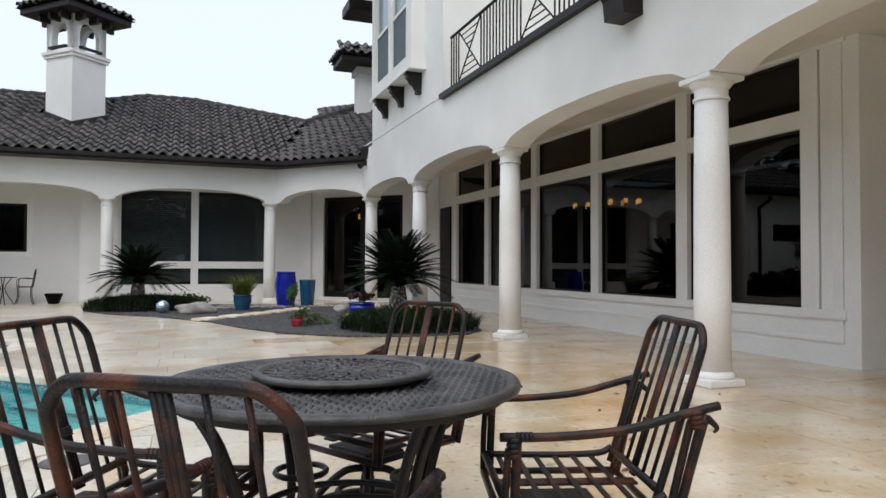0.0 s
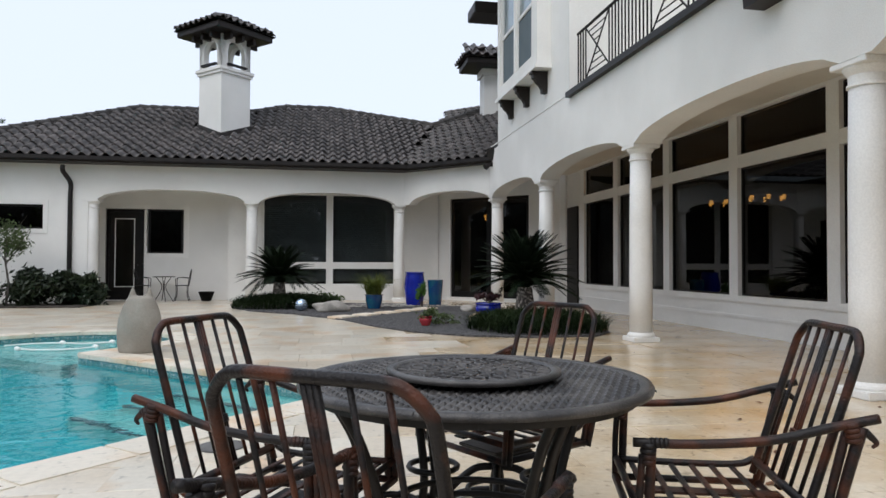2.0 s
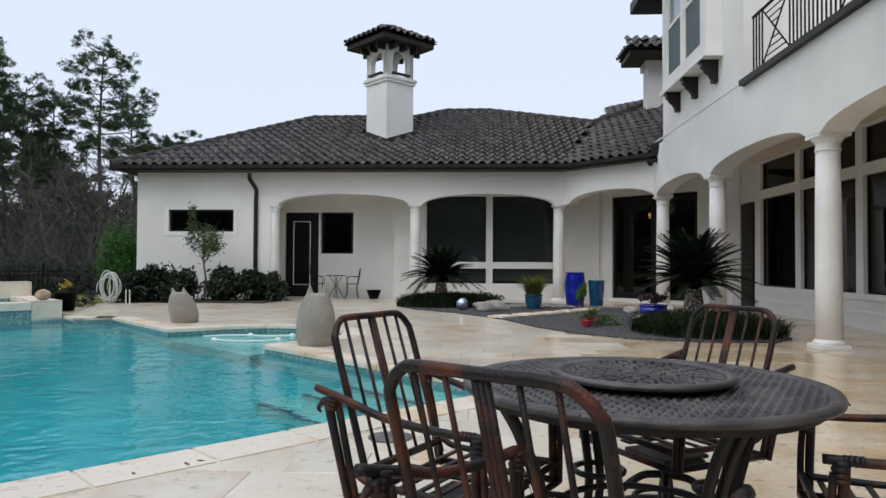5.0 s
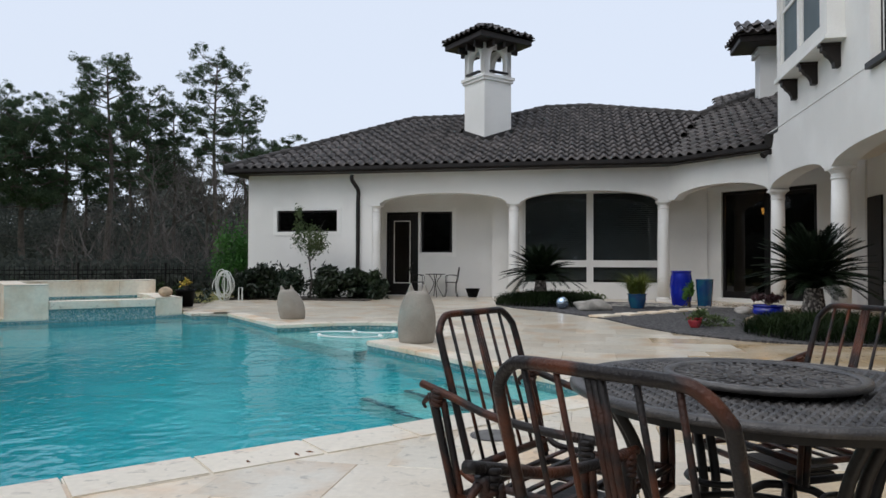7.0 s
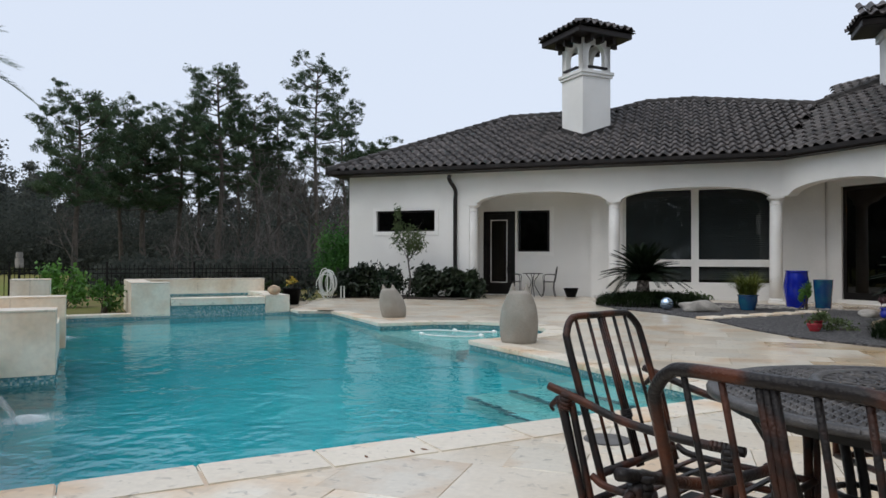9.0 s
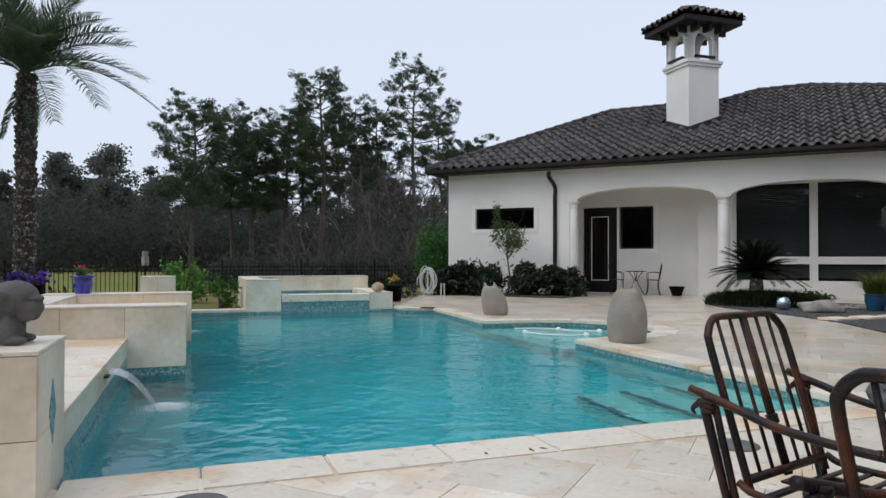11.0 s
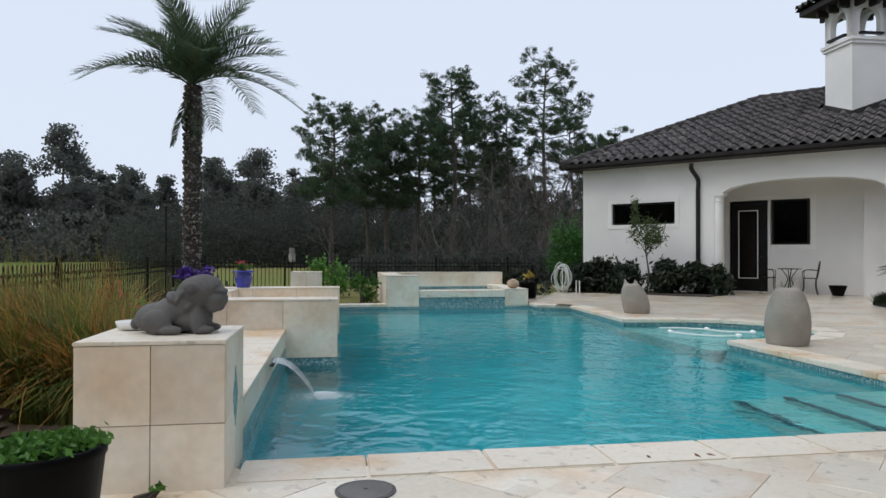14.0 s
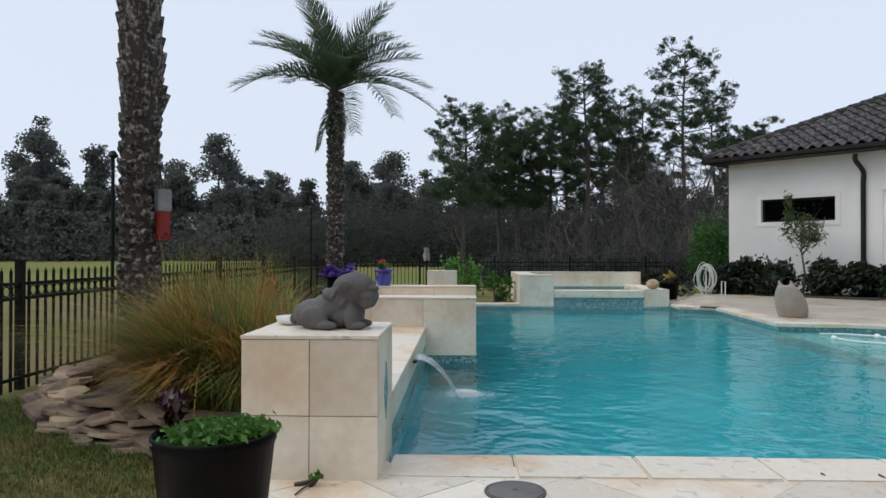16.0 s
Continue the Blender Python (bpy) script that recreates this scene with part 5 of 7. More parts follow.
cat_statue("tall taupe cast stone cat statue on the pool edge", pose(-2.16, 8.93, -0.01, 0, 0, 284), 0.79, 0.255, 0.05, CONCRETE)
cat_statue("short taupe cast stone cat statue on the pool edge", pose(-5.32, 12.1, -0.01, 0, 0, 294), 0.63, 0.25, -0.50, CONCRETE)
dog = [((-0.12, 0, 0.075), (0.105, 0.10, 0.082), o), ((-0.04, 0, 0.105), (0.12, 0.098, 0.085), (0, -22, 0)), ((0.035, 0, 0.14), (0.085, 0.092, 0.10), (0, -35, 0)), ((0.085, 0, 0.205), (0.105, 0.098, 0.090), (0, 12, 0)), ((0.155, 0, 0.180), (0.056, 0.074, 0.056), o), ((0.205, 0, 0.200), (0.014, 0.024, 0.014), o), ((0.165, -0.048, 0.150), (0.038, 0.028, 0.046), o), ((0.165, 0.048, 0.150), (0.038, 0.028, 0.046), o), ((0.180, 0, 0.135), (0.030, 0.040, 0.022), o), ((0.070, -0.100, 0.232), (0.034, 0.017, 0.030), (0, 25, 0)), ((0.070, 0.100, 0.232), (0.034, 0.017, 0.030), (0, 25, 0)), ((0.120, 0, 0.285), (0.040, 0.055, 0.014), o), ((0.155, -0.032, 0.235), (0.022, 0.024, 0.014), o), ((0.155, 0.032, 0.235), (0.022, 0.024, 0.014), o),
       ((0.095, -0.068, 0.065), (0.036, 0.034, 0.075), o), ((0.095, 0.068, 0.065), (0.036, 0.034, 0.075), o), ((0.128, -0.068, 0.020), (0.048, 0.036, 0.022), o), ((0.128, 0.068, 0.020), (0.048, 0.036, 0.022), o), ((-0.09, -0.098, 0.062), (0.072, 0.034, 0.062), (0, 15, 0)), ((-0.09, 0.098, 0.062), (0.072, 0.034, 0.062), (0, 15, 0)), ((-0.025, -0.108, 0.022), (0.058, 0.03, 0.024), o), ((-0.025, 0.108, 0.022), (0.058, 0.03, 0.024), o), ((-0.225, 0, 0.045), (0.026, 0.022, 0.03), o), ((0.02, 0, 0.20), (0.055, 0.095, 0.028), (0, -60, 0)), ((0.0, 0, 0.165), (0.05, 0.1, 0.022), (0, -60, 0)), ((0.055, 0, 0.135), (0.05, 0.10, 0.03), (0, -50, 0)), ((0.075, 0, 0.085), (0.075, 0.088, 0.085), o), ((0.03, 0, 0.07), (0.10, 0.085, 0.07), o), ((0.105, 0, 0.225), (0.098, 0.100, 0.078), o), ((0.175, 0, 0.215), (0.05, 0.066, 0.022), o), ((0.168, 0, 0.172), (0.056, 0.082, 0.052), o), ((0.16, -0.036, 0.248), (0.03, 0.03, 0.018), o), ((0.16, 0.036, 0.248), (0.03, 0.03, 0.018), o), ((-0.02, 0, 0.17), (0.03, 0.098, 0.06), (0, -50, 0))]
dx, dy = uv(-1.09, 3.80)
statue("dog_statue", "dark grey cast stone sitting bulldog statue on the pedestal", "statue", dog, DOGGREY, pose(dx, dy, 0.682, 0, 0, 42) @ Matrix.Diagonal((1.0, 1.0, 0.96, 1)), 0.006, 1)
bx, by = uv(-1.36, 3.98)
dish = thing("dish", "shallow pale ceramic dish on the pedestal", "dish", pose(bx, by, 0.68))
part("bowl", lathe([(0.05, 0.0), (0.085, 0.012), (0.095, 0.045), (0.09, 0.045), (0.08, 0.016), (0.0, 0.012)], 28, cap=False), TRIM, dish, smooth=True)


def pot(name, label, prof, mat, m, soil=None, group="pots"):
    t_ = thing(name, label, "pot", m, group)
    part("body", lathe(prof, 36, cap=False), mat, t_, smooth=True)
    if soil:
        part("soil", lathe([(soil[0], soil[1] - 0.02), (soil[0], soil[1]), (0.001, soil[1] + 0.015)], 24), SOIL, t_)
    return t_


def jar(h, r0, r1, r2, lip=0.02):
    return [(0.01, 0.0), (r0, 0.0), (r0 * 1.02, 0.02), (r1, h * 0.55), (r2, h * 0.9), (r2, h - 0.03), (r2 + lip, h - 0.02), (r2 + lip, h), (r2 - 0.02, h), (r2 - 0.02, h * 0.8), (r1 - 0.04, h * 0.5)]


pot("tall_pot", "tall cobalt blue glazed ceramic urn on the gravel", jar(0.86, 0.215, 0.285, 0.235, 0.012), COBALT, pose(2.42, 17.75, 0.02))
pot("tall_pot", "tall teal and blue glazed ceramic urn on the gravel", jar(0.66, 0.16, 0.185, 0.20, 0.008), TEAL, pose(2.93, 17.55, 0.02))
pot("flower_pot", "turquoise glazed pot with arching grass", jar(0.34, 0.15, 0.20, 0.20), TEAL, pose(1.26, 16.4, 0.02), (0.17, 0.30))
pot("flower_pot", "small red glazed pot with green plant", jar(0.17, 0.07, 0.11, 0.105, 0.012), REDPOT, pose(1.80, 11.75, 0.02), (0.08, 0.14))
pot("flower_pot", "cobalt blue glazed bowl with low plant", jar(0.30, 0.16, 0.27, 0.25), COBALT, pose(3.3, 13.3, 0.02), (0.21, 0.26))
pot("planter", "round black plastic planter with leafy greens", [(0.01, 0.0), (0.155, 0.0), (0.16, 0.02), (0.203, 0.415), (0.209, 0.418), (0.210, 0.45), (0.203, 0.455), (0.195, 0.44), (0.185, 0.36)], BLACKPOT, pose(-2.78, 0.83, 0.0), (0.20, 0.415))
pot("planter", "black pot on the spa deck with yellow plant", [(0.01, 0), (0.17, 0), (0.22, 0.34), (0.24, 0.36), (0.24, 0.40), (0.22, 0.40), (0.2, 0.3)], BLACKPOT, pose(-9.2, 14.75, -0.0), (0.2, 0.36))
pot("planter", "low black bowl by the porch wall", [(0.01, 0), (0.13, 0), (0.2, 0.2), (0.22, 0.24), (0.22, 0.27), (0.2, 0.27), (0.18, 0.2)], BLACKPOT, pose(-3.25, 20.75, 0.0), (0.17, 0.22))
fx, fy = uv(-1.55, 9.9)
pot("flower_pot", "cobalt blue pot with red flowers on the pool wall", jar(0.24, 0.09, 0.115, 0.125), COBALT, pose(fx, fy, 0.61), (0.105, 0.21))
gx, gy = uv(-2.5, 11.6)
pot("flower_pot", "dark pot with purple flowers behind the pool wall", jar(0.75, 0.16, 0.2, 0.2), BLACKPOT, pose(gx, gy, -0.06), (0.17, 0.7))
sx, sy = uv(3.68, 15.2)
orb = thing("stone_ball", "small round tan stone pot on the spa post", "ornament", pose(sx, sy, 0.32))
part("body", lathe([(0.05, 0.0), (0.11, 0.03), (0.145, 0.09), (0.13, 0.15), (0.08, 0.19), (0.05, 0.20), (0.035, 0.21)], 24), FLAG, orb, smooth=True)
ball = thing("gazing_ball", "shiny silver blue glass gazing ball in the bed", "ornament", pose(-0.42, 15.75, 0.02))
part("sphere", lathe([(0.14 * math.sin(math.pi * k / 16) + 0.0005, 0.14 - 0.14 * math.cos(math.pi * k / 16)) for k in range(17)], 28), material("mirror_blue", (0.42, 0.55, 0.70), 0.12, (0.5, 0.6, 0.72), 3.0, 0.0, metal=0.9), ball, smooth=True)


def boulder(name, label, m, size, mat, seed, cat="rock"):
    bm = bmesh.new()
    bmesh.ops.create_icosphere(bm, subdivisions=3, radius=1)
    for v in bm.verts:
        n_ = noise.noise(v.co * 1.3 + Vector((seed, 0, 0))) * 0.35 + noise.noise(v.co * 3.1 + Vector((0, seed, 0))) * 0.13
        v.co *= 1 + n_
        v.co.z = max(v.co.z, -0.55)
        v.co = Vector((v.co.x * size[0], v.co.y * size[1], (v.co.z + 0.55) * size[2]))
    return tagged(part(name, bm, mat, None, "", True, m), label, cat)


boulder("rock", "flat pale grey rock in the gravel bed", pose(0.25, 15.45, 0.02, 0, 0, 20), (0.42, 0.24, 0.16), STONE, 3.0)
boulder("rock", "small pinkish rock in the gravel bed", pose(2.9, 12.6, 0.02, 0, 0, 0), (0.13, 0.11, 0.10), FLAG, 7.0)
boulder("rock", "small grey rock by the stepping stones", pose(3.3, 15.2, 0.02, 0, 0, 50), (0.25, 0.16, 0.10), STONE, 9.0)
for k, (x, y) in enumerate(((0.45, 13.75), (0.95, 14.3), (1.45, 14.85), (1.95, 15.45), (2.45, 16.1))):
    s = tagged(part("stepping_stone", box(-0.26, 0.26, -0.2, 0.2, 0.0, 0.045, bevel=0.012), SLAB, None, "", False, pose(x, y, 0.01, 0, 0, 48 + 4 * (k % 2))), "square cream stepping stone set in gravel", "stepping stone", "stepping stones")
rb = random.Random(4)
vs, fs = [], []
for _ in range(500):
    x, y = rb.uniform(0.2, 3.6), rb.uniform(17.0, 18.3)
    if not inside(bed, x, y):
        continue
    q = rb.uniform(0.02, 0.05)
    b0 = len(vs)
    vs += [(x - q, y - q * 0.6, 0.02), (x + q, y - q * 0.5, 0.02), (x + q * 0.8, y + q * 0.6, 0.02), (x - q * 0.7, y + q * 0.7, 0.02), (x, y, 0.02 + q * 0.7)]
    fs += [(b0, b0 + 1, b0 + 4), (b0 + 1, b0 + 2, b0 + 4), (b0 + 2, b0 + 3, b0 + 4), (b0 + 3, b0, b0 + 4)]
tagged(raw("river_pebbles", vs, fs, STONE), "pale river pebbles along the porch", "pebbles", kind="stuff")

# bistro set on the porch
def bistro_chair(m):
    c = thing("bistro_chair", "dark wrought iron bistro chair on the porch", "chair", m, "bistro set")
    part("seat", lathe([(0.19, 0.44), (0.2, 0.45), (0.19, 0.46)], 20), IRON, c)
    for x, y in ((-0.15, -0.15), (-0.15, 0.15), (0.15, -0.15), (0.15, 0.15)):
        rod([(x, y, 0.44), (x * 1.0, y, 0.2), (x * 1.35, y * 1.25, 0.0)], 0.011, IRON, c, "leg", 4, seg=6)
    rod([(-0.17, -0.17, 0.45), (-0.23, -0.19, 0.8), (-0.25, 0, 0.92), (-0.23, 0.19, 0.8), (-0.17, 0.17, 0.45)], 0.011, IRON, c, "back_frame", 6, seg=6)
    for s in (-1, 1):
        rod([(-0.18, 0.05 * s, 0.46), (-0.22, 0.10 * s, 0.65), (-0.24, 0.03 * s, 0.9)], 0.008, IRON, c, "back_scroll", 4, seg=6)
        rod([(-0.20, 0.18 * s, 0.66), (0.0, 0.22 * s, 0.68), (0.15, 0.22 * s, 0.64), (0.15, 0.17 * s, 0.45)], 0.010, IRON, c, "armrest", 4, seg=6)
    return c


bistro_chair(pose(-4.95, 20.7, 0, 0, 0, 5))
bistro_chair(pose(-3.92, 20.75, 0, 0, 0, 185))
bt = thing("bistro_table", "small round wrought iron bistro table", "table", pose(-4.42, 20.75, 0), "bistro set")
part("tabletop", lathe([(0.30, 0.69), (0.31, 0.70), (0.30, 0.71)], 24), IRON, bt)
for k in range(4):
    a = k * math.pi / 2 + 0.4
    rod([(0.2 * math.cos(a), 0.2 * math.sin(a), 0.69), (0.05 * math.cos(a), 0.05 * math.sin(a), 0.4), (0.25 * math.cos(a), 0.25 * math.sin(a), 0.0)], 0.012, IRON, bt, "leg", 5, seg=6)

# hose reel beside the wing
reel = thing("hose", "coiled pale garden hose hung on its stand", "hose", pose(-9.55, 17.2, -0.06))
rnd = random.Random(8)
for k in range(9):
    cx, cz, r1, r2 = rnd.uniform(-0.05, 0.05), rnd.uniform(0.42, 0.55), rnd.uniform(0.17, 0.27), rnd.uniform(0.26, 0.42)
    part("coil", tube([(cx + r1 * math.cos(2 * math.pi * q / 24), 0.03 * k - 0.12, max(0.02, cz + r2 * math.sin(2 * math.pi * q / 24))) for q in range(24)], 0.012, 7, closed=True), HOSE, reel, smooth=True)
part("post", tube([(0, -0.02, 0), (0, -0.02, 0.86)], 0.02, 8), HOSE, reel)
part("stand", tube([(0.42, 0, 0.0), (0.42, 0, 0.42), (0.52, 0, 0.42), (0.52, 0, 0.0)], 0.018, 6), HOSE, reel)

# pool cleaner hose
cl = thing("pool_cleaner", "white floating pool cleaner hose on the sun shelf", "pool cleaner", pose(*uv(5.25, 9.75), LEVEL))
rod([(-0.8, 0.1, 0.015), (-0.5, 0.3, 0.018), (-0.1, 0.32, 0.018), (0.2, 0.2, 0.018), (0.55, 0.35, 0.018)], 0.011, TRIM, cl, "hose", 8)
rod([(-0.45, -0.35, 0.018), (-0.1, -0.5, 0.018), (0.3, -0.45, 0.018), (0.5, -0.25, 0.018)], 0.011, TRIM, cl, "hose", 8)
for x, y in ((-0.12, 0.33), (0.55, 0.35), (-0.45, -0.35), (0.5, -0.25), (0.75, -0.9)):
    part("float", lathe([(0.012, -0.06), (0.032, -0.045), (0.032, 0.045), (0.012, 0.06)], 14), TRIM, cl, smooth=True, m=pose(x, y, 0.02, 90, 0, 35))

# ---- fence ----
fence = tagged(thing("fence", "black metal garden fence with ring ornaments", "fence"), kind="structure")
FZ = -0.06
pk = box(-0.009, 0.009, -0.009, 0.009, 0.0, 0.98)
tube([(0, 0, 0.98), (0, 0, 1.01)], 0.009, 4, pk, taper=0.001)
picket_me = mesh_of("picket", pk, IRON)
post_bm = box(-0.03, 0.03, -0.03, 0.03, 0.0, 1.06, bevel=0.003)
box(-0.038, 0.038, -0.038, 0.038, 1.06, 1.08, post_bm)
post_me = mesh_of("post", post_bm, IRON)
rg = bmesh.new()
tube([(0.042 * math.cos(2 * math.pi * k / 12), 0, 0.815 + 0.042 * math.sin(2 * math.pi * k / 12)) for k in range(12)], 0.006, 5, rg, closed=True)
ring_me = mesh_of("ring", rg, IRON)


def fence_run(a, b, rings=True):
    a, b = Vector((*uv(*a), FZ)), Vector((*uv(*b), FZ))
    d = b - a
    ang = math.degrees(math.atan2(d.y, d.x))
    n_ = int(d.length / 0.115)
    base = Matrix.Translation(a) @ pose(0, 0, 0, 0, 0, ang)
    step = d.length / n_
    for k in range(n_ + 1):
        o_ = new("post" if k % 20 == 0 else "picket", post_me if k % 20 == 0 else picket_me)
        o_.parent, o_.matrix_basis = fence, base @ pose(k * step, 0, 0)
        if rings and k % 20:
            o_ = new("ring", ring_me)
            o_.parent, o_.matrix_basis = fence, base @ pose(k * step + step / 2, 0, 0)
    for z in (0.10, 0.755, 0.875):
        part("rail", box(0, d.length, -0.014, 0.014, z - 0.014, z + 0.014), IRON, fence, m=base)


fence_run((-4.1, 1.2), (-4.1, 21.5))
fence_run((-4.1, 21.5), (6.0, 21.5), False)

# stacked flagstones edging the palm bed
rnd = random.Random(5)
edge = curve_points([(-3.95, 1.55), (-4.4, 1.25), (-5.1, 0.98), (-5.9, 0.92), (-6.6, 1.1), (-6.95, 1.4)], 14)
flag_meshes = []
for k in range(9):
    bm = bmesh.new()
    m_ = rnd.randint(6, 9)
    th = rnd.uniform(0.028, 0.06)
    ln, wd_ = rnd.uniform(0.18, 0.34), rnd.uniform(0.10, 0.16)
    an = sorted(2 * math.pi * (i + rnd.uniform(-0.32, 0.32)) / m_ for i in range(m_))
    ring_ = [(math.cos(q) * ln * rnd.uniform(0.78, 1.08), math.sin(q) * wd_ * rnd.uniform(0.75, 1.1)) for q in an]
    prism(ring_, 0, th, bm)
    for v_ in bm.verts:
        if v_.co.z > 0:
            v_.co.z += rnd.uniform(-0.008, 0.008)
            v_.co.xy *= rnd.uniform(0.93, 1.0)
    bmesh.ops.bevel(bm, geom=bm.edges[:], offset=0.004, segments=1, affect="EDGES")
    flag_meshes.append(mesh_of("flagstone", bm, FLAG))
stack = tagged(thing("stone_edging", "stacked rust and grey flagstones edging a bed", "stone edging"), kind="structure")
for lay_ in range(5):
    k = lay_ % 3
    while k < len(edge) - 1:
        p_, nx_ = edge[k], edge[k + 1]
        run = math.degrees(math.atan2(nx_.y - p_.y, nx_.x - p_.x))
        if rnd.random() > 0.10 * lay_:
            o_ = new("flagstone", rnd.choice(flag_meshes))
            o_.parent = stack
            o_.matrix_basis = pose(p_.x + rnd.uniform(-0.05, 0.05), p_.y + rnd.uniform(-0.05, 0.05) + 0.05 * lay_, -0.058 + 0.036 * lay_, rnd.uniform(-9, 9), rnd.uniform(-9, 9), run + rnd.gauss(0, 16)) @ Matrix.Diagonal((rnd.uniform(0.75, 1.1), rnd.uniform(0.8, 1.15), rnd.uniform(0.45, 0.8), 1))
        k += rnd.choice((3, 3, 4, 5))
mound = bmesh.new()
NM = 26
grid = {}
for i in range(NM):
    for j in range(NM):
        u_ = -4.1 + 2.7 * i / (NM - 1)
        v0_ = max(3.5, 4.3 - 0.9 * (u_ + 2.1))
        v_ = v0_ + (14.0 - v0_) * j / (NM - 1)
        h = 0.16 * min(1, 4 * i / (NM - 1), 6 * (NM - 1 - i) / (NM - 1) + 0.3) + 0.05 * noise.noise(Vector((u_ * 2, v_ * 2, 0)))
        x, y = uv(u_, v_)
        grid[i, j] = mound.verts.new((x, y, -0.07 + max(0, h) * min(1, j / 3)))
for i in range(NM - 1):
    for j in range(NM - 1):
        mound.faces.new((grid[i, j], grid[i + 1, j], grid[i + 1, j + 1], grid[i, j + 1]))
tagged(part("planting_bed", mound, SOIL, smooth=True), "dark mulch planting bed along the fence", "soil", kind="structure")

# lamps on poles and the feeder
def pole(x, y, h, label, arm=False):
    p_ = thing("garden_pole", label, "pole", pose(x, y, -0.06))
    part("shaft", tube([(0, 0, 0), (0, 0, h)], 0.017, 8), IRON, p_)
    part("cap", lathe([(0.025, h), (0.05, h + 0.02), (0.02, h + 0.07)], 12), IRON, p_)
    if arm:
        part("hook", tube(curve_points([(0, 0, h - 0.05), (0.12, 0.1, h - 0.0), (0.2, 0.16, h - 0.08)], 5), 0.008, 6), IRON, p_)


pole(-7.55, 1.82, 2.05, "thin black iron garden pole beside the palm")
pole(-13.0, 7.2, 2.05, "thin black iron pole with hook by the fence", True)
fd = thing("bird_feeder", "red and grey metal bird feeder hanging by the palm", "bird feeder", pose(-7.38, 2.236, 1.20))
REDM = material("red_metal", (0.28, 0.02, 0.02), 0.45, (0.22, 0.015, 0.015), 6.0, 0.05)
GREYM = material("grey_sheet_metal", (0.32, 0.33, 0.34), 0.4, (0.25, 0.26, 0.27), 6.0, 0.05, metal=0.6)
part("hood", box(-0.066, 0.066, -0.066, 0.066, 0.28, 0.50, bevel=0.01), GREYM, fd)
part("body", box(-0.055, 0.055, -0.055, 0.055, 0.02, 0.28, bevel=0.008), REDM, fd)
part("tray", box(-0.075, 0.075, -0.075, 0.075, 0.0, 0.02, bevel=0.004), REDM, fd)
part("wire", tube([(0, 0, 0.50), (-0.03, -0.03, 0.75), (-0.2, -0.2, 0.80)], 0.006, 6), IRON, fd)
part("perch", tube([(-0.11, 0, 0.06), (0.11, 0, 0.06)], 0.006, 6), IRON, fd)
bird = thing("garden_ornament", "small grey stone ornament on a stake by the fence", "ornament", pose(-17.35, 13.98, -0.06))
part("stake", tube([(0, 0, 0), (0, 0, 0.9)], 0.03, 6), IRON, bird)
part("body", box(-0.09, 0.09, -0.08, 0.08, 0.9, 1.18, box(-0.05, 0.05, -0.09, 0.09, 1.18, 1.34, bevel=0.02), bevel=0.02), STONE, bird)

# lights inside the rooms
AMBER = glow("amber_lamp", (1.0, 0.44, 0.09), 26.0)


def chandelier(x, y, z):
    c = thing("chandelier", "iron chandelier with glowing amber shades seen through glass", "lamp", pose(x, y, z))
    part("rod", tube([(0, 0, 0.1), (0, 0, 3.66 - z)], 0.012, 6), IRON, c)
    for k in range(6):
        a = k * math.pi / 3
        arm_ = part("arm", tube(curve_points([(0, 0, 0.12), (0.2 * math.cos(a), 0.2 * math.sin(a), 0.0), (0.36 * math.cos(a), 0.36 * math.sin(a), 0.06)], 4), 0.01, 6), IRON, c)
        part("shade", lathe([(0.038, 0.05), (0.042, 0.15)], 12), AMBER, arm_, "glowing amber shade", m=pose(0.36 * math.cos(a), 0.36 * math.sin(a), 0.02))


chandelier(9.5, 13.35, 2.42)
chandelier(9.5, 14.9, 2.45)
for x, y in ((9.3, 9.2), (8.5, 7.2)):
    d_ = thing("downlight", "round recessed ceiling light in the room", "lamp", pose(x, y, 3.62))
    part("lens", lathe([(0.06, 0.0), (0.06, 0.015)], 16), AMBER, d_)
sc = thing("wall_lamp", "small glowing amber lamp behind the glass doors", "lamp", pose(5.26, 21.5, 2.6))
part("shade", lathe([(0.06, -0.08), (0.09, 0.08)], 12), AMBER, sc)
part("stem", tube([(0, 0, 0.08), (0, 0, 0.95)], 0.01, 6), IRON, sc)

# ---- plants ----
PALM = leafy("palm_leaf", (0.060, 0.095, 0.050), (0.095, 0.135, 0.075), 0.5)
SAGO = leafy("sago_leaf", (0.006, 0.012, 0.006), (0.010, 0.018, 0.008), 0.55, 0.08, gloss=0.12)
# distance haze put into the colour: pines paler, the next two also greyer
PINE = leafy("pine_needle", (0.050, 0.086, 0.048), (0.086, 0.120, 0.068), 0.8, 0.45, spread=0.3, gloss=0.1)
PINE2 = leafy("haze_greyed_undergrowth", (0.048, 0.056, 0.050), (0.075, 0.082, 0.070), 0.9, 0.5, spread=0.2, gloss=0.05)
WOODS = leafy("haze_greyed_woodland", (0.108, 0.122, 0.114), (0.140, 0.146, 0.122), 0.95, 0.5, spread=0.1, gloss=0.03)
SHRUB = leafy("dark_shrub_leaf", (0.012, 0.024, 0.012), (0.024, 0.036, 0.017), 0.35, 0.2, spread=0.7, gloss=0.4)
OLIVE = leafy("olive_leaf", (0.065, 0.115, 0.038), (0.11, 0.15, 0.06), 0.5)
FRESH = leafy("fresh_green_leaf", (0.055, 0.15, 0.022), (0.09, 0.20, 0.04), 0.45)
HEDGE = leafy("clipped_hedge_leaf", (0.035, 0.12, 0.022), (0.055, 0.15, 0.03), 0.6)
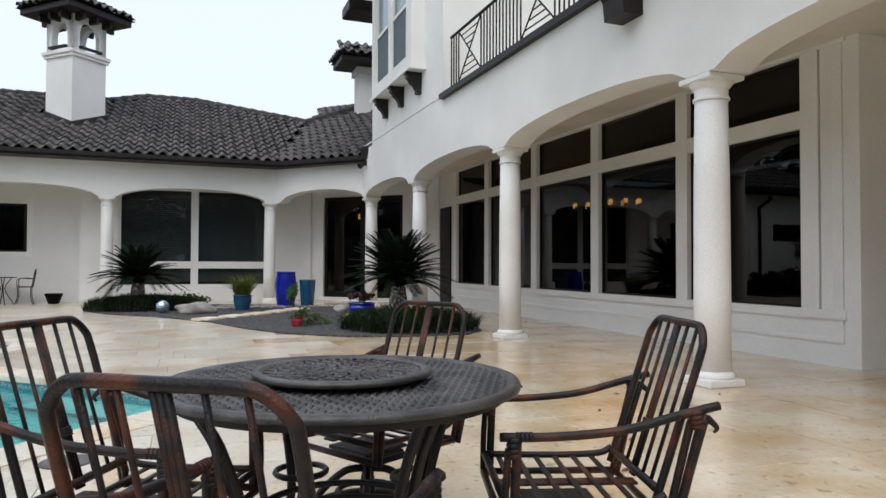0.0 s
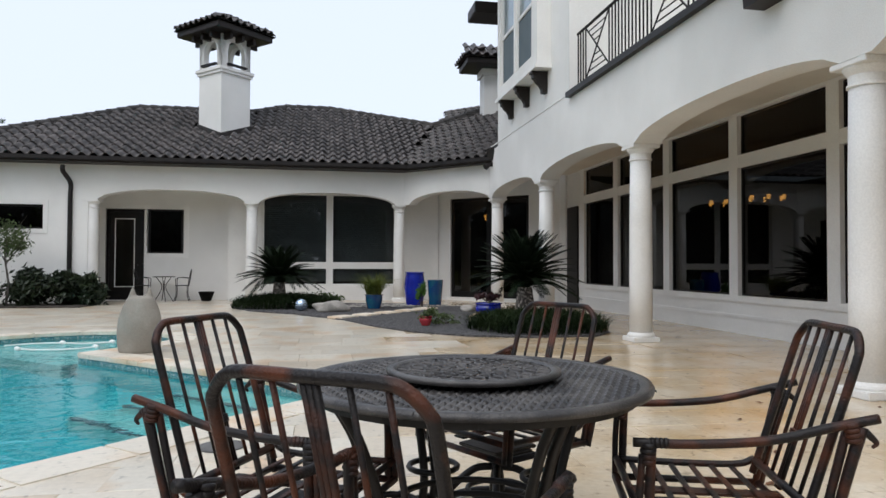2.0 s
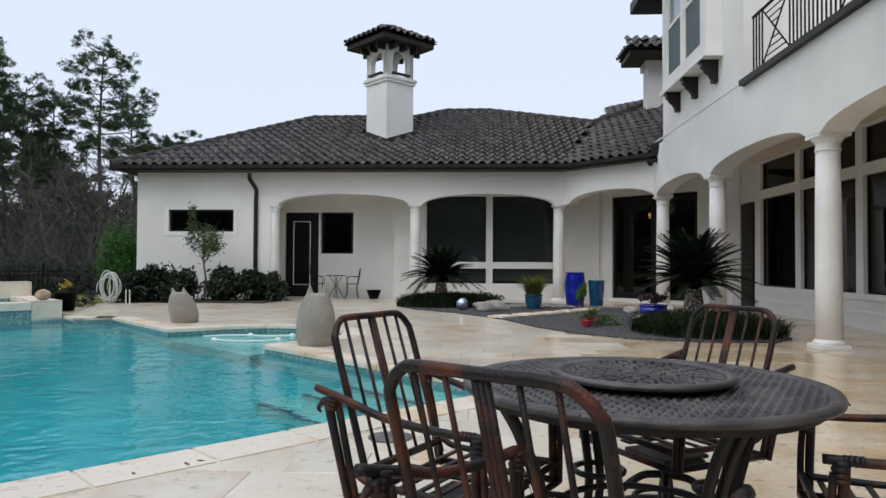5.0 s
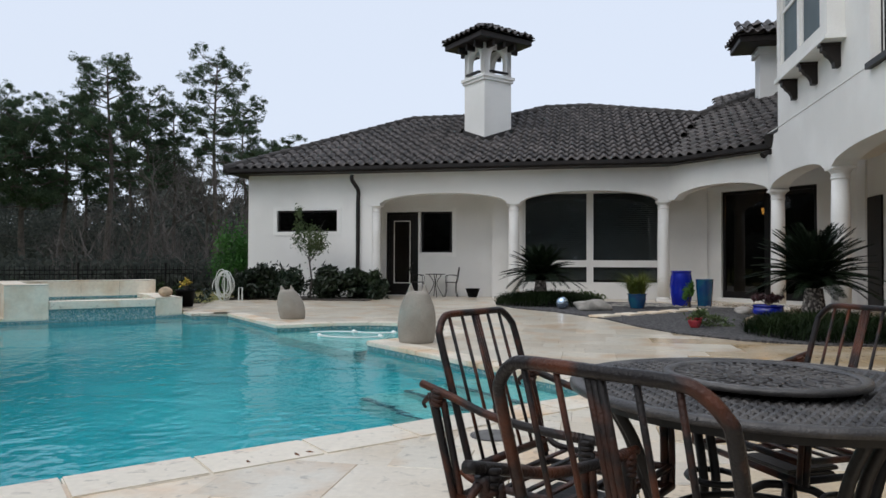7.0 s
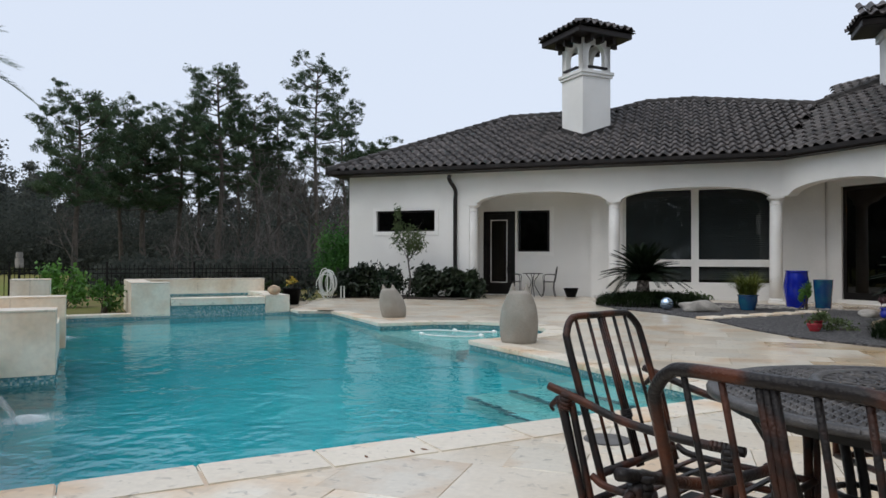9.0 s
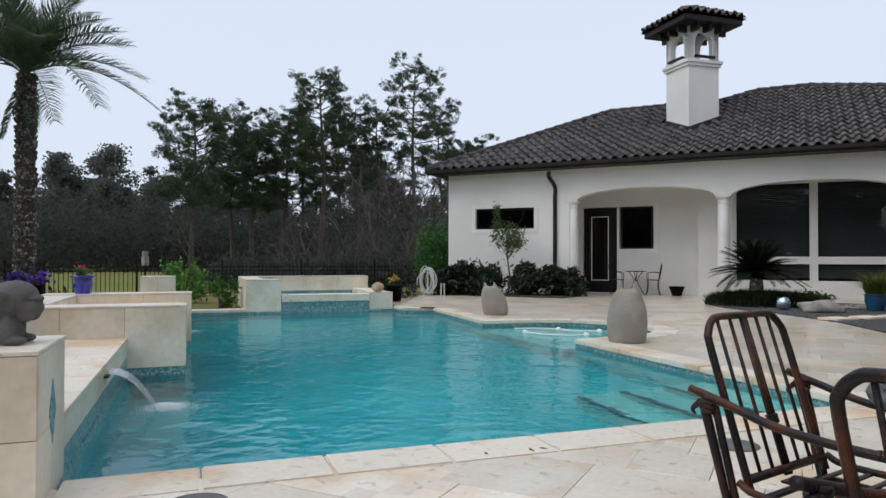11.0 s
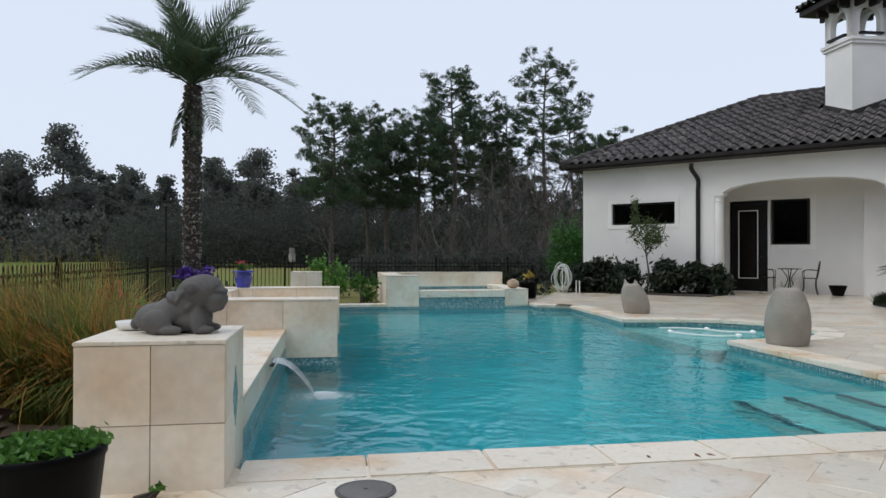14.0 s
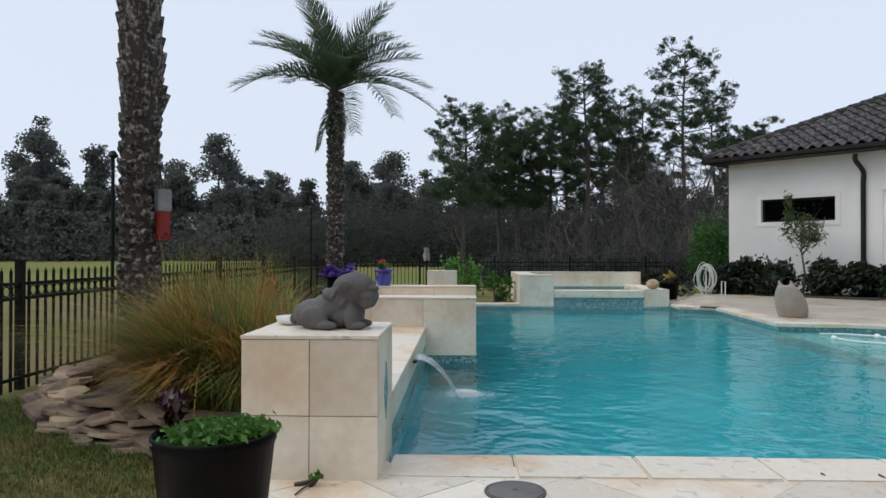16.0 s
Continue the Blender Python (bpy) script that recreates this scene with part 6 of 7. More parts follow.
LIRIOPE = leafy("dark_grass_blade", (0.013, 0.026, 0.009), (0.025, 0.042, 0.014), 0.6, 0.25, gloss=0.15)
STRAW = leafy("straw_grass_blade", (0.40, 0.205, 0.055), (0.20, 0.12, 0.040), 0.7, spread=0.8)
GREENB = leafy("green_grass_blade", (0.085, 0.135, 0.024), (0.22, 0.225, 0.05), 0.6, spread=0.8)
TURF = leafy("turf_blade", (0.065, 0.115, 0.02), (0.14, 0.14, 0.04), 0.7)
BARK = material("pine_bark", (0.085, 0.070, 0.058), 0.9, (0.055, 0.045, 0.038), 5.0, 0.8, fine=14)
TWIG = material("grey_twig", (0.095, 0.085, 0.075), 0.9, (0.06, 0.053, 0.047), 3.0, 0.2)
PBARK = material("palm_boot", (0.040, 0.034, 0.030), 0.9, (0.36, 0.32, 0.28), 24.0, 0.8, fine=34, spread=0.9, mixlo=0.46, mixhi=0.70)
PBARK2 = material("palm_core", (0.035, 0.028, 0.022), 0.95, (0.05, 0.04, 0.03), 9.0, 0.6)
REDF = material("red_petal", (0.50, 0.03, 0.04), 0.5, (0.42, 0.02, 0.05), 9.0, 0.0)
PURP = material("purple_petal", (0.09, 0.035, 0.30), 0.5, (0.06, 0.02, 0.2), 9.0, 0.0)
YELF = material("yellow_leaf", (0.45, 0.30, 0.03), 0.5, (0.3, 0.25, 0.04), 9.0, 0.0)
DKRED = material("dark_red_leaf", (0.06, 0.018, 0.02), 0.5, (0.03, 0.01, 0.012), 9.0, 0.0)


def leaf_quads(rng, centres, size, aspect=0.45, up=0.0):
    """Small bent leaves (two triangles each) at given places, each turned by chance."""
    c = np.asarray(centres, float)
    n_ = len(c)
    d = rng.normal(size=(n_, 3))
    d[:, 2] += up
    d /= np.linalg.norm(d, axis=1)[:, None]
    e = np.cross(d, rng.normal(size=(n_, 3)))
    e /= np.linalg.norm(e, axis=1)[:, None]
    s = size * rng.uniform(0.6, 1.35, size=(n_, 1))
    f = np.cross(d, e) * s * 0.12
    v = np.stack([c - d * s, c + e * s * aspect + f, c + d * s, c - e * s * aspect + f], 1).reshape(-1, 3)
    faces = [(4 * i, 4 * i + 1, 4 * i + 2, 4 * i + 3) for i in range(n_)]
    return v.tolist(), faces


def limb(vs, fs, pts, r0, r1, seg=5):
    pts = [Vector(p) for p in pts]
    prev = None
    for i, p in enumerate(pts):
        d = (pts[min(i + 1, len(pts) - 1)] - pts[max(i - 1, 0)]).normalized()
        a = d.orthogonal().normalized()
        b = d.cross(a)
        r = r0 + (r1 - r0) * i / (len(pts) - 1)
        b0 = len(vs)
        vs += [tuple(p + (a * math.cos(2 * math.pi * k / seg) + b * math.sin(2 * math.pi * k / seg)) * r) for k in range(seg)]
        if prev is not None:
            fs += [(prev + k, prev + (k + 1) % seg, b0 + (k + 1) % seg, b0 + k) for k in range(seg)]
        prev = b0


def pine(seed, h, crown_from, spread, boughs, mat=PINE, label="tall dark green pine with bare lower trunk", thin=1.0):
    """Boughs at uneven heights that fork into twigs, each twig with a few loose tufts of needles."""
    rng = np.random.default_rng(seed)
    t_ = thing("pine_tree", label, "tree", None, "pines behind the garden")
    vs, fs = [], []
    lean = rng.normal(size=2) * 0.02
    way = [(lean[0] * z + 0.14 * math.sin(z * 0.5 + seed), lean[1] * z + 0.1 * math.cos(z * 0.6 + seed), z) for z in np.linspace(0, h * 0.96, 13)]
    limb(vs, fs, way, 0.20, 0.035, 8)
    cents = []
    turn = rng.uniform(0, 6.28)
    for k in range(boughs):
        f = (k + rng.uniform(0.1, 0.9)) / boughs
        z = h * (crown_from + (0.95 - crown_from) * f)
        q = z / (h * 0.96) * 12
        i = min(11, int(q))
        base = Vector(way[i]).lerp(Vector(way[i + 1]), q - i)
        turn += 2.4 + rng.normal() * 0.5
        L = spread * (0.30 + 0.70 * math.sin(math.pi * (0.28 + 0.62 * f))) * rng.uniform(0.42, 1.0)
        rise = rng.uniform(-0.02, 0.32) + 0.35 * f
        tip = base + Vector((L * math.cos(turn), L * math.sin(turn), L * rise))
        mid = base.lerp(tip, 0.5) + Vector((rng.normal() * 0.1, rng.normal() * 0.1, -0.08 * L))
        limb(vs, fs, [base, mid, tip], 0.05, 0.012, 4)
        side = Vector((-math.sin(turn), math.cos(turn), 0))
        for sub_ in range(int(4 + 2.2 * L)):
            u_ = rng.uniform(0.0, 0.62)
            root = tip.lerp(mid, min(1.0, u_ * 1.6)) if u_ > 0.08 else tip
            cc = root + side * rng.normal() * (0.16 + 0.30 * L * u_) + Vector((rng.normal() * 0.12, rng.normal() * 0.12, rng.uniform(0.0, 0.42)))
            limb(vs, fs, [root, cc], 0.016, 0.006, 3)
            for tuft in range(rng.integers(2, 4)):
                n_ = int(rng.integers(26, 50) * thin)
                d_ = rng.normal(size=(n_, 3))
                d_ /= np.linalg.norm(d_, axis=1)[:, None]
                r_ = rng.uniform(0.15, 0.33)
                ctr = np.array(cc) + rng.normal(size=3) * np.array([0.20, 0.20, 0.12])
                cents.append(d_ * (rng.uniform(0, 1, size=(n_, 1)) ** 0.5) * np.array([r_, r_, r_ * 0.72]) + ctr)
    for k in range(9):
        a = rng.uniform(0, 6.28)
        z = h * crown_from * rng.uniform(0.45, 0.98)
        b_ = Vector(way[min(12, int(z / (h * 0.96) * 12))])
        b_.z = z
        limb(vs, fs, [b_, b_ + Vector((math.cos(a), math.sin(a), rng.uniform(-0.1, 0.3))) * rng.uniform(0.5, 1.4)], 0.022, 0.006, 3)
    raw("trunk", vs, fs, BARK, t_, smooth=True)
    v, f = leaf_quads(rng, np.concatenate(cents), 0.105, 0.19, 0.35)
    raw("crown", v, f, mat, t_)
    return t_


def bare_tree(seed, h, label="leafless grey winter tree"):
    rng = random.Random(seed)
    t_ = thing("bare_tree", label, "tree", None, "bare trees behind the garden")
    vs, fs = [], []

    def grow(p, d, L, r, depth):
        q = p + d * L * 0.5 + Vector((rng.gauss(0, 1), rng.gauss(0, 1), rng.gauss(0, 0.5))) * L * 0.05
        e = p + d * L + Vector((rng.gauss(0, 1), rng.gauss(0, 1), rng.gauss(0, 0.5))) * L * 0.08
        limb(vs, fs, [p, q, e], r, r * 0.6, 6 if depth < 2 else 3)
        if depth >= 6:
            return
        for _ in range(3 if depth < 4 else 2):
            nd = (d + Vector((rng.gauss(0, 1), rng.gauss(0, 1), rng.gauss(0.15, 0.6))) * 0.55).normalized()
            grow(p + (e - p) * rng.uniform(0.55, 1.0), nd, L * rng.uniform(0.58, 0.82), r * 0.58, depth + 1)

    grow(Vector((0, 0, 0)), Vector((0, 0, 1)), h * 0.28, h * 0.013, 0)
    raw("trunk", vs, fs, TWIG, t_)
    return t_


PV = [pine(11, 13.5, 0.46, 2.9, 36, thin=0.9), pine(12, 15.0, 0.50, 3.3, 30, PINE, "tall open-crowned pine with long bare limbs", 0.85), pine(13, 11.0, 0.40, 3.3, 38, thin=0.95), pine(14, 9.0, 0.42, 2.7, 38, PINE, "shorter dark green pine with full crown")]


def out(yaw, d):
    """A plan place from the terrace: degrees left of the house's long axis, and metres."""
    return -0.25 - d * math.sin(radians(yaw)), d * math.cos(radians(yaw))


PINES = [(32.5, 50, 1, 0.80, 160), (29.7, 46, 1, 0.97, 0), (37.2, 44, 0, 0.97, 40), (34.3, 47, 1, 0.80, 70), (40.6, 48, 2, 1.02, 120), (47.2, 40, 2, 0.90, 200), (44.4, 46, 0, 0.80, 250), (27.2, 50, 1, 0.80, 90), (42.6, 44, 3, 1.02, 300), (38.9, 52, 0, 0.84, 10), (35.8, 56, 1, 0.85, 20), (24.5, 52, 3, 1.1, 10)]
used = set()
for yaw, d, k, s, rz in PINES:
    x, y = out(yaw, d)
    m = pose(x, y, -0.1, 0, 0, rz) @ Matrix.Diagonal((s, s, s, 1))
    if k not in used:
        PV[k].matrix_basis = m
        used.add(k)
    else:
        o_ = copy_thing(PV[k], pose(x, y, -0.1, 0, 0, rz))
        o_.scale = (s, s, s)
BV = [bare_tree(21, 10.0), bare_tree(22, 7.0)]
bused = set()
for yaw, d, k, s, rz in [(33.0, 34, 0, 0.9, 0), (30.2, 37, 1, 1.35, 60), (35.2, 38, 1, 1.1, 100), (28.2, 33, 1, 1.0, 190), (38.6, 36, 1, 0.85, 280), (31.6, 29, 1, 0.55, 20), (34.4, 30, 1, 0.6, 220), (26.0, 38, 0, 0.9, 150), (36.8, 33, 1, 0.6, 40), (47.5, 40, 1, 0.9, 310), (41.0, 33, 1, 0.55, 130), (29.2, 40, 0, 1.05, 210), (24.0, 42, 0, 0.9, 250)]:
    x, y = out(yaw, d)
    if k not in bused:
        BV[k].matrix_basis = pose(x, y, -0.1, 0, 0, rz) @ Matrix.Diagonal((s, s, s, 1))
        bused.add(k)
    else:
        o_ = copy_thing(BV[k], pose(x, y, -0.1, 0, 0, rz))
        o_.scale = (s, s, s)

# woods far beyond the fairway, and thickets under the pines, haze in their colours
rng = np.random.default_rng(31)
cents, tv, tf = [], [], []
for k in range(230):
    yaw = rng.uniform(20, 110)
    d = rng.uniform(82, 125)
    h = d * (0.140 + 0.040 * max(0.0, min(1.0, (yaw - 88) / 6)) + 0.022 * math.sin(yaw * 0.55 + 2.2) + 0.020 * math.sin(yaw * 1.9 + 1)) * rng.uniform(0.55, 1.06)
    x, y = out(yaw, d)
    w_ = h * rng.uniform(0.20, 0.32)
    for q in range(24):
        f_ = rng.uniform(0.10, 1.0)
        rr = w_ * (1.05 - 0.92 * f_ ** 2) * rng.uniform(0.1, 0.95)
        a_ = rng.uniform(0, 6.283)
        r_ = w_ * rng.uniform(0.26, 0.50) * (1.1 - 0.35 * f_)
        nl = int(70 + 95 * r_ * r_)
        d_ = rng.normal(size=(nl, 3))
        d_ /= np.linalg.norm(d_, axis=1)[:, None]
        cents.append(np.clip(rng.normal(size=(nl, 3)), -1.7, 1.7) * 0.5 * np.array([r_, r_, r_ * 0.75]) + np.array([x + rr * math.cos(a_), y + rr * math.sin(a_), h * f_ - r_ * 0.5]))
    limb(tv, tf, [(x, y, -0.1), (x, y, h * 0.9)], 0.25, 0.06, 4)
# trees out of view behind the terrace, added for the window reflections
back = []
for k in range(130):
    yaw, d = rng.uniform(106, 270), rng.uniform(34, 52)
    h = rng.uniform(6.5, 11)
    x, y = out(yaw, d)
    lump = rng.normal(size=(10, 3)) * np.array([1.6, 1.6, h * 0.2]) + np.array([x, y, h * 0.6])
    back.append(lump[rng.integers(0, 10, 420)] + rng.normal(size=(420, 3)) * np.array([0.9, 0.9, 0.9]))
    back.append(rng.normal(size=(260, 3)) * np.array([1.5, 1.5, 0.4]) + rng.uniform(0, 1, size=(260, 1)) * np.array([0, 0, h * 0.5]) + np.array([x, y, 0.3]))
    limb(tv, tf, [(x, y, -0.1), (x, y, h * 0.8)], 0.25, 0.08, 4)
for k in range(500):
    x, y = out(rng.uniform(12, 104), rng.uniform(80, 100))
    h = rng.uniform(2.5, 7.0)
    cents.append(np.minimum(np.abs(rng.normal(size=(280, 3))), 1.5) * np.array([0, 0, h * 0.5]) + rng.normal(size=(280, 3)) * np.array([2.0, 2.0, 0.2]) + np.array([x, y, 0.3]))
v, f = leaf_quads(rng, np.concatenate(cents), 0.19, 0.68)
woods = tagged(raw("far_woods", v, f, WOODS), "grey green woods beyond the fairway, haze put into the colour", "woods", kind="stuff")
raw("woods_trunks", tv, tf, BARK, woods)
# crowns of the unseen trees that the windows mirror
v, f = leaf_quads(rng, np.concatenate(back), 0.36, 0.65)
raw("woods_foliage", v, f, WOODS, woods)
cents = []
for k in range(190):
    yaw = rng.uniform(14, 62)
    d = rng.uniform(50, 72)
    x, y = out(yaw, d)
    h = rng.uniform(2.5, 6.0)
    cents.append(np.clip(rng.normal(size=(420, 3)), -1.6, 1.6) * np.array([1.6, 1.6, h * 0.3]) + np.array([x, y, h * 0.5]))
for k in range(60):
    yaw = rng.uniform(22, 45)
    x, y = out(yaw, rng.uniform(27, 33))
    h = rng.uniform(0.6, 1.3)
    cents.append(rng.normal(size=(160, 3)) * np.array([0.7, 0.7, h * 0.3]) + np.array([x, y, h * 0.45]))
allc = np.concatenate(cents)
allc[:, 2] = np.abs(allc[:, 2])
v, f = leaf_quads(rng, allc, 0.15, 0.5)
tagged(raw("undergrowth", v, f, PINE2), "dense dark undergrowth below the pines, greyed in colour for haze", "undergrowth", kind="stuff")
# low brush made of bare stems
tv, tf = [], []
br = random.Random(77)
for k in range(480):
    x, y = out(br.uniform(22, 41), br.uniform(26, 40))
    h = br.uniform(0.8, 2.6)
    limb(tv, tf, [(x, y, -0.1), (x + br.gauss(0, 0.2), y + br.gauss(0, 0.2), h * 0.5), (x + br.gauss(0, 0.6), y + br.gauss(0, 0.6), h)], 0.018, 0.006, 3)
tagged(raw("brush", tv, tf, TWIG), "tangle of leafless grey brush behind the spa", "brush", kind="stuff")

# the fairway: a slightly raised sheet beyond the fence
fw = bmesh.new()
rows = []
for d in (24, 30, 42, 60, 80, 95):
    rows.append([fw.verts.new((*out(a, d), -0.05 + 0.35 * max(0, (d - 30) / 60))) for a in range(38, 120, 4)])
for a, b in zip(rows, rows[1:]):
    for i in range(len(a) - 1):
        fw.faces.new((a[i], b[i], b[i + 1], a[i + 1]))
tagged(part("fairway", fw, FAIRWAY, smooth=True), "pale green golf fairway beyond the fence", "fairway", kind="structure")


def frond_mesh(rng, n_leaf, L, leaf, droop, fold=0.5, width=0.02, stiff=0.75):
    """One feather leaf along +x, rising then arching down."""
    vs, fs = [], []
    pts = []
    for k in range(15):
        t = k / 14
        pts.append(Vector((L * t * (1 - 0.12 * droop * t), 0, L * (0.0 * t - droop * 0.55 * t ** 2.2))))
    limb(vs, fs, pts, width * 0.75, width * 0.15, 4)
    for s in (-1, 1):
        for k in range(n_leaf):
            t = 0.10 + 0.90 * (k + rng.uniform(0, 0.6)) / n_leaf
            i = min(13, int(t * 14))
            p = pts[i].lerp(pts[i + 1], t * 14 - i)
            d = (pts[i + 1] - pts[i]).normalized()
            ll = leaf * (0.45 + 1.0 * math.sin(math.pi * min(0.98, 0.18 + 0.8 * t))) * rng.uniform(0.85, 1.1) * 0.75
            w = (d * (0.55 + 0.6 * t) + Vector((0, s * stiff, 0)) + Vector((0, 0, fold * rng.uniform(0.5, 1.1)))).normalized()
            tip = p + w * ll - Vector((0, 0, ll * 0.22))
            mid = p + w * ll * 0.5
            sd = d * width * 0.55
            b0 = len(vs)
            vs += [tuple(p - sd * 0.6), tuple(p + sd * 0.6), tuple(mid + sd), tuple(tip), tuple(mid - sd)]
            fs.append((b0, b0 + 1, b0 + 2, b0 + 3, b0 + 4))
    return vs, fs


def feather_crown(seed, count, L, leaf, n_leaf, el0, el1, droop, width, z, parent, mat, name="frond", label=""):
    """Fronds all round, each its own part, from a few shared meshes; el: degrees above the level."""
    rng = random.Random(seed)
    meshes = []
    for k in range(5):
        v, f = frond_mesh(rng, n_leaf, L * rng.uniform(0.88, 1.08), leaf, droop * (0.55 + 0.22 * k), 0.45, width)
        me = bpy.data.meshes.new(name)
        me.from_pydata(v, [], f)
        me.materials.append(mat)
        meshes.append(me)
    for k in range(count):
        t = (k + 0.5) / count
        el = el0 + (el1 - el0) * t ** 0.9 + rng.gauss(0, 5)
        az = k * 137.5 + rng.gauss(0, 8)
        kk = min(4, max(0, int((1 - (el - min(el0, el1)) / (abs(el1 - el0) + 1e-6)) * 4.5)))
        o_ = new(name, meshes[kk])
        o_.parent = parent
        o_.matrix_basis = pose(0, 0, z + rng.uniform(-0.05, 0.05), 0, 0, az) @ pose(0, 0, 0, rng.gauss(0, 8), -el, 0)


def boot_mesh(w, hh, d, round_):
    """One cut leaf base on a palm trunk: a tapering strip, or a blunt knob."""
    bm = bmesh.new()
    rows_ = ((0.0, 0.72, 0.25), (0.35, 1.0, 0.75), (0.72, 0.92, 1.0), (1.0, 0.6 if round_ else 0.78, 0.85 if round_ else 1.15))
    rings = []
    for t, ww, dd in rows_:
        rings.append([bm.verts.new(c) for c in ((-w * ww, -0.02, hh * t), (-w * ww * 0.6, d * dd * 0.8, hh * t), (w * ww * 0.6, d * dd * 0.8, hh * t), (w * ww, -0.02, hh * t))])
    for a_, b_ in zip(rings, rings[1:]):
        for i in range(3):
            bm.faces.new((a_[i], a_[i + 1], b_[i + 1], b_[i]))
    bm.faces.new(rings[-1])
    return mesh_of("leaf_base", bm, PBARK)


def palm(x, y, h, r0, r1, seed, crown=True, label="", L=2.0, strips=9.0):
    """strips: the height from which the leaf bases are long strips; below it they are blunt knobs."""
    rng = random.Random(seed)
    p_ = thing("palm_tree", label, "tree", pose(x, y, -0.06))
    n_ = 12
    core = [(r0 + (r1 - r0) * (k / n_) ** 0.8, h * k / n_) for k in range(n_ + 1)]
    part("trunk", lathe([(r * 0.86, z) for r, z in core], 18), PBARK2, p_, smooth=True)
    knobs = [boot_mesh(0.058 + 0.008 * q, 0.10, 0.042 + 0.012 * q, True) for q in range(3)]
    slats = [boot_mesh(0.042 + 0.007 * q, 0.25 + 0.04 * q, 0.040 + 0.010 * q, False) for q in range(3)]
    z, k = 0.05, 0
    while z < h - 0.05:
        long_ = z > strips
        r = r0 + (r1 - r0) * (z / h) ** 0.8
        cnt = max(6, int(2 * math.pi * r / (0.105 if long_ else 0.125)))
        for i in range(cnt):
            a = 2 * math.pi * (i + 0.5 * (k % 2)) / cnt + rng.gauss(0, 0.07)
            o_ = new("leaf_base", rng.choice(slats if long_ else knobs))
            o_.parent = p_
            s = rng.uniform(0.7, 1.05) * (0.55 + 0.4 * r / 0.2)
            o_.matrix_basis = Matrix.Translation((r * 0.80 * math.cos(a), r * 0.80 * math.sin(a), z + rng.gauss(0, 0.02))) @ Matrix.Rotation(a - math.pi / 2, 4, "Z") @ pose(0, 0, 0, rng.gauss(-4, 5), rng.gauss(0, 7), 0) @ Matrix.Diagonal((s, s, s * rng.uniform(0.8, 1.2), 1))
        z += 0.15 if long_ else 0.088
        k += 1
    if crown:
        feather_crown(seed, 26, L, 0.50, 64, 25, 84, 0.95, 0.024, h, p_, PALM)
        feather_crown(seed + 1, 3, L * 0.55, 0.26, 40, -80, -62, 0.2, 0.02, h - 0.15, p_, PALM)
    return p_


palm(-11.22, 6.66, 4.10, 0.175, 0.150, 51, True, "date palm with grey green feather fronds and rough trunk", 1.78)
palm(-7.61, 2.09, 8.5, 0.215, 0.175, 52, True, "tall palm trunk with rough cut leaf bases", 2.0, 2.45)


def sago(x, y, z, s, seed, label, trunk):
    c = thing("sago_palm", label, "plant", pose(x, y, z))
    part("trunk", lathe([(0.15, 0), (0.17, trunk * 0.5), (0.13, trunk)], 14), PBARK, c, smooth=True)
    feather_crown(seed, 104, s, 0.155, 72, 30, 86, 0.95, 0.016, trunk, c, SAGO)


sago(-1.0, 17.4, 0.02, 1.0, 61, "dark green sago palm with arching fronds in the bed", 0.60)
sago(3.58, 11.75, 0.02, 1.0, 62, "large dark green sago palm beside the columns", 0.66)


def blades(name, label, area, count, L, mat, seed, lean=0.5, width=0.006, cat="grass", keep=None, m=None, z=0.0, kind="stuff"):
    """Grass blades, each bent over, within area (x0, x1, y0, y1)."""
    rng = random.Random(seed)
    vs, fs = [], []
    made = 0
    while made < count:
        x, y = rng.uniform(area[0], area[1]), rng.uniform(area[2], area[3])
        made += 1
        if keep and not keep(x, y):
            continue
        zz = z(x, y) if callable(z) else z
        a = rng.uniform(0, 6.283)
        l_ = L * rng.uniform(0.55, 1.15)
        dx_, dy_ = math.cos(a), math.sin(a)
        b_ = lean * rng.uniform(0.4, 1.3)
        px, py = -dy_ * width, dx_ * width
        b0 = len(vs)
        for t, w in ((0, 1), (0.5, 0.8), (0.85, 0.45), (1, 0.05)):
            o1 = l_ * b_ * t * t
            zz2 = zz + l_ * (t - 0.35 * b_ * t * t)
            vs += [(x + dx_ * o1 - px * w, y + dy_ * o1 - py * w, zz2), (x + dx_ * o1 + px * w, y + dy_ * o1 + py * w, zz2)]
        for k in range(3):
            fs.append((b0 + 2 * k, b0 + 2 * k + 1, b0 + 2 * k + 3, b0 + 2 * k + 2))
    ob = raw(name, vs, fs, mat)
    if m:
        ob.matrix_basis = m
    return tagged(ob, label, cat, kind=kind)


def oval(cx, cy, rx, ry):
    return lambda x, y: ((x - cx) / rx) ** 2 + ((y - cy) / ry) ** 2 < 1


def dome(cx, cy, rx, ry, h):
    return lambda x, y: h * math.sqrt(max(0, 1 - ((x - cx) / rx) ** 2 - ((y - cy) / ry) ** 2))


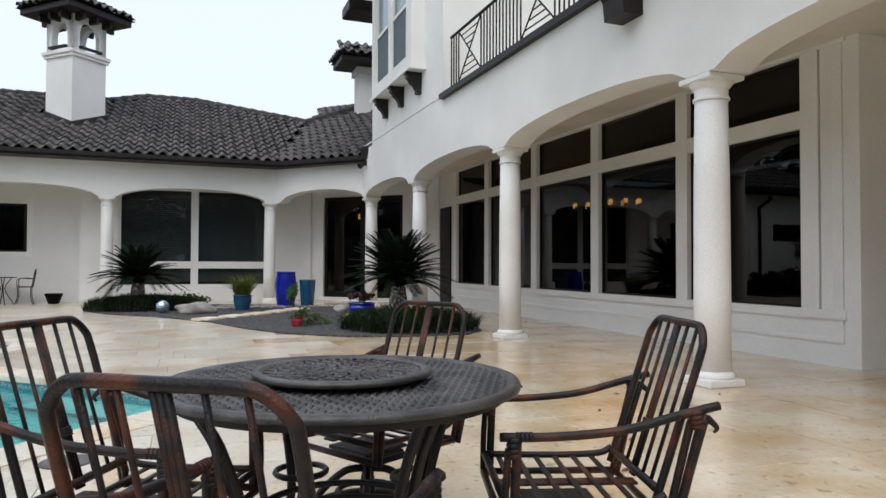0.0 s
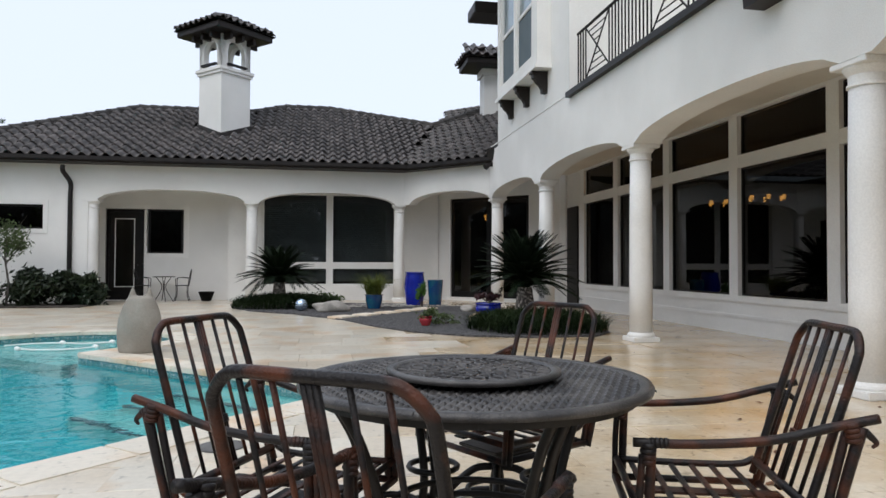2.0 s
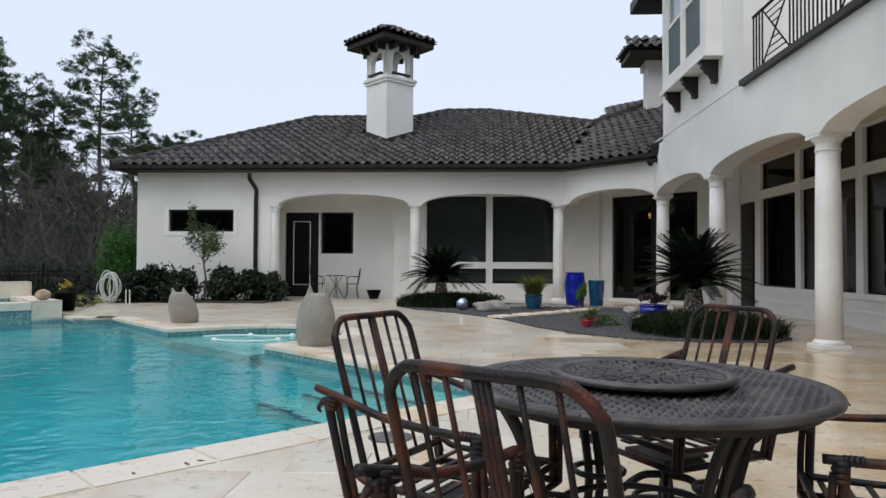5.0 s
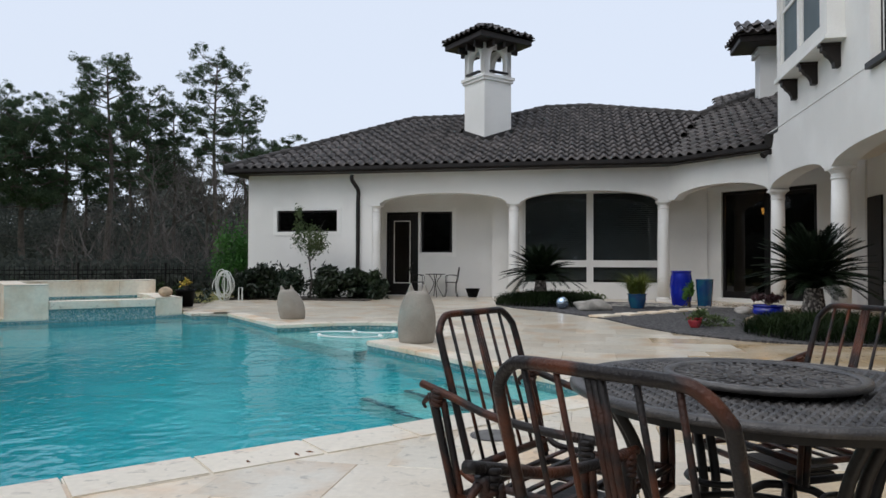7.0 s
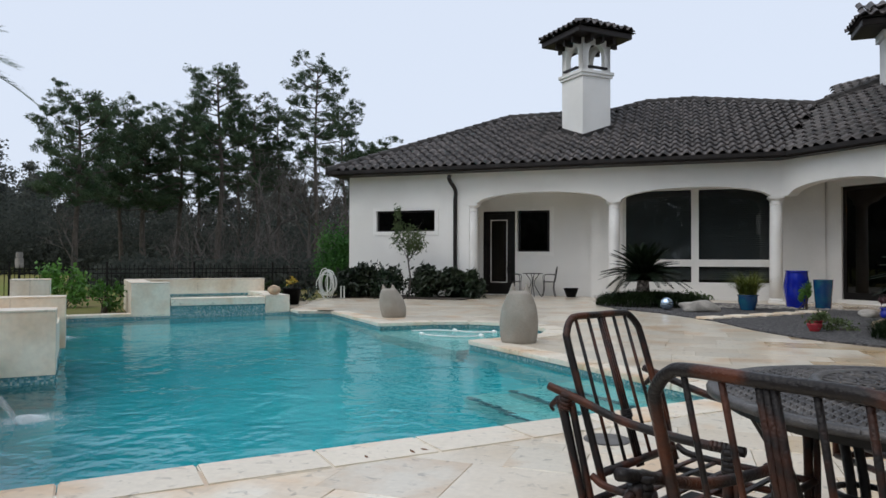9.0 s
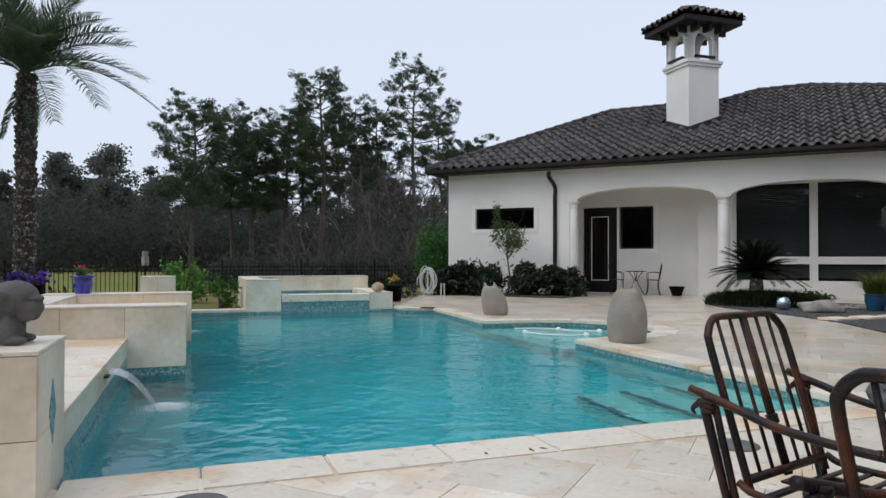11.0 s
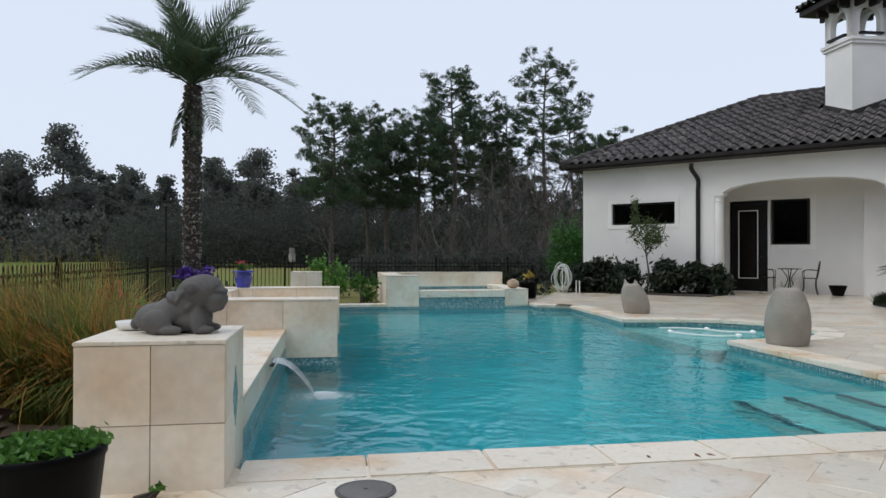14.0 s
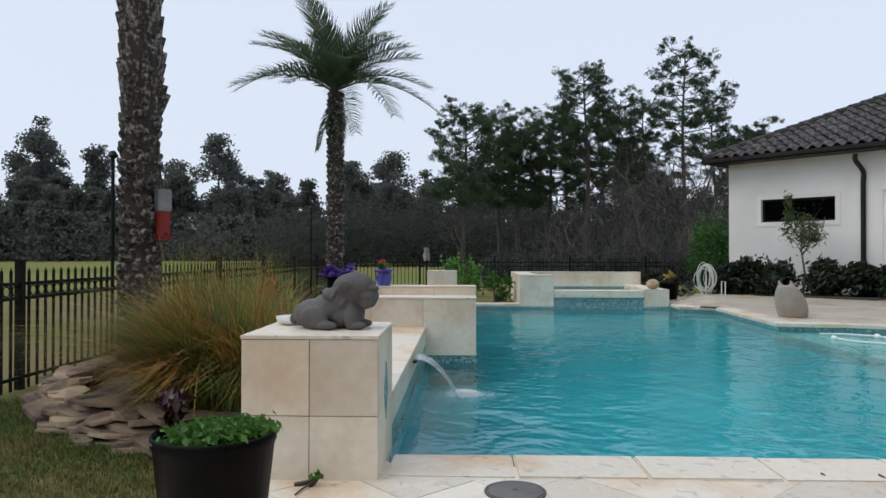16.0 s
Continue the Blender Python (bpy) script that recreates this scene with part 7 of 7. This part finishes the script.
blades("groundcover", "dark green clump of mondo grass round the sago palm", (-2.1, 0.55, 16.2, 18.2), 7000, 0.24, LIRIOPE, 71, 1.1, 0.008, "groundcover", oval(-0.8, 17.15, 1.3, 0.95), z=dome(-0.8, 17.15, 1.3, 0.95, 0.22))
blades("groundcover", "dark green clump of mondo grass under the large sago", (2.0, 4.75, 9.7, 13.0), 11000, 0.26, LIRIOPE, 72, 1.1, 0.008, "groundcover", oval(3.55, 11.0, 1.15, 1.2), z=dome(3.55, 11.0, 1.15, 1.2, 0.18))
blades("pot_grass", "bright green arching grass in the turquoise pot", (1.11, 1.41, 16.25, 16.55), 420, 0.62, GREENB, 73, 1.0, 0.010, "plant", z=0.33, kind="")
blades("turf", "short patchy winter grass beside the terrace", (-6.6, -2.9, -0.9, 1.6), 42000, 0.055, TURF, 74, 0.8, 0.003, "grass", lambda x, y: y < 0.92 + 0.05 * math.sin(x * 3) + max(0, (x + 5.1) * 0.42) and x < -2.95, z=-0.062)

# the big clump of ornamental grass beside the pedestal
rng_ = random.Random(75)
vs, fs, vs2, fs2 = [], [], [], []
for tuft in range(190):
    cx, cy = rng_.choice(((-4.50, 1.95), (-4.72, 1.72), (-5.0, 1.6), (-4.85, 2.1), (-5.35, 1.85), (-5.6, 2.2), (-6.1, 2.6)))
    ta = rng_.gauss(-2.45, 0.65) if rng_.random() < 0.62 else rng_.uniform(0, 6.283)
    tl, tb = rng_.uniform(0.55, 1.25), min(1.6, abs(rng_.gauss(1.0, 0.45)))
    tx0, ty0 = cx + rng_.gauss(0, 0.13), cy + rng_.gauss(0, 0.13)
    green = rng_.random() < 0.55
    for blade in range(75):
        x, y = tx0 + rng_.gauss(0, 0.045), ty0 + rng_.gauss(0, 0.045)
        a = ta + rng_.gauss(0, 0.22)
        l_, b_ = tl * rng_.uniform(0.65, 1.12), max(0.05, tb + rng_.gauss(0, 0.16))
        tx, ty = x + math.cos(a) * l_ * b_ * 0.75, y + math.sin(a) * l_ * b_ * 0.75
        if tx * math.cos(PA) + ty * math.sin(PA) > -1.54:
            continue
        A, B = (vs2, fs2) if (rng_.random() < 0.85) == green else (vs, fs)
        dx_, dy_ = math.cos(a), math.sin(a)
        w0 = 0.0032
        sway = rng_.gauss(0, 0.06)
        b0 = len(A)
        for t, w in ((0, 1), (0.25, 1), (0.5, 0.9), (0.75, 0.65), (0.9, 0.4), (1, 0.1)):
            o1, zz2 = l_ * b_ * 0.75 * t ** 1.8, 0.05 + l_ * (t - 0.42 * b_ * t ** 2.2)
            zz2 = max(0.02, zz2)
            sx_, sy_ = -dy_ * sway * t * t, dx_ * sway * t * t
            A += [(x + dx_ * o1 + dy_ * w0 * w + sx_, y + dy_ * o1 - dx_ * w0 * w + sy_, zz2), (x + dx_ * o1 - dy_ * w0 * w + sx_, y + dy_ * o1 + dx_ * w0 * w + sy_, zz2)]
        for q in range(5):
            B.append((b0 + 2 * q, b0 + 2 * q + 1, b0 + 2 * q + 3, b0 + 2 * q + 2))
og = thing("ornamental_grass", "golden brown and green ornamental grass clump by the fence", "grass")
raw("straw_blades", vs, fs, STRAW, og, "golden straw-coloured blades")
raw("green_blades", vs2, fs2, GREENB, og, "green blades")


def bush(name, label, m, pts, leaf, mat, seed, stems=0, stem_h=0.4, aspect=0.45, stem_mat=BARK):
    """A shrub: stems and a crown of leaves in clusters. pts: (centre, radii, count)."""
    rng = np.random.default_rng(seed)
    b = thing(name, label, "shrub", m)
    cs_ = []
    for c_, r_, n_ in pts:
        lum = rng.normal(size=(max(4, n_ // 45), 3))
        lum /= np.linalg.norm(lum, axis=1)[:, None]
        lum *= rng.uniform(0.35, 1.0, size=(len(lum), 1))
        q = lum[rng.integers(0, len(lum), n_)] * np.array(r_) + rng.normal(size=(n_, 3)) * np.array(r_) * 0.20 + np.array(c_)
        q[:, 2] = np.maximum(q[:, 2], 0.03)
        cs_.append(q)
    v, f = leaf_quads(rng, np.concatenate(cs_), leaf, aspect, 0.3)
    raw("leaves", v, f, mat, b)
    if stems:
        tv_, tf_ = [], []
        for k in range(stems):
            t_ = cs_[k % len(cs_)][rng.integers(0, len(cs_[k % len(cs_)]))]
            limb(tv_, tf_, [(rng.normal() * 0.05, rng.normal() * 0.05, 0), (t_[0] * 0.4, t_[1] * 0.4, t_[2] * 0.5), tuple(t_)], 0.014, 0.004, 4)
        tagged(raw("stem", tv_, tf_, stem_mat, b), kind="stuff")
    return b


for k, (x, y, s) in enumerate(((-8.75, 18.2, 1.1), (-8.05, 18.0, 0.95), (-7.1, 18.6, 1.0), (-6.45, 18.75, 1.0), (-5.95, 18.9, 0.85), (-9.3, 18.0, 0.9))):
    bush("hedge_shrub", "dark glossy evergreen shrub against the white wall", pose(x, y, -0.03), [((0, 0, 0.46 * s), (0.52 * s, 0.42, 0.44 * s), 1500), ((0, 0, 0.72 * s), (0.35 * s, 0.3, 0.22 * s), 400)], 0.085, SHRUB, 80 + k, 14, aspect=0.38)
tagged(part("shrub_bed", box(-9.95, -5.75, 17.85, 19.49, -0.05, 0.03), SOIL), "dark mulch strip under the shrubs", "soil", kind="structure")
ot = bush("small_tree", "slender olive green young tree by the wall", pose(-7.55, 18.35, 0), [((0, 0, 1.75), (0.50, 0.42, 0.55), 900), ((-0.35, 0, 2.1), (0.28, 0.3, 0.42), 260), ((0.2, 0, 1.45), (0.42, 0.4, 0.25), 260)], 0.055, OLIVE, 90, 0, aspect=0.3)
tv, tf = [], []
limb(tv, tf, [(0, 0, 0), (0.05, 0, 0.6), (-0.04, 0, 1.2), (0, 0, 1.9)], 0.035, 0.014, 8)
rs = random.Random(12)
for k in range(14):
    z0, a0 = rs.uniform(1.0, 1.7), rs.uniform(0, 6.283)
    limb(tv, tf, [(0, 0, z0), (0.2 * math.cos(a0), 0.2 * math.sin(a0), z0 + 0.28), (0.42 * math.cos(a0), 0.38 * math.sin(a0), z0 + rs.uniform(0.3, 0.7))], 0.010, 0.003, 4)
raw("trunk", tv, tf, TWIG, ot, smooth=True)
bush("planter_greens", "fresh green leafy plants in the black planter", pose(-2.78, 0.83, 0.40), [((0.02, 0.02, 0.045), (0.175, 0.175, 0.035), 1500)], 0.017, FRESH, 91, 8, aspect=0.62)
bush("planter_plant", "dark red leafy stems in the black planter", pose(-2.93, 0.76, 0.42), [((0, 0, 0.07), (0.05, 0.05, 0.06), 40), ((-0.05, -0.02, 0.13), (0.03, 0.06, 0.025), 14)], 0.042, DKRED, 92, 5)
bush("garden_shrub", "fresh green shrub behind the pool coping", pose(*uv(0.35, 16.4), -0.06), [((0, 0, 0.4), (0.35, 0.35, 0.4), 420)], 0.06, FRESH, 93, 8)
bush("garden_shrub", "fresh green shrub behind the pool coping", pose(*uv(-0.45, 18.5), -0.06), [((0, 0, 0.55), (0.55, 0.5, 0.5), 700)], 0.07, FRESH, 94, 8)
bush("flowers", "red flowers in the cobalt pot", pose(fx, fy, 0.82), [((0, 0, 0.06), (0.12, 0.12, 0.06), 110)], 0.025, FRESH, 95, 5)
bush("flowers", "red blooms above the cobalt pot", pose(fx, fy, 0.88), [((0, 0, 0.06), (0.11, 0.11, 0.05), 50)], 0.025, REDF, 96)
bush("flowers", "purple petunias in the dark pot", pose(gx, gy, 0.66), [((0, 0, 0.12), (0.28, 0.28, 0.12), 520)], 0.03, PURP, 97, 5, aspect=0.7)
bush("flowers", "yellow leafed plant in the black pot", pose(-9.2, 14.75, 0.36), [((0, 0, 0.15), (0.15, 0.15, 0.14), 90)], 0.05, YELF, 98, 5)
bush("pot_plant", "low green plant in the red pot", pose(1.80, 11.75, 0.13), [((0, 0, 0.1), (0.22, 0.2, 0.09), 260)], 0.03, OLIVE, 99, 6)
bush("pot_plant", "leafy plant with rust tips in the blue bowl", pose(3.3, 13.3, 0.28), [((0, 0, 0.12), (0.26, 0.26, 0.12), 200)], 0.06, DKRED, 100, 6)
bush("pot_plant", "bushy green potted plant before the tall urns", pose(2.46, 16.9, 0.02), [((0, 0, 0.35), (0.13, 0.13, 0.30), 260)], 0.05, FRESH, 101, 6)
bush("garden_shrub", "grey green low shrub beside the gravel", pose(2.1, 12.1, 0.02), [((0, 0, 0.12), (0.35, 0.3, 0.14), 420)], 0.03, OLIVE, 102, 6)
bush("garden_shrub", "low flowering shrub behind the sago", pose(0.15, 17.7, 0.02), [((0, 0, 0.2), (0.45, 0.35, 0.2), 420)], 0.05, OLIVE, 103, 6)
bush("hedge", "tall clipped green hedge beyond the wing", pose(-12.2, 22.6, -0.06), [((0, 0, 1.2), (0.75, 0.75, 1.15), 4200)], 0.06, HEDGE, 104)
for k, (u_, v_) in enumerate(((2.0, 18.6), (3.0, 18.9), (1.2, 19.2), (4.4, 18.4), (5.2, 18.2))):
    bush("garden_shrub", "low brown and green shrubs behind the spa", pose(*uv(u_, v_), -0.06), [((0, 0, 0.3), (0.45, 0.4, 0.3), 300)], 0.06, (STRAW, OLIVE, LIRIOPE, LIRIOPE, SHRUB)[k], 110 + k, 8)
for k, (u_, v_, m_) in enumerate(((-2.6, 7.6, REDF), (-2.9, 8.6, REDF), (-3.2, 10.5, FRESH), (-2.4, 11.5, LIRIOPE), (-3.0, 12.8, OLIVE), (-2.6, 6.4, OLIVE), (-3.3, 9.4, GREENB))):
    bush("bed_plant", "mixed low bedding plants behind the pool wall", pose(*uv(u_, v_), 0.0), [((0, 0, 0.3), (0.4, 0.4, 0.32), 260)], 0.05, OLIVE if m_ is REDF else m_, 120 + k, 8)
    if m_ is REDF:
        bush("flowers", "scattered red blooms in the bed", pose(*uv(u_, v_), 0.35), [((0, 0, 0.3), (0.3, 0.3, 0.18), 16)], 0.04, REDF, 130 + k)

wd = bush("weed", "small green weed sprouting from a paving joint", pose(-3.23, 1.50, 0.0), [((0, 0, 0.05), (0.03, 0.03, 0.03), 14)], 0.022, FRESH, 141, 3, aspect=0.7)
raw("stalk", *(lambda v_, f_: (limb(v_, f_, [(0, 0, 0.03), (0.0, -0.04, 0.012), (0.02, -0.09, 0.006), (0.06, -0.14, 0.006)], 0.005, 0.004, 5), (v_, f_))[1])([], []), BARK, wd)

# ---- paving ----
rp = random.Random(40)
paver_meshes = {}


def paver(w, l, mat):
    key = (round(w, 3), round(l, 3), mat.name)
    if key not in paver_meshes:
        g = 0.0014
        bm = bmesh.new()
        lo = [bm.verts.new((x, y, -0.03)) for x, y in ((g, g), (w - g, g), (w - g, l - g), (g, l - g))]
        h = 0.0022
        mid_ = [bm.verts.new((x, y, -0.004)) for x, y in ((g, g), (w - g, g), (w - g, l - g), (g, l - g))]
        hi_ = [bm.verts.new((x, y, 0)) for x, y in ((g + h, g + h), (w - g - h, g + h), (w - g - h, l - g - h), (g + h, l - g - h))]
        bm.faces.new(hi_)
        for a, b in ((lo, mid_), (mid_, hi_)):
            for i in range(4):
                bm.faces.new((a[i], a[(i + 1) % 4], b[(i + 1) % 4], b[i]))
        paver_meshes[key] = mesh_of("paver", bm, mat)
    return paver_meshes[key]


coping_edge = offset_poly(pool, 0.10)
deck = [(-2.9, -9), (9.2, -9), (9.2, 24), (-6.25, 24), (-6.25, 18.9), (-9.9, 17.4), uv(4.35, 15.6), uv(3.98, 15.0), uv(4.3, 13), uv(3, 4.5), uv(-1.5, 3.86), uv(-1.6, 2.9)]


def any_in(x, y, w, l):
    """How many of nine places of a paver lie on open deck; none where all lie under the bed."""
    n_, hid = 0, 0
    for px in (x + 0.02, x + w / 2, x + w - 0.02):
        for py in (y + 0.02, y + l / 2, y + l - 0.02):
            if inside(deck, px, py) and not inside(coping_edge, px, py):
                n_ += 1
                hid += inside(bed, px, py)
    return 0 if hid == 9 else n_


U0 = 0.405
rest = {TRAV.name: ([], []), TRAVB.name: ([], []), TRAVC.name: ([], [])}
near = 0
pieces = []
# rows of mixed lengths, courses of one or two widths
y = -6.0
row = 0
while y < 21.4:
    hgt = rp.choice((U0, U0, U0 * 1.5))
    x = -10.0 - rp.uniform(0, 0.5)
    while x < 9.2:
        wid = rp.choice((U0, U0 * 1.5, U0 * 1.5, U0 * 2))
        if hgt == U0 * 1.5 and wid == U0:
            wid = U0 * 1.5
        pieces.append((x, y, wid, hgt))
        x += wid
    y += hgt
for x, y, w_, l_ in pieces:
    if x > 6.5 and y < 21.3 and y > 5.2:
        continue
    k = any_in(x, y, w_, l_)
    if not k:
        continue
    cells = [(x, y, w_, l_)]
    if k < 9:
        cells = []
        c = 0.1350
        nx, ny = max(1, round(w_ / c)), max(1, round(l_ / c))
        for i in range(nx):
            for j in range(ny):
                q = (x + i * w_ / nx, y + j * l_ / ny, w_ / nx, l_ / ny)
                if any_in(*q) >= 5:
                    cells.append(q)
    shade = noise.noise(Vector((x * 0.25, y * 0.25, 3)))
    gold = x + 0.1 - 0.13 * max(0, y - 5)
    mat = TRAVB if (rp.random() < 0.30 + max(0, gold * 0.6) + 0.3 * shade) else TRAV
    if mat is TRAVB and rp.random() > gold * 1.1:
        mat = TRAVC
    dz = rp.uniform(-0.0025, 0.0025)
    for cx, cy, cw, cl_ in cells:
        if len(cells) == 1 and near < 300 and -3 < cx < 3.5 and 0.5 < cy < 8.2:
            o_ = new("paver", paver(cw, cl_, mat))
            o_.parent, o_.matrix_basis = patio_base, pose(cx, cy, dz)
            near += 1
            continue
        V_, F_ = rest[mat.name]
        g = 0.0016 if len(cells) == 1 else 0.0
        b0 = len(V_)
        V_ += [(cx + g, cy + g, dz), (cx + cw - g, cy + g, dz), (cx + cw - g, cy + cl_ - g, dz), (cx + g, cy + cl_ - g, dz)]
        V_ += [(a, b, -0.03) for a, b, _ in V_[b0:b0 + 4]]
        F_.append((b0, b0 + 1, b0 + 2, b0 + 3))
        F_ += [(b0 + i, b0 + 4 + i, b0 + 4 + (i + 1) % 4, b0 + (i + 1) % 4) for i in range(4)]
for mat in (TRAV, TRAVB, TRAVC):
    V_, F_ = rest[mat.name]
    tagged(raw("pavers", V_, F_, mat, patio_base), kind="stuff")
# a few dead leaves on the paving
LEAF = material("dead_leaf", (0.16, 0.07, 0.03), 0.8, (0.10, 0.045, 0.02), 30.0, 0.2)
rl = random.Random(9)
for x, y in ((-1.55, 3.6), (-1.75, 3.42), (-1.5, 3.66), (2.2, 3.1), (2.9, 4.4), (3.4, 4.9), (1.9, 2.7), (2.6, 3.6), (4.2, 4.6), (-1.0, 2.2), (0.9, 5.2)):
    bm = bmesh.new()
    s = rl.uniform(0.03, 0.05)
    vv = [bm.verts.new(c_) for c_ in ((-s, 0, 0.004), (0, -s * 0.4, 0.002), (s, 0, 0.008), (0, s * 0.4, 0.003), (0, 0, 0.012))]
    for a, b in ((0, 1), (1, 2), (2, 3), (3, 0)):
        bm.faces.new((vv[a], vv[b], vv[4]))
    tagged(part("fallen_leaf", bm, LEAF, None, "", False, pose(x, y, 0.001, 0, 0, rl.uniform(0, 360))), "small dry brown leaf on the paving", "leaf", "fallen leaves")

# ---- roof tiles ----
for lay in LAYERS:
    lay()
